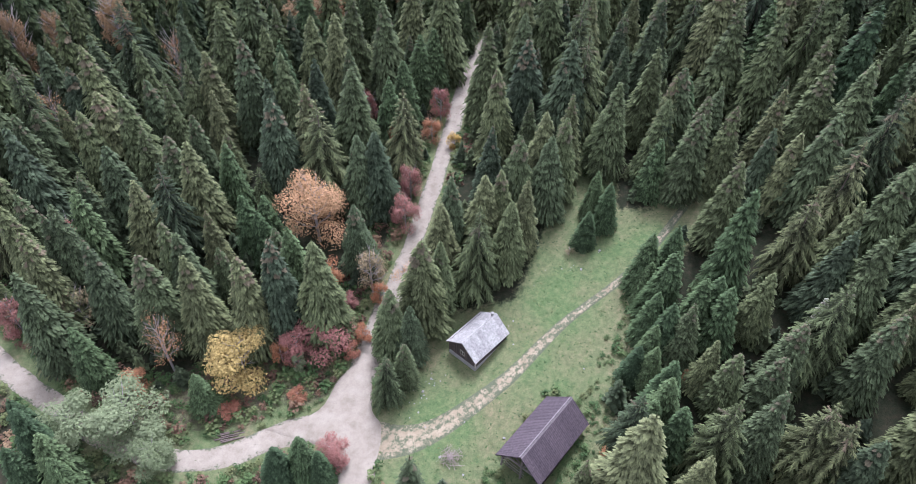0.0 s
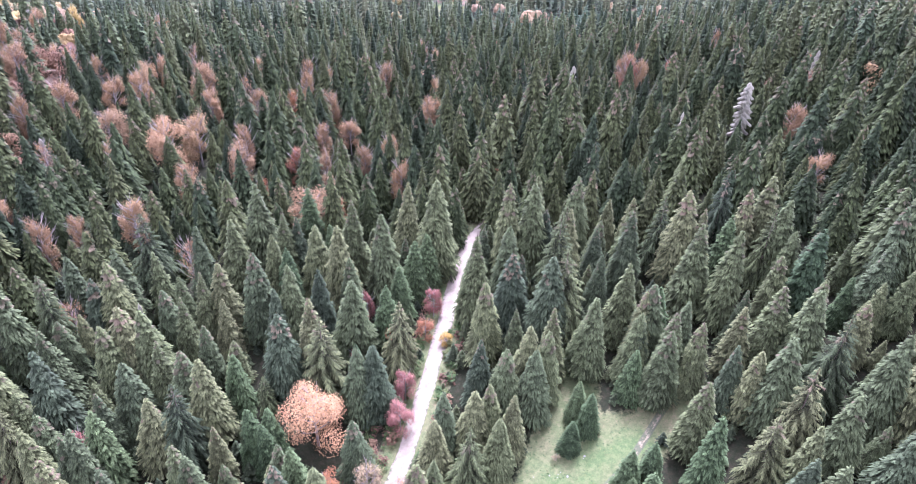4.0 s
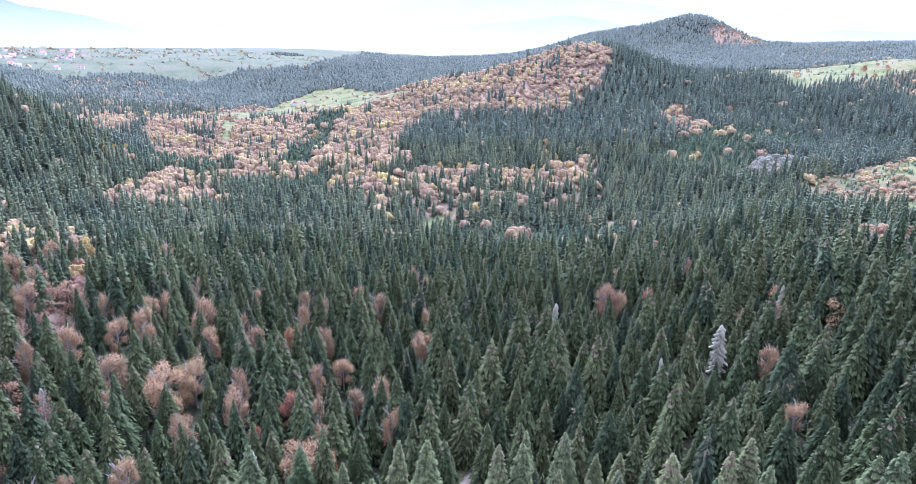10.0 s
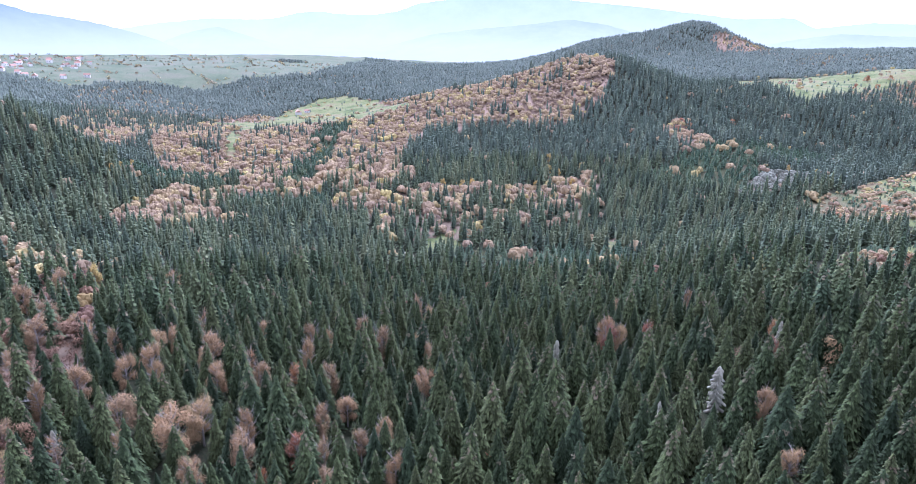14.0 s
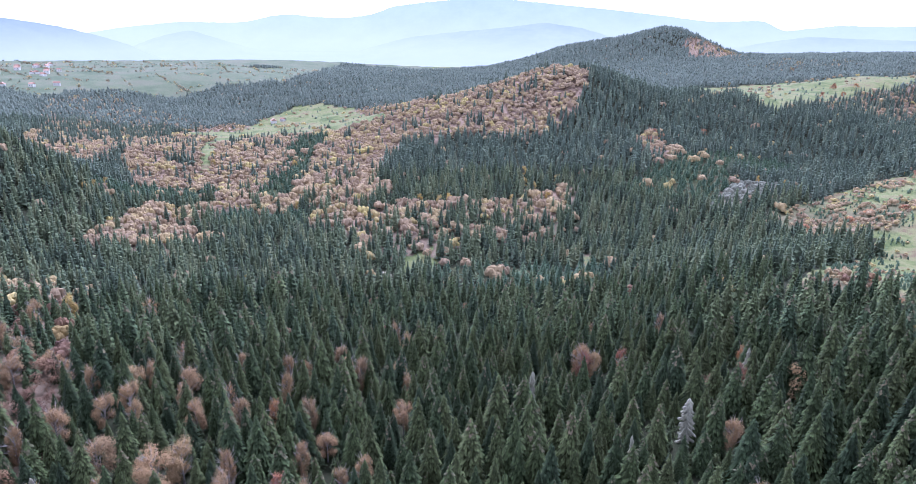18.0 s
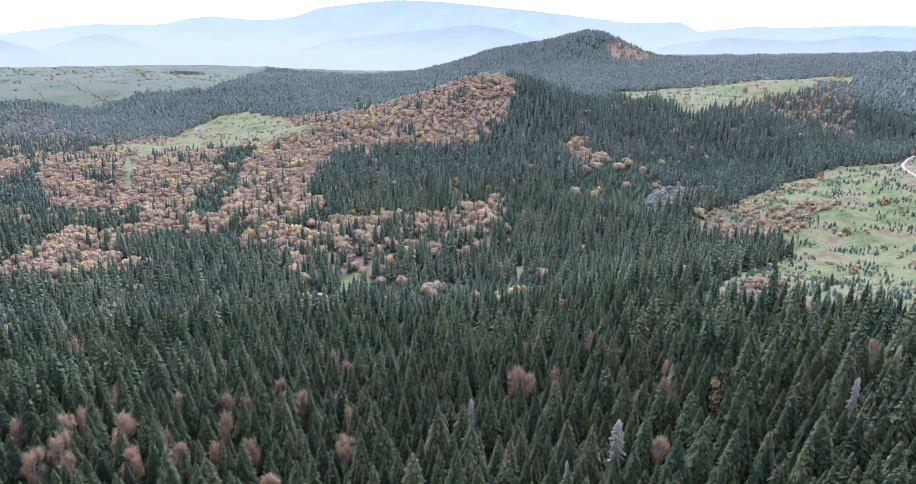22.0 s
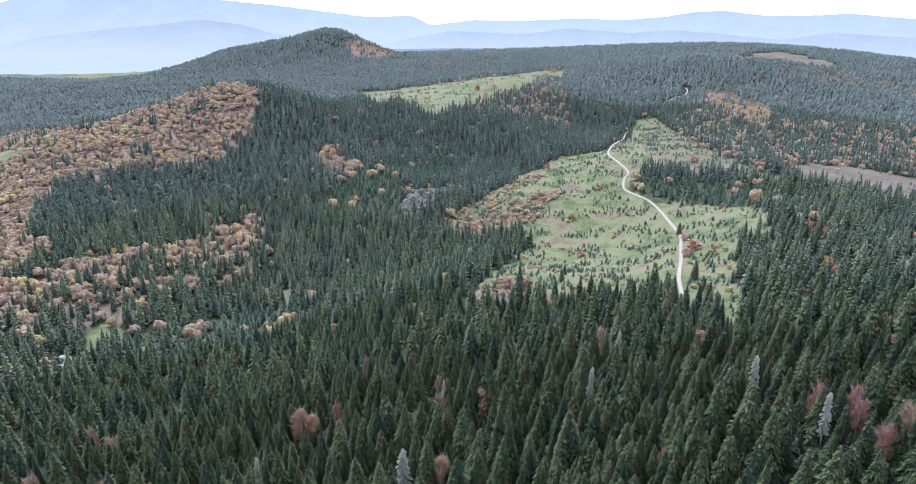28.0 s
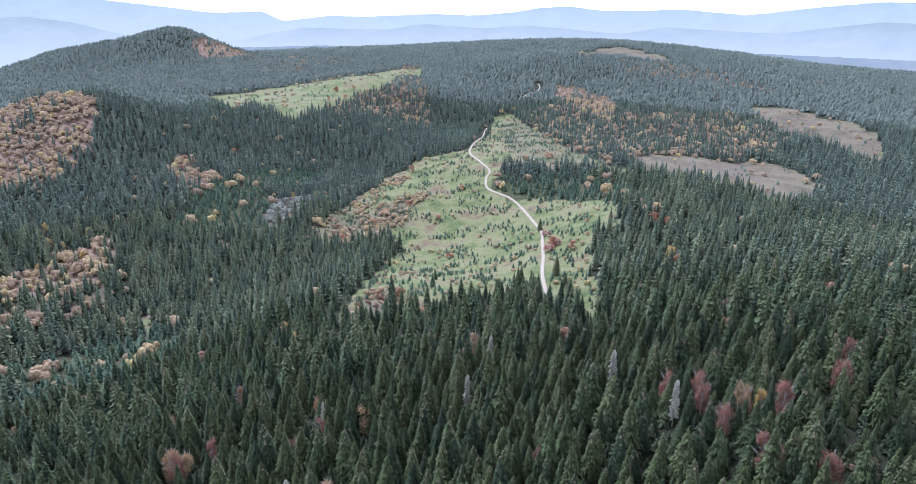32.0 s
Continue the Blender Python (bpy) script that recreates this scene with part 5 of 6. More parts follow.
rb = random.Random(23)
strays = []
while len(strays) < 40:  # beeches strewn through the spruces, most of them in the west
    a_, d_ = math.radians(rb.uniform(-42, 2) if rb.random() < 0.84 else rb.uniform(2, 78)), rb.uniform(132, 262)
    x_, y_ = d_ * math.sin(a_), d_ * math.cos(a_)
    if all(math.hypot(x_ - u_, y_ - v_) > rr_ + 4 for u_, v_, rr_ in taken) and not inside(MEADOW, np.array([x_]), np.array([y_]))[0]:
        strays.append((x_, y_, rb.uniform(10.5, 15.5), rb.uniform(2.2, 4.2)))
plant_all(pale_beech, strays, 24)


def clear_of_taken(x, y, share=1.0, own=1.2):
    ok = np.ones(len(x), bool)
    for a, b, rad in taken:
        ok &= np.hypot(x - a, y - b) > rad * share + own
    return ok


def woods(tag, r0, r1, spacing, spruce_shapes, leafy_shapes, seed, tall, m_spruce, slim=1.0, crowns=None):
    r = np.random.RandomState(seed)
    x, y = scatter(r0, r1, WEST, EAST, spacing, seed)
    k = cover(x, y)
    ok = clear_of_roads(x, y)
    if r0 < 400:
        ok &= clear_of_taken(x, y, 0.7)
    u = r.uniform(0, 1, len(x))
    dens = np.select([k == OPEN, k == SCRUB, k == YOUNGSTERS], [0.0, 0.55, 0.95], 0.97)
    ok &= u < dens
    x, y, k = x[ok], y[ok], k[ok]
    n = len(x)
    clump = ripple(x, y, 70, seed + 3) + 0.5 * ripple(x, y, 22, seed + 4)
    u = r.uniform(0, 1, n)
    leafy = (k == BEECHES) & (u < 0.93 - 0.5 * (clump > 0.7)) | (k == MIX) & (u < 0.44 + 0.25 * clump) | (k == SCRUB) & (u < 0.68) | (k == YOUNGSTERS) & (u < 0.05 + 0.12 * clump) \
        | (k == SPRUCE) & (u < (0.004 if r0 < 200 else 0.012 + 0.05 * (clump > 0.75))) | (k == BARE)
    H = tall * np.clip(r.normal(1.0, 0.26, n), 0.4, 1.5) * (1 + 0.12 * ripple(x, y, 90, 8))
    H = np.where(k == YOUNGSTERS, H * 0.6, np.where(k == SCRUB, H * 0.28, np.where(leafy, H * (0.66 if r0 < 250 else 0.46), H)))
    R = np.where(leafy, H * r.uniform(0.40, 0.54, n) * (1.0 if r0 < 250 else 1.42), (H * r.uniform(0.185, 0.240, n) + 0.3) * slim)
    R = R * np.where(leafy, 1.0, max(1.0, spacing / 7.5) * (1.0 if r0 < 200 else 1.05 if r0 < 400 else 1.18 if r0 < 1000 else 1.9))
    t = np.clip(0.38 + 0.3 * ripple(x, y, 60, 21) + r.normal(0, 0.30, n), 0, 1)
    tb = np.clip(0.40 + 0.28 * ripple(x, y, 80, 22) + r.normal(0, 0.27, n), 0, 1)
    yg = (k == YOUNGSTERS) | (k == SCRUB)
    s = ~leafy & ~yg
    if crowns:
        stand("spruce_forest", tag + " dark green spruce forest of ragged tall trees", crowns, x[s], y[s], H[s], R[s], seed + 5)
    else:
        joined("spruce_forest", tag + " dark green spruce forest covering the slopes", "forest", spruce_shapes, x[s], y[s], H[s], R[s], t[s], m_spruce, seed + 5)
    s = ~leafy & yg
    if s.any():
        joined("young_spruce_wood", tag + " fresh green young spruces on former pasture", "forest", spruce_shapes, x[s], y[s], H[s], R[s] * 1.35, t[s], M_YOUNG, seed + 6)
    s = leafy & (k != BARE)
    # beyond 345 m beeches take the colour with haze in it
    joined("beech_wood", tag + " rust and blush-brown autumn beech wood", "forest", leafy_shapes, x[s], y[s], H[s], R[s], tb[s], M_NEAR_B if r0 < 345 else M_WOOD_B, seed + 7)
    s = leafy & (k == BARE)
    if s.any():
        joined("bare_wood", tag + " bare grey broadleaf thicket in the valley", "forest", leafy_shapes, x[s], y[s], H[s], R[s], tb[s], M_LEAF_GREY, seed + 8)


# nearest forest: things of their own
NEAR = 128.0
rt = random.Random(7)
px, py = scatter(20, NEAR, -62, 96, 5.7, 101)
ok = ~inside(NO_TREES, px, py) & clear_of_roads(px, py, 3.6) & clear_of_taken(px, py, 0.8, 1.4)
px, py = px[ok], py[ok]
order = np.argsort(np.hypot(px, py - 70))
SINGLE = 320
for idx in order[:SINGLE]:
    x, y = float(px[idx]), float(py[idx])
    H = min(23.0, max(6.5, rt.gauss(15.0, 4.2)))
    u = rt.random()
    kind_ = spruce if u < 0.80 else thin_spruce if u < 0.9 else fir
    kind_.plant(x, y, H, H * rt.uniform(0.17, 0.22) + 0.3, rt.uniform(0, 360), rt.randrange(12))
rest = order[SINGLE:]
rx, ry = px[rest], py[rest]
rs = np.random.RandomState(9)
H = np.clip(rs.normal(16.0, 3.8, len(rx)), 7, 23)
joined("spruce_stand", "close stand of dark green spruces round the clearing", "forest", [skirt_shape(s, 16, 16, 0.06, 150) for s in (65, 66, 67)],
       rx, ry, H, H * rs.uniform(0.185, 0.23, len(rx)) + 0.3, np.clip(rs.normal(0.45, 0.25, len(rx)), 0, 1), M_WOOD_S, 10)

# saplings in the gaps under the tall trees
sx_, sy_ = scatter(20, 130, -62, 96, 3.7, 151)
ok = ~inside(NO_TREES, sx_, sy_) & clear_of_roads(sx_, sy_, 2.2) & clear_of_taken(sx_, sy_, 0.5, 0.6)
rs_ = np.random.RandomState(154).uniform(0, 1, len(sx_))
for k_ in range(len(px)):
    ok &= np.hypot(sx_ - px[k_], sy_ - py[k_]) > 2.2
ok &= (sx_ < 48) | (rs_ < 0.25)
sx_, sy_ = sx_[ok], sy_[ok]
rs = np.random.RandomState(152)
H = rs.uniform(1.5, 5.0, len(sx_))
joined("fir_saplings", "young blue-green fir saplings filling gaps under tall spruces", "forest", [skirt_shape(s, 8, 10, 0.03, 30) for s in (165, 166)],
       sx_, sy_, H, H * rs.uniform(0.22, 0.30, len(sx_)) + 0.3, rs.uniform(0, 0.6, len(sx_)), M_WOOD_S, 153)

sx_, sy_ = scatter(128, 262, -44, 82, 4.4, 155)
ok = clear_of_roads(sx_, sy_, 2.2) & clear_of_taken(sx_, sy_, 0.4, 0.4) & (cover(sx_, sy_) == SPRUCE)
sx_, sy_ = sx_[ok], sy_[ok]
H = rs.uniform(2.0, 6.5, len(sx_))
joined("spruce_saplings", "young spruces filling the gaps under the tall forest", "forest", SHAPES_LOW, sx_, sy_, H, H * rs.uniform(0.26, 0.34, len(sx_)) + 0.3, rs.uniform(0, 0.7, len(sx_)), M_WOOD_S, 156)

STAND_CROWNS = crown_pool("stand_crown", [tuft_spruce(sd, 27, 14, 6, 0.06, fu, co, 7, 0.058) for sd, fu, co in
                                          ((171, 0.82, 0.0), (172, 0.74, 0.22), (173, 0.92, 0.0), (174, 0.68, 0.3), (175, 0.86, 0.0), (176, 0.78, 0.15), (177, 0.98, 0.0))], [M_STAND, M_CONES])
woods("near", NEAR, 255, 6.0, SHAPES_MID, LEAFY_MID, 201, 14.5, M_WOOD_S, 1.0, STAND_CROWNS)
# needle colours grow paler from here outward, standing in for haze
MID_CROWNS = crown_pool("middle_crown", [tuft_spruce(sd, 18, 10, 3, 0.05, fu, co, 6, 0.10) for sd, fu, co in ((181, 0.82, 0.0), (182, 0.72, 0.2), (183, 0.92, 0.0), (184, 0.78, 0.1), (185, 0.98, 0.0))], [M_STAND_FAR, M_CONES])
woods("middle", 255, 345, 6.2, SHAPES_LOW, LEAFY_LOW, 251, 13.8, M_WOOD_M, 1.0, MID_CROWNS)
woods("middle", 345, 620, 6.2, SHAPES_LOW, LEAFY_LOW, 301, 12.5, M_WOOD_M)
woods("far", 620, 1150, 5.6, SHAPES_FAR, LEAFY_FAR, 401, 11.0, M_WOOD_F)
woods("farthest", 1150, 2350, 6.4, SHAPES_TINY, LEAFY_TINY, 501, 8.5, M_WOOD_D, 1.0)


def scrub(name, label, polys, spacing, share, shapes, low, high, fat, mat, seed, extent=1500, patchy=45.0):
    """Small growth strewn over open ground."""
    r = np.random.RandomState(seed)
    x, y = scatter(5, extent, WEST, EAST, spacing, seed)
    ok = np.zeros(len(x), bool)
    for p in polys:
        ok |= inside(p, x, y)
    ok &= (r.uniform(0, 1, len(x)) < share * np.clip(0.35 + 1.9 * ripple(x, y, patchy, seed + 1), 0.03, 2.2))
    for line, w in ((ROAD, 2.2), (SIDE_ROAD, 2.2), (TRACK, 1.3), (RIDGE_ROAD, 3.5), (RIDGE_ROAD_END, 4)):
        ok &= line_distance(line, x, y) > w
    x, y = x[ok], y[ok]
    H = r.uniform(low, high, len(x)) ** 1.0
    return joined(name, label, "shrubs", shapes, x, y, H, H * r.uniform(0.8, 1.2, len(x)) * fat, r.uniform(0, 1, len(x)), mat, seed + 2)


SHAPES_BUSH = [skirt_shape(s, 3, 7, 0.0) for s in (95, 96)]
scrub("young_spruces", "scattered young dark spruces on the open meadow ridge", [MEADOW, GLADE, RIDGE_HEATH, SHRUBS, SHRUBS_NORTH, SHRUBS_SOUTH], 3.8, 0.62, SHAPES_BUSH, 0.6, 4.2, 0.42, M_YOUNG, 601)
scrub("meadow_bushes", "small rusty bushes on the open meadow ridge", [MEADOW, RIDGE_HEATH, SHRUBS], 6.0, 0.30, LEAFY_FAR, 0.8, 3.0, 0.75, M_WOOD_B, 611)
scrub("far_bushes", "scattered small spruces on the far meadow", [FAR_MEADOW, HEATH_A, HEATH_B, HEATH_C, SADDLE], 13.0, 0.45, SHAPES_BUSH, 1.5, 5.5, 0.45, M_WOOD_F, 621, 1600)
scrub("far_thickets", "rusty thickets on the far meadows and heath", [FAR_MEADOW, HEATH_A, HEATH_B, HEATH_C, SADDLE], 15.0, 0.30, LEAFY_FAR, 2.0, 6.0, 0.8, M_WOOD_B, 631, 1600, 120.0)
scrub("rust_thicket", "dense rust-brown shrubs on the flank of the meadow ridge", [SHRUBS, SHRUBS_NORTH, SHRUBS_SOUTH], 3.6, 0.8, LEAFY_FAR, 1.2, 3.6, 0.85, M_WOOD_B, 651, 800)
hx, hy = scatter(1200, 2400, WEST, 0, 6.5, 641)
hu, hv = (0.8 * hx + 0.6 * hy + 25 * ripple(hx, hy, 400, 5)) / 95.0, (-0.6 * hx + 0.8 * hy + 25 * ripple(hx, hy, 400, 6)) / 140.0
g = inside(FIELDS, hx, hy) & (((hu % 1) < 0.07) | ((hv % 1) < 0.05)) & (np.random.RandomState(642).uniform(0, 1, len(hx)) < 0.7)
hx, hy = hx[g], hy[g]
hr = np.random.RandomState(643)
for nm, lb, mt, pick in (("field_hedges", "thin rows of autumn hedges between the pale fields", M_WOOD_B, 0), ("field_trees", "dark green trees in rows along the far field edges", M_WOOD_F, 1)):
    g = (hr.uniform(0, 1, len(hx)) < 0.5) == bool(pick)
    H = hr.uniform(2.0, 5.0, g.sum())
    joined(nm, lb, "hedge", LEAFY_TINY if not pick else SHAPES_TINY, hx[g], hy[g], H, H * (0.9 if not pick else 0.7), hr.uniform(0, 1, g.sum()), mt, 644 + pick)


# ---- distant mountains, far behind everything ----
def mountain(name, label, reach, crest, depth, mat, seed, low=-60.0):
    a = np.arange(crest[0][0], crest[-1][0] + 0.01, 0.15)
    top = np.interp(a, [c[0] for c in crest], [c[1] for c in crest])
    ker = np.hanning(13)
    top = np.convolve(np.pad(top, 6, mode="edge"), ker / ker.sum(), "valid")
    rows = 24
    verts = []
    for j in range(rows):
        f = j / (rows - 1)
        az_ = np.radians(a)
        gul = 0.05 * ripple(a * 40 + 60 * f, f * 160 + a * 6, 170, seed) * math.sin(math.pi * f)
        rr_ = reach - depth * (f + gul)
        z = low + (top - low) * np.clip((1 - f) ** 1.15 + 0.03 * ripple(a * 40 + 90 * f, f * 120 + a * 4, 150, seed + 1) * math.sin(math.pi * f), 0, 1)
        verts.append(np.stack([np.sin(az_) * rr_, np.cos(az_) * rr_, z + 1.5 * ripple(a * 60, a * 0 + j, 60, seed + 2) * (f < 0.4)], -1))
    v = np.concatenate(verts)
    n = len(a)
    i, j = np.meshgrid(np.arange(rows - 1), np.arange(n - 1), indexing="ij")
    p = (i * n + j).ravel()
    t = np.concatenate([np.stack([p, p + n, p + n + 1], -1), np.stack([p, p + n + 1, p + 1], -1)])
    return tagged(new(name, fast_mesh(name, v, t, [mat], smooth=True)), label, "mountains", kind="structure")


def distance_material(name, dark, light, foot_haze=(0.305, 0.318, 0.316), foot=-40.0, top=60.0):
    """Air-blue distance that glows softly, with faint woods and fields; haze is painted into the glow, palest at the
    foot.
    """
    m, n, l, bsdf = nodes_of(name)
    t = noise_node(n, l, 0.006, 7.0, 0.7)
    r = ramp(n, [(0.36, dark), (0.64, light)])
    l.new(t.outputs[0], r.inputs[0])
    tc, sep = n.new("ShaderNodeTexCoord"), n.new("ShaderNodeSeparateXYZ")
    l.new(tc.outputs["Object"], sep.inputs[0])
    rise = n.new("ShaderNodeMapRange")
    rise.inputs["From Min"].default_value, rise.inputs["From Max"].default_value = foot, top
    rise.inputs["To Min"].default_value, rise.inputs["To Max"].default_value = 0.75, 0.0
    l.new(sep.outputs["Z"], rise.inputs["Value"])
    c = mix(n, l, "MIX", rise.outputs[0], r.outputs[0], foot_haze)
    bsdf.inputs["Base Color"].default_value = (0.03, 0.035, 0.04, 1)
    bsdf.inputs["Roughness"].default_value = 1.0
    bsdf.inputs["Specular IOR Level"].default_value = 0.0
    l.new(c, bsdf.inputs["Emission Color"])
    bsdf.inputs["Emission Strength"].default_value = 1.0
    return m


# blue and paleness below are air haze put into the glow
M_FAR = distance_material("haze_blue_mountains", (0.214, 0.250, 0.239), (0.243, 0.278, 0.262), foot=20.0, top=260.0)
M_FARMID = distance_material("haze_blue_hills", (0.161, 0.193, 0.187), (0.204, 0.232, 0.218), foot=0.0, top=170.0)
M_RIDGE = distance_material("haze_blue_woods", (0.125, 0.150, 0.160), (0.165, 0.182, 0.184), foot=-60.0, top=20.0)
M_LEFT = distance_material("haze_blue_slope", (0.110, 0.142, 0.139), (0.147, 0.180, 0.169), foot=20.0, top=150.0)
FAR_CREST = [(-60, 120), (-40, 80), (-27.9, 5), (-25.6, 51), (-23.2, 86), (-19.2, 124), (-16.0, 122), (-14.3, 131), (-12.6, 169), (-10.8, 182), (-9.5, 166), (-6.8, 163), (-4.5, 192), (-3.1, 242), (-0.2, 275), (3.0, 302), (6.3, 299), (10.1, 274), (14.8, 243), (19.3, 205), (22.0, 179), (25.8, 191), (27.1, 129), (30.8, 168), (33.6, 163), (39.2, 186), (42.6, 178), (45.9, 202), (47.7, 229), (50.0, 241), (52.7, 214), (56.3, 216), (58.4, 228), (60.9, 212), (63.4, 193), (65.7, 215), (67.9, 238), (70.0, 254), (72.0, 270), (90, 230)]
MID_CREST = [(-60, 40), (-30, 0), (-23.4, -18), (-21.0, 48), (-18.7, 84), (-16.1, 30), (-13.7, -18), (-10.1, -18), (-6.0, -18), (-4.1, 19), (-1.7, 63), (2.6, 99), (5.4, 117), (9.2, 153), (12.1, 131), (14.9, 79), (17.7, 39), (23.4, 31), (26.1, 74), (28.9, 106), (31.7, 101), (35.4, 97), (38.3, 130), (43.1, 108), (46.8, 127), (50.6, 108), (54.3, 87), (57.7, 127), (61.9, 111), (65.9, 101), (68.9, 133), (72.3, 163), (90, 120)]
LEFT_CREST = [(-70, 220), (-38.4, 208), (-32.5, 160), (-30.9, 131), (-28.1, 110), (-25.6, 80), (-23.3, 45), (-21.4, -5), (-20, -40)]
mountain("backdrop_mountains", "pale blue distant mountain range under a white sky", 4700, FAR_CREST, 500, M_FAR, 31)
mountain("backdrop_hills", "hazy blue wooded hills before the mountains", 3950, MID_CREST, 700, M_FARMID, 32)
RIDGE_CREST = [(8, -58), (12, 10), (15, 35), (22, 50), (30, 60), (38, 55), (45, 62), (54, 52), (60, 56), (75, 45), (95, 40)]
PLAIN_CREST = [(-75, -8), (-60, -12), (-40, -18), (-24, -24), (-10, -26), (0, -30), (8, -40), (12, -58)]
M_PLAIN = distance_material("haze_pale_plain", (0.19, 0.215, 0.225), (0.26, 0.265, 0.255))
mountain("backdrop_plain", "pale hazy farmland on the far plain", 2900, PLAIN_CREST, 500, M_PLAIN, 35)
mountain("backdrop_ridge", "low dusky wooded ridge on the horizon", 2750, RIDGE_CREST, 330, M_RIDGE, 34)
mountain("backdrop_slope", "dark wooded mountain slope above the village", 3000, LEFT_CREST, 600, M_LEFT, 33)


# ---- the two buildings in the clearing ----
def plank_material(name, dark, light):
    m, n, l, bsdf = nodes_of(name)
    info = n.new("ShaderNodeObjectInfo")
    r = ramp(n, [(0, dark), (1, light)])
    l.new(info.outputs["Random"], r.inputs[0])
    t = noise_node(n, l, 3.0, 6.0, 0.7)
    f = ramp(n, [(0.3, (0.6, 0.6, 0.6)), (0.7, (1.3, 1.3, 1.3))])
    l.new(t.outputs[0], f.inputs[0])
    l.new(mix(n, l, "MULTIPLY", 1.0, r.outputs[0], f.outputs[0]), bsdf.inputs["Base Color"])
    bsdf.inputs["Roughness"].default_value = 0.85
    return m


M_PLANK = plank_material("dark_weathered_boards", (0.035, 0.025, 0.022), (0.075, 0.055, 0.045))
M_GREYWOOD = plank_material("grey_weathered_timber", (0.14, 0.115, 0.10), (0.22, 0.19, 0.165))
M_PALEWOOD = plank_material("pale_weathered_timber", (0.30, 0.25, 0.20), (0.45, 0.40, 0.34))
M_TIN = plank_material("pale_worn_sheet_metal", (0.274, 0.256, 0.240), (0.376, 0.354, 0.325))
M_BROWN = plank_material("brown_coated_sheet_metal", (0.066, 0.048, 0.056), (0.084, 0.062, 0.070))


def lbox(name, x0, y0, z0, x1, y1, z1, mat, parent, label="", bevel=0.0, m=None):
    bm = bmesh.new()
    box(bm, x0, y0, z0, x1, y1, z1, bevel)
    if m is not None:
        bmesh.ops.transform(bm, matrix=m, verts=bm.verts)
    return part(name, bm, mat, parent, label)


def slope_matrix(x0, z0, x1, z1):
    """Places a sheet lying in local x (down the slope) and y (along the ridge) onto the slope from (x0, z0) to (x1, z1)."""
    a = math.atan2(z1 - z0, x1 - x0)
    return Matrix.Translation((x0, 0, z0)) @ Matrix.Rotation(-a, 4, "Y")


def ribbed_sheet(length, width, pitch, rise, thick=0.02):
    """A roofing sheet with raised ribs running down the slope; x down, y across."""
    bm = bmesh.new()
    prof = []
    n = max(1, round(width / pitch))
    for i in range(n):
        y = width * i / n
        p = width / n
        prof += [(y, 0), (y + p * 0.55, 0), (y + p * 0.66, rise), (y + p * 0.89, rise)]
    prof.append((width, 0))
    rows = []
    for x in (0, length):
        rows.append([bm.verts.new((x, y, z)) for y, z in prof])
    low = [[bm.verts.new((x, y, -thick)) for y in (0, width)] for x in (0, length)]
    for i in range(len(prof) - 1):
        bm.faces.new((rows[0][i], rows[1][i], rows[1][i + 1], rows[0][i + 1]))
    bm.faces.new((low[0][0], low[0][1], low[1][1], low[1][0]))
    bm.faces.new(rows[0] + [low[0][1], low[0][0]])
    bm.faces.new(list(reversed(rows[1])) + [low[1][0], low[1][1]])
    bm.faces.new((rows[0][0], low[0][0], low[1][0], rows[1][0]))
    bm.faces.new((rows[0][-1], rows[1][-1], low[1][1], low[0][1]))
    return bm


def house_root(name, x, y, heading, label, category):
    root = new(name)
    root.matrix_basis = pose(x, y, land1(x, y), 0, 0, -math.degrees(heading))
    return tagged(root, label, category)


def gable_height(x, wl, wr, zl, zr, zt):
    return zt + (zl - zt) * (-x / wl) if x < 0 else zt + (zr - zt) * (x / wr)


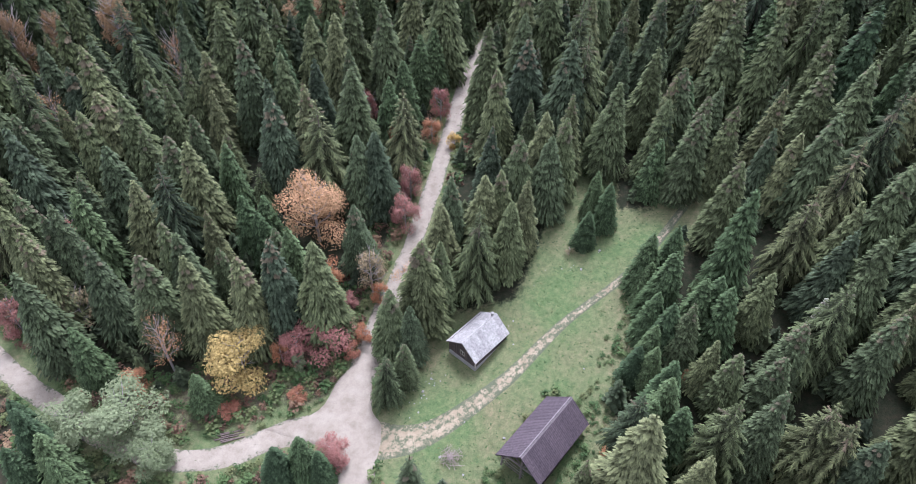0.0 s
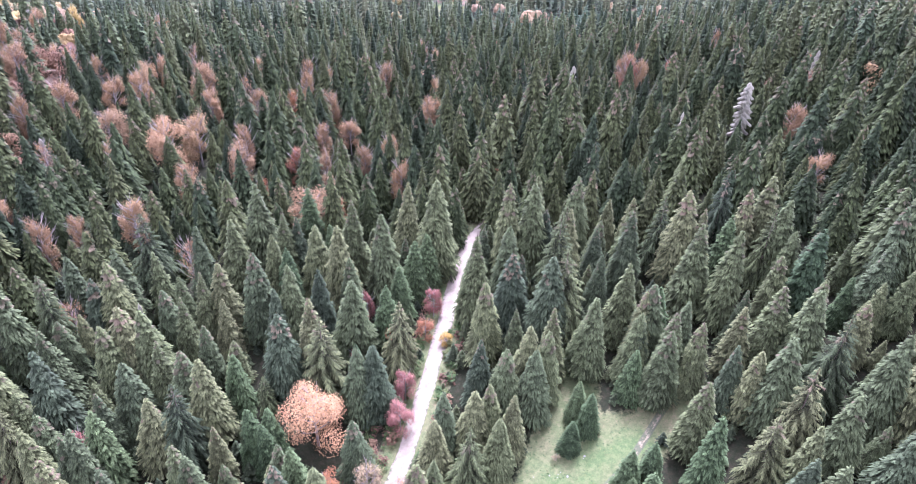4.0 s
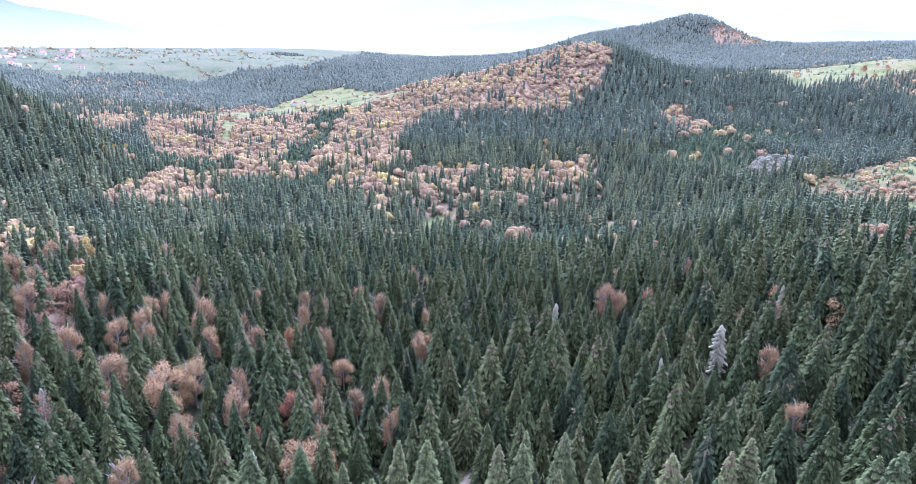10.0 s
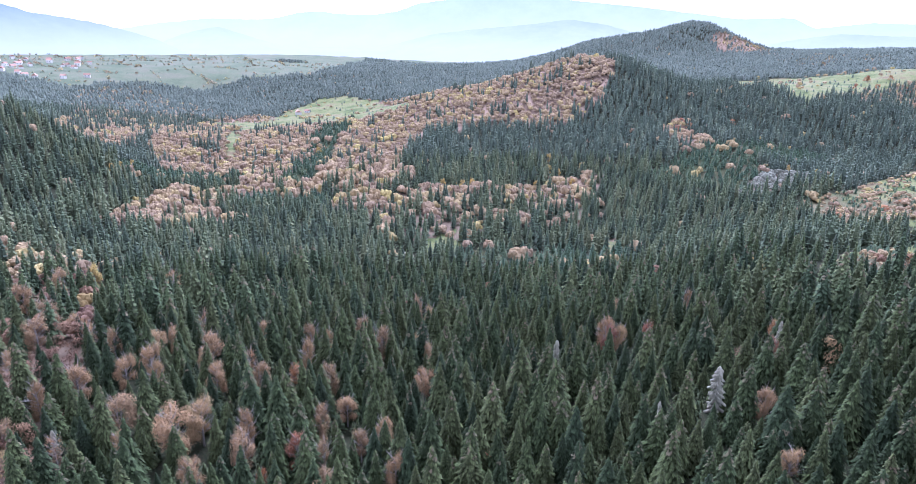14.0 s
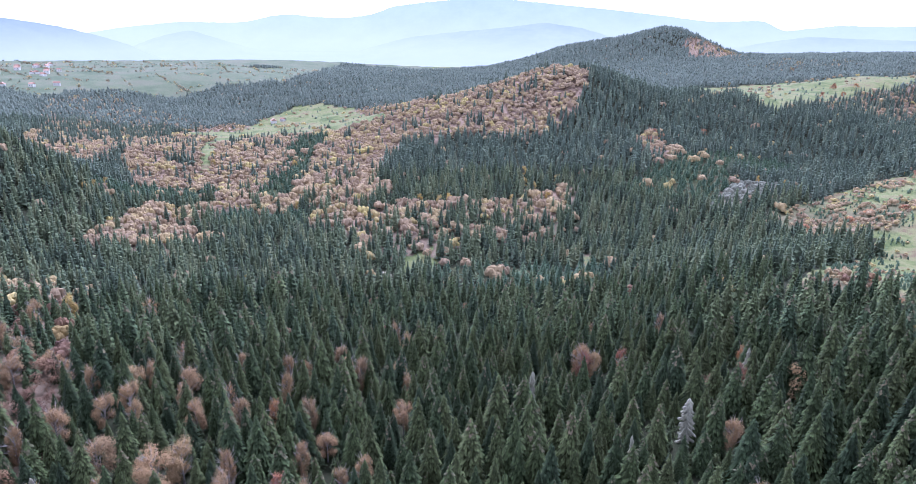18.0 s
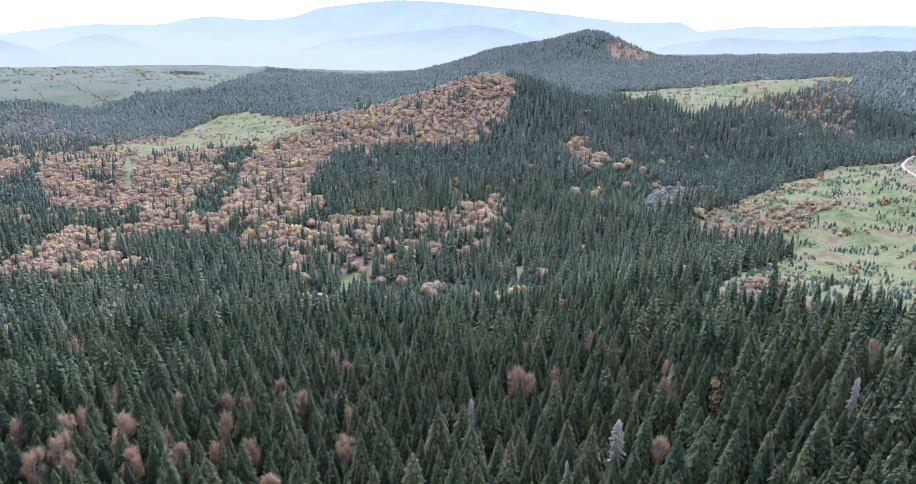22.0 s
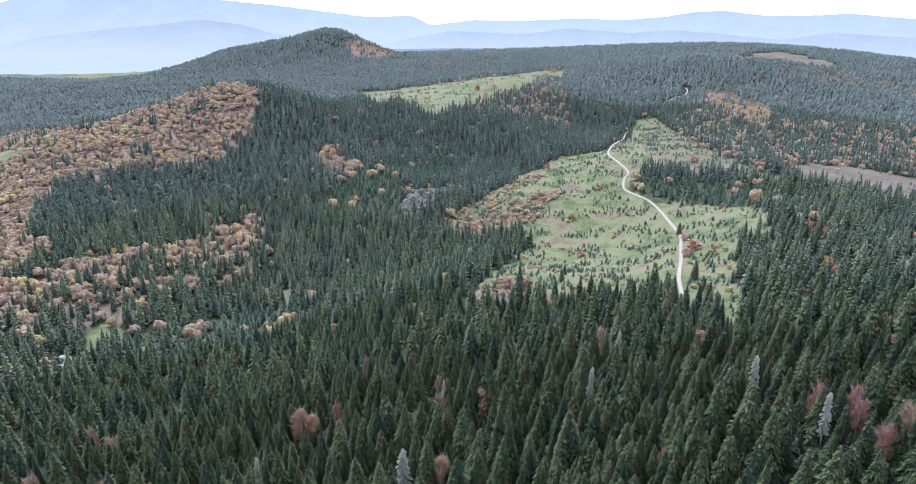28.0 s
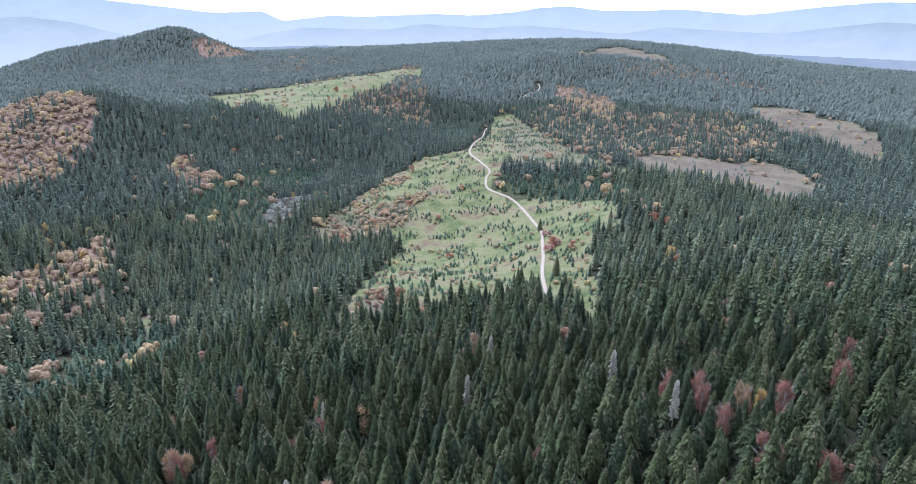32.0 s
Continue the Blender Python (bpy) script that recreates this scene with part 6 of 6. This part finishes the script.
def cabin():
    rt = random.Random(91)
    root = house_root("cabin", 3.28, 57.29, 0.72, "small dark-boarded cabin with a pale worn sheet-metal roof", "cabin")
    L, wl, wr, zt, zl, zr = 7.11, 2.81, 2.49, 3.84, 1.98, 1.62
    il, ir, half = wl - 0.35, wr - 0.30, L / 2 - 0.35
    # stone footing
    lbox("stone_footing", -il - 0.08, -half - 0.08, -0.6, ir + 0.08, half + 0.08, 0.22, M_STONE, root, "rough grey stone footing", 0.05)
    # upright boards on both gables, and lying boards on the long sides
    w = 0.19
    for sgn in (-1, 1):
        x = -il
        while x < ir - 0.02:
            x1 = min(x + w, ir)
            top = gable_height((x + x1) / 2, wl, wr, zl, zr, zt) - 0.10
            y0 = sgn * half
            lo = 0.22
            if sgn < 0 and -0.55 < (x + x1) / 2 < 0.25:  # under the window
                lbox("board", x, y0 - 0.03, 0.22, x1 - 0.015, y0 + 0.03, 0.95, M_PLANK, root)
                lo = 1.75
            if sgn < 0 and 0.75 < (x + x1) / 2 < 1.6:  # above the door
                lo = 1.95 if top > 2.05 else top
            if top > lo + 0.02:
                j = rt.uniform(-0.006, 0.006)
                lbox("board", x, y0 - 0.03 + j, lo, x1 - 0.015, y0 + 0.03 + j, top, M_PLANK, root)
            x = x1
    for xs, top in ((-il, zl + 0.28), (ir, zr + 0.2)):
        z = 0.22
        while z < top - 0.03:
            z1 = min(z + 0.2, top)
            lbox("board", xs - 0.03, -half, z, xs + 0.03, half, z1 - 0.015, M_PLANK, root)
            z = z1
    # window and door in the front gable
    frame_ = lbox("window_frame", -0.56, -half - 0.07, 0.93, 0.26, -half + 0.02, 1.0, M_PALEWOOD, root, "pale wooden window frame")
    for a in ((-0.56, 1.68, 0.26, 1.76), (-0.56, 1.0, -0.49, 1.68), (0.19, 1.0, 0.26, 1.68), (-0.17, 1.0, -0.12, 1.68)):
        lbox("frame_bar", a[0], -half - 0.07, a[1], a[2], -half + 0.02, a[3], M_PALEWOOD, frame_)
    lbox("pane", -0.49, -half - 0.02, 1.0, 0.19, -half, 1.68, M_GLASS, frame_, "dark window glass")
    door = lbox("door", 0.72, -half - 0.03, 0.22, 1.55, -half + 0.03, 1.92, M_PLANK, root, "low dark plank door")
    lbox("handle", 0.80, -half - 0.09, 1.0, 0.84, -half - 0.03, 1.14, M_DEADMETAL, door)
    for x in (-il, ir):
        for y in (-half, half):
            top = gable_height(x, wl, wr, zl, zr, zt) - 0.08
            lbox("corner_post", x - 0.08, y - 0.08, 0.05, x + 0.08, y + 0.08, top, M_PALEWOOD if (x > 0 and y < 0) else M_PLANK, root)
    # roof: purlins, then sheets laid in two courses a slope
    for sgn, wd, ze in ((-1, wl, zl), (1, wr, zr)):
        run = math.hypot(wd, zt - ze)
        m = slope_matrix(0, zt, sgn * wd, ze) if sgn > 0 else Matrix.Rotation(math.pi, 4, "Z") @ slope_matrix(0, zt, wd, ze)
        for k in range(4):
            s = run * (0.12 + 0.26 * k)
            lbox("purlin", s - 0.05, -L / 2 + 0.1, -0.12, s + 0.05, L / 2 - 0.1, -0.03, M_PLANK, root, m=m)
        nn = 8
        for row in range(2):
            for k in range(nn):
                bm = ribbed_sheet(run * (0.53 if row else 0.51), L / nn + 0.03, 0.30, 0.009)
                lift = 0.012 * (1 - row) + rt.uniform(0, 0.014)
                bmesh.ops.transform(bm, matrix=m @ Matrix.Translation((run * 0.48 * row, -L / 2 + k * L / nn, lift)) @ Matrix.Rotation(rt.uniform(-0.006, 0.006), 4, "Z"), verts=bm.verts)
                part("roof_sheet", bm, M_TIN, root)
    bm = bmesh.new()
    for sgn in (-1, 1):
        vs = box(bm, 0, -L / 2 - 0.02, 0.035, 0.22, L / 2 + 0.02, 0.055)
        wd, ze = (wl, zl) if sgn < 0 else (wr, zr)
        mm = slope_matrix(0, zt, wd, ze)
        bmesh.ops.transform(bm, matrix=(Matrix.Rotation(math.pi, 4, "Z") if sgn < 0 else Matrix.Identity(4)) @ mm, verts=vs)
    part("ridge_cap", bm, M_TIN, root, "folded metal ridge cap")
    for sgn in (-1, 1):
        for side, wd, ze in ((-1, wl, zl), (1, wr, zr)):
            mm = slope_matrix(0, zt, wd, ze)
            if side < 0:
                mm = Matrix.Rotation(math.pi, 4, "Z") @ mm
            y = sgn * side * (L / 2 - 0.02)
            lbox("barge_board", 0, y - 0.03, -0.16, math.hypot(wd, zt - ze), y + 0.03, -0.02, M_GREYWOOD, root, m=mm)
    flue = lbox("flue", -0.42, L / 2 - 0.75, 3.2, -0.14, L / 2 - 0.47, 4.25, M_STONE, root, "short pale masonry flue", 0.02)
    lbox("flue_cap", -0.47, L / 2 - 0.80, 4.25, -0.09, L / 2 - 0.42, 4.33, M_TIN, flue)


def barn():
    rt = random.Random(92)
    root = house_root("barn", 11.17, 42.26, 0.68, "open timber hay barn with a brown ribbed metal roof", "barn")
    L, wl, wr, zt, zl, zr = 10.58, 3.33, 3.04, 5.57, 2.28, 2.66
    il, ir, half = wl - 0.55, wr - 0.5, L / 2 - 0.7
    for y in (-half, -half / 3, half / 3, half):
        for x in (-il, 0.0, ir):
            top = gable_height(x, wl, wr, zl, zr, zt) - 0.22
            lbox("post", x - 0.10, y - 0.10, -0.5, x + 0.10, y + 0.10, top, M_GREYWOOD if y < -half + 0.1 else M_PLANK, root, "", 0.015)
        lbox("tie_beam", -il - 0.2, y - 0.09, 2.18, ir + 0.2, y + 0.09, 2.38, M_GREYWOOD if y < -half + 0.1 else M_PLANK, root)
    for x in (-il, ir):
        lbox("wall_plate", x - 0.09, -half - 0.4, gable_height(x, wl, wr, zl, zr, zt) - 0.30, x + 0.09, half + 0.4, gable_height(x, wl, wr, zl, zr, zt) - 0.14, M_PLANK, root)
    lbox("ridge_beam", -0.09, -half - 0.5, zt - 0.36, 0.09, half + 0.5, zt - 0.18, M_PLANK, root)
    lbox("loft_floor", -il, -half + 1.5, 2.38, ir, half, 2.46, M_PLANK, root)
    # diagonal struts in the front
    for s in (-1, 1):
        wd = il if s < 0 else ir
        m = Matrix.Translation((s * wd, -half, 1.25)) @ Matrix.Rotation(s * -0.75, 4, "Y")
        lbox("strut", -0.06, -0.06, 0, 0.06, 0.06, 1.5, M_GREYWOOD, root, m=m)
        m = Matrix.Translation((0, -half, 2.4)) @ Matrix.Rotation(s * 0.72, 4, "Y")
        lbox("strut", -0.06, -0.06, 0, 0.06, 0.06, 2.3, M_GREYWOOD, root, m=m)
    for z in (0.5, 1.05, 1.6):
        lbox("rail", -il, -half - 0.14, z, ir * 0.2, -half - 0.10, z + 0.14, M_GREYWOOD, root)
    # boarded sides and back
    for xs in (-il - 0.1, ir + 0.1):
        y = -half
        while y < half - 0.05:
            y1 = min(y + 0.24, half)
            top = gable_height(xs, wl, wr, zl, zr, zt) - 0.3
            lbox("board", xs - 0.02, y, 0.0, xs + 0.02, y1 - 0.02, top, M_PLANK, root)
            y = y1
    x = -il
    while x < ir - 0.05:
        x1 = min(x + 0.24, ir)
        lbox("board", x, half + 0.10, 0.0, x1 - 0.02, half + 0.14, gable_height((x + x1) / 2, wl, wr, zl, zr, zt) - 0.3, M_PLANK, root)
        x = x1
    for sgn, wd, ze in ((-1, wl, zl), (1, wr, zr)):
        run = math.hypot(wd, zt - ze)
        m = slope_matrix(0, zt, wd, ze)
        if sgn < 0:
            m = Matrix.Rotation(math.pi, 4, "Z") @ m
        for k in range(11):
            y = -L / 2 + 0.2 + (L - 0.4) * k / 10
            lbox("rafter", 0.1, y - 0.05, -0.17, run - 0.05, y + 0.05, -0.03, M_PLANK, root, m=m)
        nn = 10
        for k in range(nn):
            bm = ribbed_sheet(run, L / nn + 0.02, 0.265, 0.016)
            bmesh.ops.transform(bm, matrix=m @ Matrix.Translation((0, -L / 2 + k * L / nn, 0.006 * (k % 2))), verts=bm.verts)
            part("roof_sheet", bm, M_BROWN, root)
        for s in (-1, 1):
            lbox("barge_trim", 0, s * L / 2 - 0.04, -0.12, run, s * L / 2 + 0.04, 0.05, M_BROWN, root, m=m)
    bm = bmesh.new()
    for sgn in (-1, 1):
        vs = box(bm, 0, -L / 2 - 0.03, 0.045, 0.24, L / 2 + 0.03, 0.065)
        wd, ze = (wl, zl) if sgn < 0 else (wr, zr)
        mm = slope_matrix(0, zt, wd, ze)
        bmesh.ops.transform(bm, matrix=(Matrix.Rotation(math.pi, 4, "Z") if sgn < 0 else Matrix.Identity(4)) @ mm, verts=vs)
    part("ridge_cap", bm, M_CAP, root, "pale-edged metal ridge cap")


M_STONE = gravel_material("grey_rubble_stone", (0.18, 0.165, 0.15), (0.26, 0.245, 0.23), (0.36, 0.345, 0.33))
M_CAP = plank_material("worn_brown_cap", (0.17, 0.145, 0.145), (0.19, 0.16, 0.16))
M_DEADMETAL = plank_material("dull_iron", (0.05, 0.05, 0.05), (0.08, 0.08, 0.08))
M_GLASS, _n, _l, _b = nodes_of("dark_window_glass")
_b.inputs["Base Color"].default_value = (0.02, 0.022, 0.025, 1)
_b.inputs["Roughness"].default_value = 0.08
cabin()
barn()


# ---- clutter in the clearing ----
def stone_mesh(seed):
    r = random.Random(seed)
    bm = bmesh.new()
    bmesh.ops.create_icosphere(bm, subdivisions=1, radius=0.5)
    for v in bm.verts:
        v.co = Vector((v.co.x * r.uniform(0.7, 1.2), v.co.y * r.uniform(0.7, 1.2), v.co.z * r.uniform(0.45, 0.75)))
    me = bpy.data.meshes.new("stone")
    bm.to_mesh(me)
    bm.free()
    me.materials.append(M_STONE)
    return me


STONES = [stone_mesh(s) for s in range(5)]
rt = random.Random(55)


def stone(x, y, size, label="pale limestone lying in the grass"):
    ob = new("stone", STONES[rt.randrange(5)])
    ob.matrix_basis = pose(x, y, land1(x, y) + 0.12 * size, 0, 0, rt.uniform(0, 360)) @ Matrix.Diagonal((size, size, size, 1))
    return tagged(ob, label, "stone", "stones in the clearing")


for cx, cy, n, spread in ((-2.6, 52.0, 9, 0.7), (-4.2, 49.3, 8, 0.9), (25.5, 62.5, 8, 1.2), (7.0, 59.6, 9, 1.4), (17.0, 70.0, 5, 0.8), (0.5, 47.5, 3, 3.0), (12, 60, 4, 6.0), (-3, 46.5, 5, 3.0), (18, 73, 4, 4.0)):
    for _ in range(n):
        stone(cx + rt.gauss(0, spread), cy + rt.gauss(0, spread), rt.uniform(0.14, 0.42))


def brush_pile(x, y):
    root = new("brushwood_pile")
    root.matrix_basis = pose(x, y, land1(x, y))
    tagged(root, "heap of cut grey-brown brushwood on the grass", "brushwood")
    q = random.Random(77)
    for k in range(46):
        h = Heap()
        a = q.uniform(0, 6.28)
        rad = q.uniform(0, 1.4)
        c = Vector((rad * math.cos(a), rad * math.sin(a), q.uniform(0.05, 0.75) * (1.25 - rad / 1.6)))
        d = Vector((q.uniform(-1, 1), q.uniform(-1, 1), q.uniform(-0.15, 0.3))).normalized() * q.uniform(0.6, 1.3)
        h.tube(tuple(c - d), tuple(c + d * 0.2), 0.035, 0.025, 4)
        h.tube(tuple(c + d * 0.2), tuple(c + d), 0.025, 0.008, 4)
        side = Vector((d.y, -d.x, 0.25)) * q.uniform(-0.5, 0.5)
        h.tube(tuple(c + d * 0.2), tuple(c + d * 0.7 + side), 0.018, 0.006, 3)
        v, t, m = h.arrays()
        ob = new("stick", fast_mesh("stick", v, t, [M_BRUSH]))
        ob.parent = root


M_BRUSH = bark("dry_brushwood", (0.20, 0.15, 0.13), (0.34, 0.28, 0.25))
brush_pile(0.0, 41.6)


def log_stack(x, y, turn):
    root = new("log_stack")
    root.matrix_basis = pose(x, y, land1(x, y), 0, 0, turn)
    tagged(root, "few felled brown logs lying beside the gravel road", "logs")
    q = random.Random(78)
    for k in range(6):
        h = Heap()
        o = q.uniform(-0.5, 0.5)
        r = q.uniform(0.09, 0.15)
        yy = (k - 2.5) * 0.26
        h.tube((-1.5 + o, yy, r), (1.5 + o, yy + q.uniform(-0.3, 0.3), r), r, r * 0.8, 8)
        v, t, m = h.arrays()
        ob = new("log", fast_mesh("log", v, t, [M_BARK], smooth=True))
        ob.parent = root


log_stack(-28.6, 44.3, 14)

# low growth: weeds about the buildings and along the roads, bracken on the banks, tufts of grass
r = np.random.RandomState(808)


def strew(name, label, x, y, low, high, fat, shapes, mat, seed, category="undergrowth"):
    q = np.random.RandomState(seed)
    H = q.uniform(low, high, len(x))
    return joined(name, label, category, shapes, x, y, H, H * q.uniform(0.8, 1.3, len(x)) * fat, q.uniform(0, 1, len(x)), mat, seed)


TUFT = [leafy_shape(s, 60, 0.19, 0.0, 0.5) for s in (101, 102, 103)]
bx, by = scatter(20, 135, -60, 60, 0.95, 701)
d1, d2 = line_distance(ROAD, bx, by), line_distance(SIDE_ROAD, bx, by)
open_ = inside(CLEARING, bx, by)
near_road = np.minimum(d1, d2)
bank = (near_road > 2.1) & (near_road < 9.0 - 3.5 * (bx > -10)) & ~open_ & ((bx < -12) | (d1 < 5)) | inside(BANK, bx, by) & (near_road > 2.1)
u = r.uniform(0, 1, len(bx))
bank &= ~inside(JUNCTION, bx, by)
g = bank & (u < 0.5)
strew("roadside_weeds", "green weeds and brambles on the road bank", bx[g], by[g], 0.4, 1.5, 0.8, TUFT, M_WEED, 702)
g = bank & (u > 0.5) & (u < 0.78) & (near_road > 2.6)
strew("bracken", "rusty bracken and saplings on the road bank", bx[g], by[g], 0.4, 1.6, 0.75, TUFT, M_BRACKEN, 703)
lx, ly = bx - 11.17, by - 42.26
ca, sa = math.cos(0.68), math.sin(0.68)
ux, uy = lx * ca - ly * sa, lx * sa + ly * ca
ringed = (np.abs(ux) < 6.2) & (np.abs(uy) < 8.0) & ~((np.abs(ux) < 3.0) & (np.abs(uy) < 5.4)) & (ux > -4.2)
east_edge = inside([(16, 36), (20, 46), (24, 52), (26, 60), (28, 68), (26, 70), (21, 58), (17, 50), (14, 48)], bx, by)
g = (ringed & (u < 0.8) | east_edge & (u < 0.7)) & (line_distance(TRACK, bx, by) > 2)
strew("nettle_patch", "lush nettles and weeds round the hay barn", bx[g], by[g], 0.25, 0.8, 0.9, TUFT, M_WEED, 704)
tx, ty = scatter(20, 100, -20, 40, 0.62, 705)
g = inside(CLEARING, tx, ty) & (line_distance(TRACK, tx, ty) > 1.3) & (line_distance(ROAD, tx, ty) > 2.2) & (r.uniform(0, 1, len(tx)) < 0.5)
strew("grass", "short tufted grass in the forest clearing", tx[g], ty[g], 0.06, 0.2, 1.4, [leafy_shape(s, 5, 0.6, 0.0, 0.5) for s in (104, 105)], M_WEED, 706, "grass")

# ---- far houses ----
M_WALLWHITE = plank_material("white_house_render", (0.50, 0.48, 0.46), (0.66, 0.64, 0.62))
M_REDROOF = plank_material("far_roof_tiles", (0.22, 0.11, 0.08), (0.34, 0.20, 0.15))


def far_house(x, y, w, l, hgt, turn):
    root = new("house")
    root.matrix_basis = pose(x, y, land1(x, y), 0, 0, turn)
    tagged(root, "small white rendered farmhouse with a tiled gable roof", "house", "village houses")
    lbox("wall", -w / 2, -l / 2, -1, w / 2, l / 2, hgt, M_WALLWHITE, root)
    bm = bmesh.new()
    vs = [bm.verts.new(p) for p in ((-w / 2 - 0.5, -l / 2 - 0.5, hgt), (w / 2 + 0.5, -l / 2 - 0.5, hgt), (0, -l / 2 - 0.5, hgt + w * 0.42),
                                    (-w / 2 - 0.5, l / 2 + 0.5, hgt), (w / 2 + 0.5, l / 2 + 0.5, hgt), (0, l / 2 + 0.5, hgt + w * 0.42))]
    for f in ((0, 1, 2), (5, 4, 3), (0, 2, 5, 3), (2, 1, 4, 5), (1, 0, 3, 4)):
        bm.faces.new([vs[i] for i in f])
    part("roof", bm, M_REDROOF, root)
    for s in (-1, 1):
        for k in (-1, 1):
            lbox("window", s * (w / 2 + 0.01) - 0.05, k * l / 4 - 0.6, hgt * 0.45, s * (w / 2 + 0.01) + 0.05, k * l / 4 + 0.6, hgt * 0.75, M_GLASS, root)


rt = random.Random(66)
far_house(-276, 1205, 9, 14, 4.5, 20)
far_house(-262, 1214, 6, 8, 3.5, 60)
for k in range(34):
    a, d = math.radians(rt.uniform(-37, -27.5)), rt.uniform(1560, 2250)
    far_house(math.sin(a) * d, math.cos(a) * d, rt.uniform(7, 10), rt.uniform(9, 14), rt.uniform(4, 7), rt.uniform(0, 180))
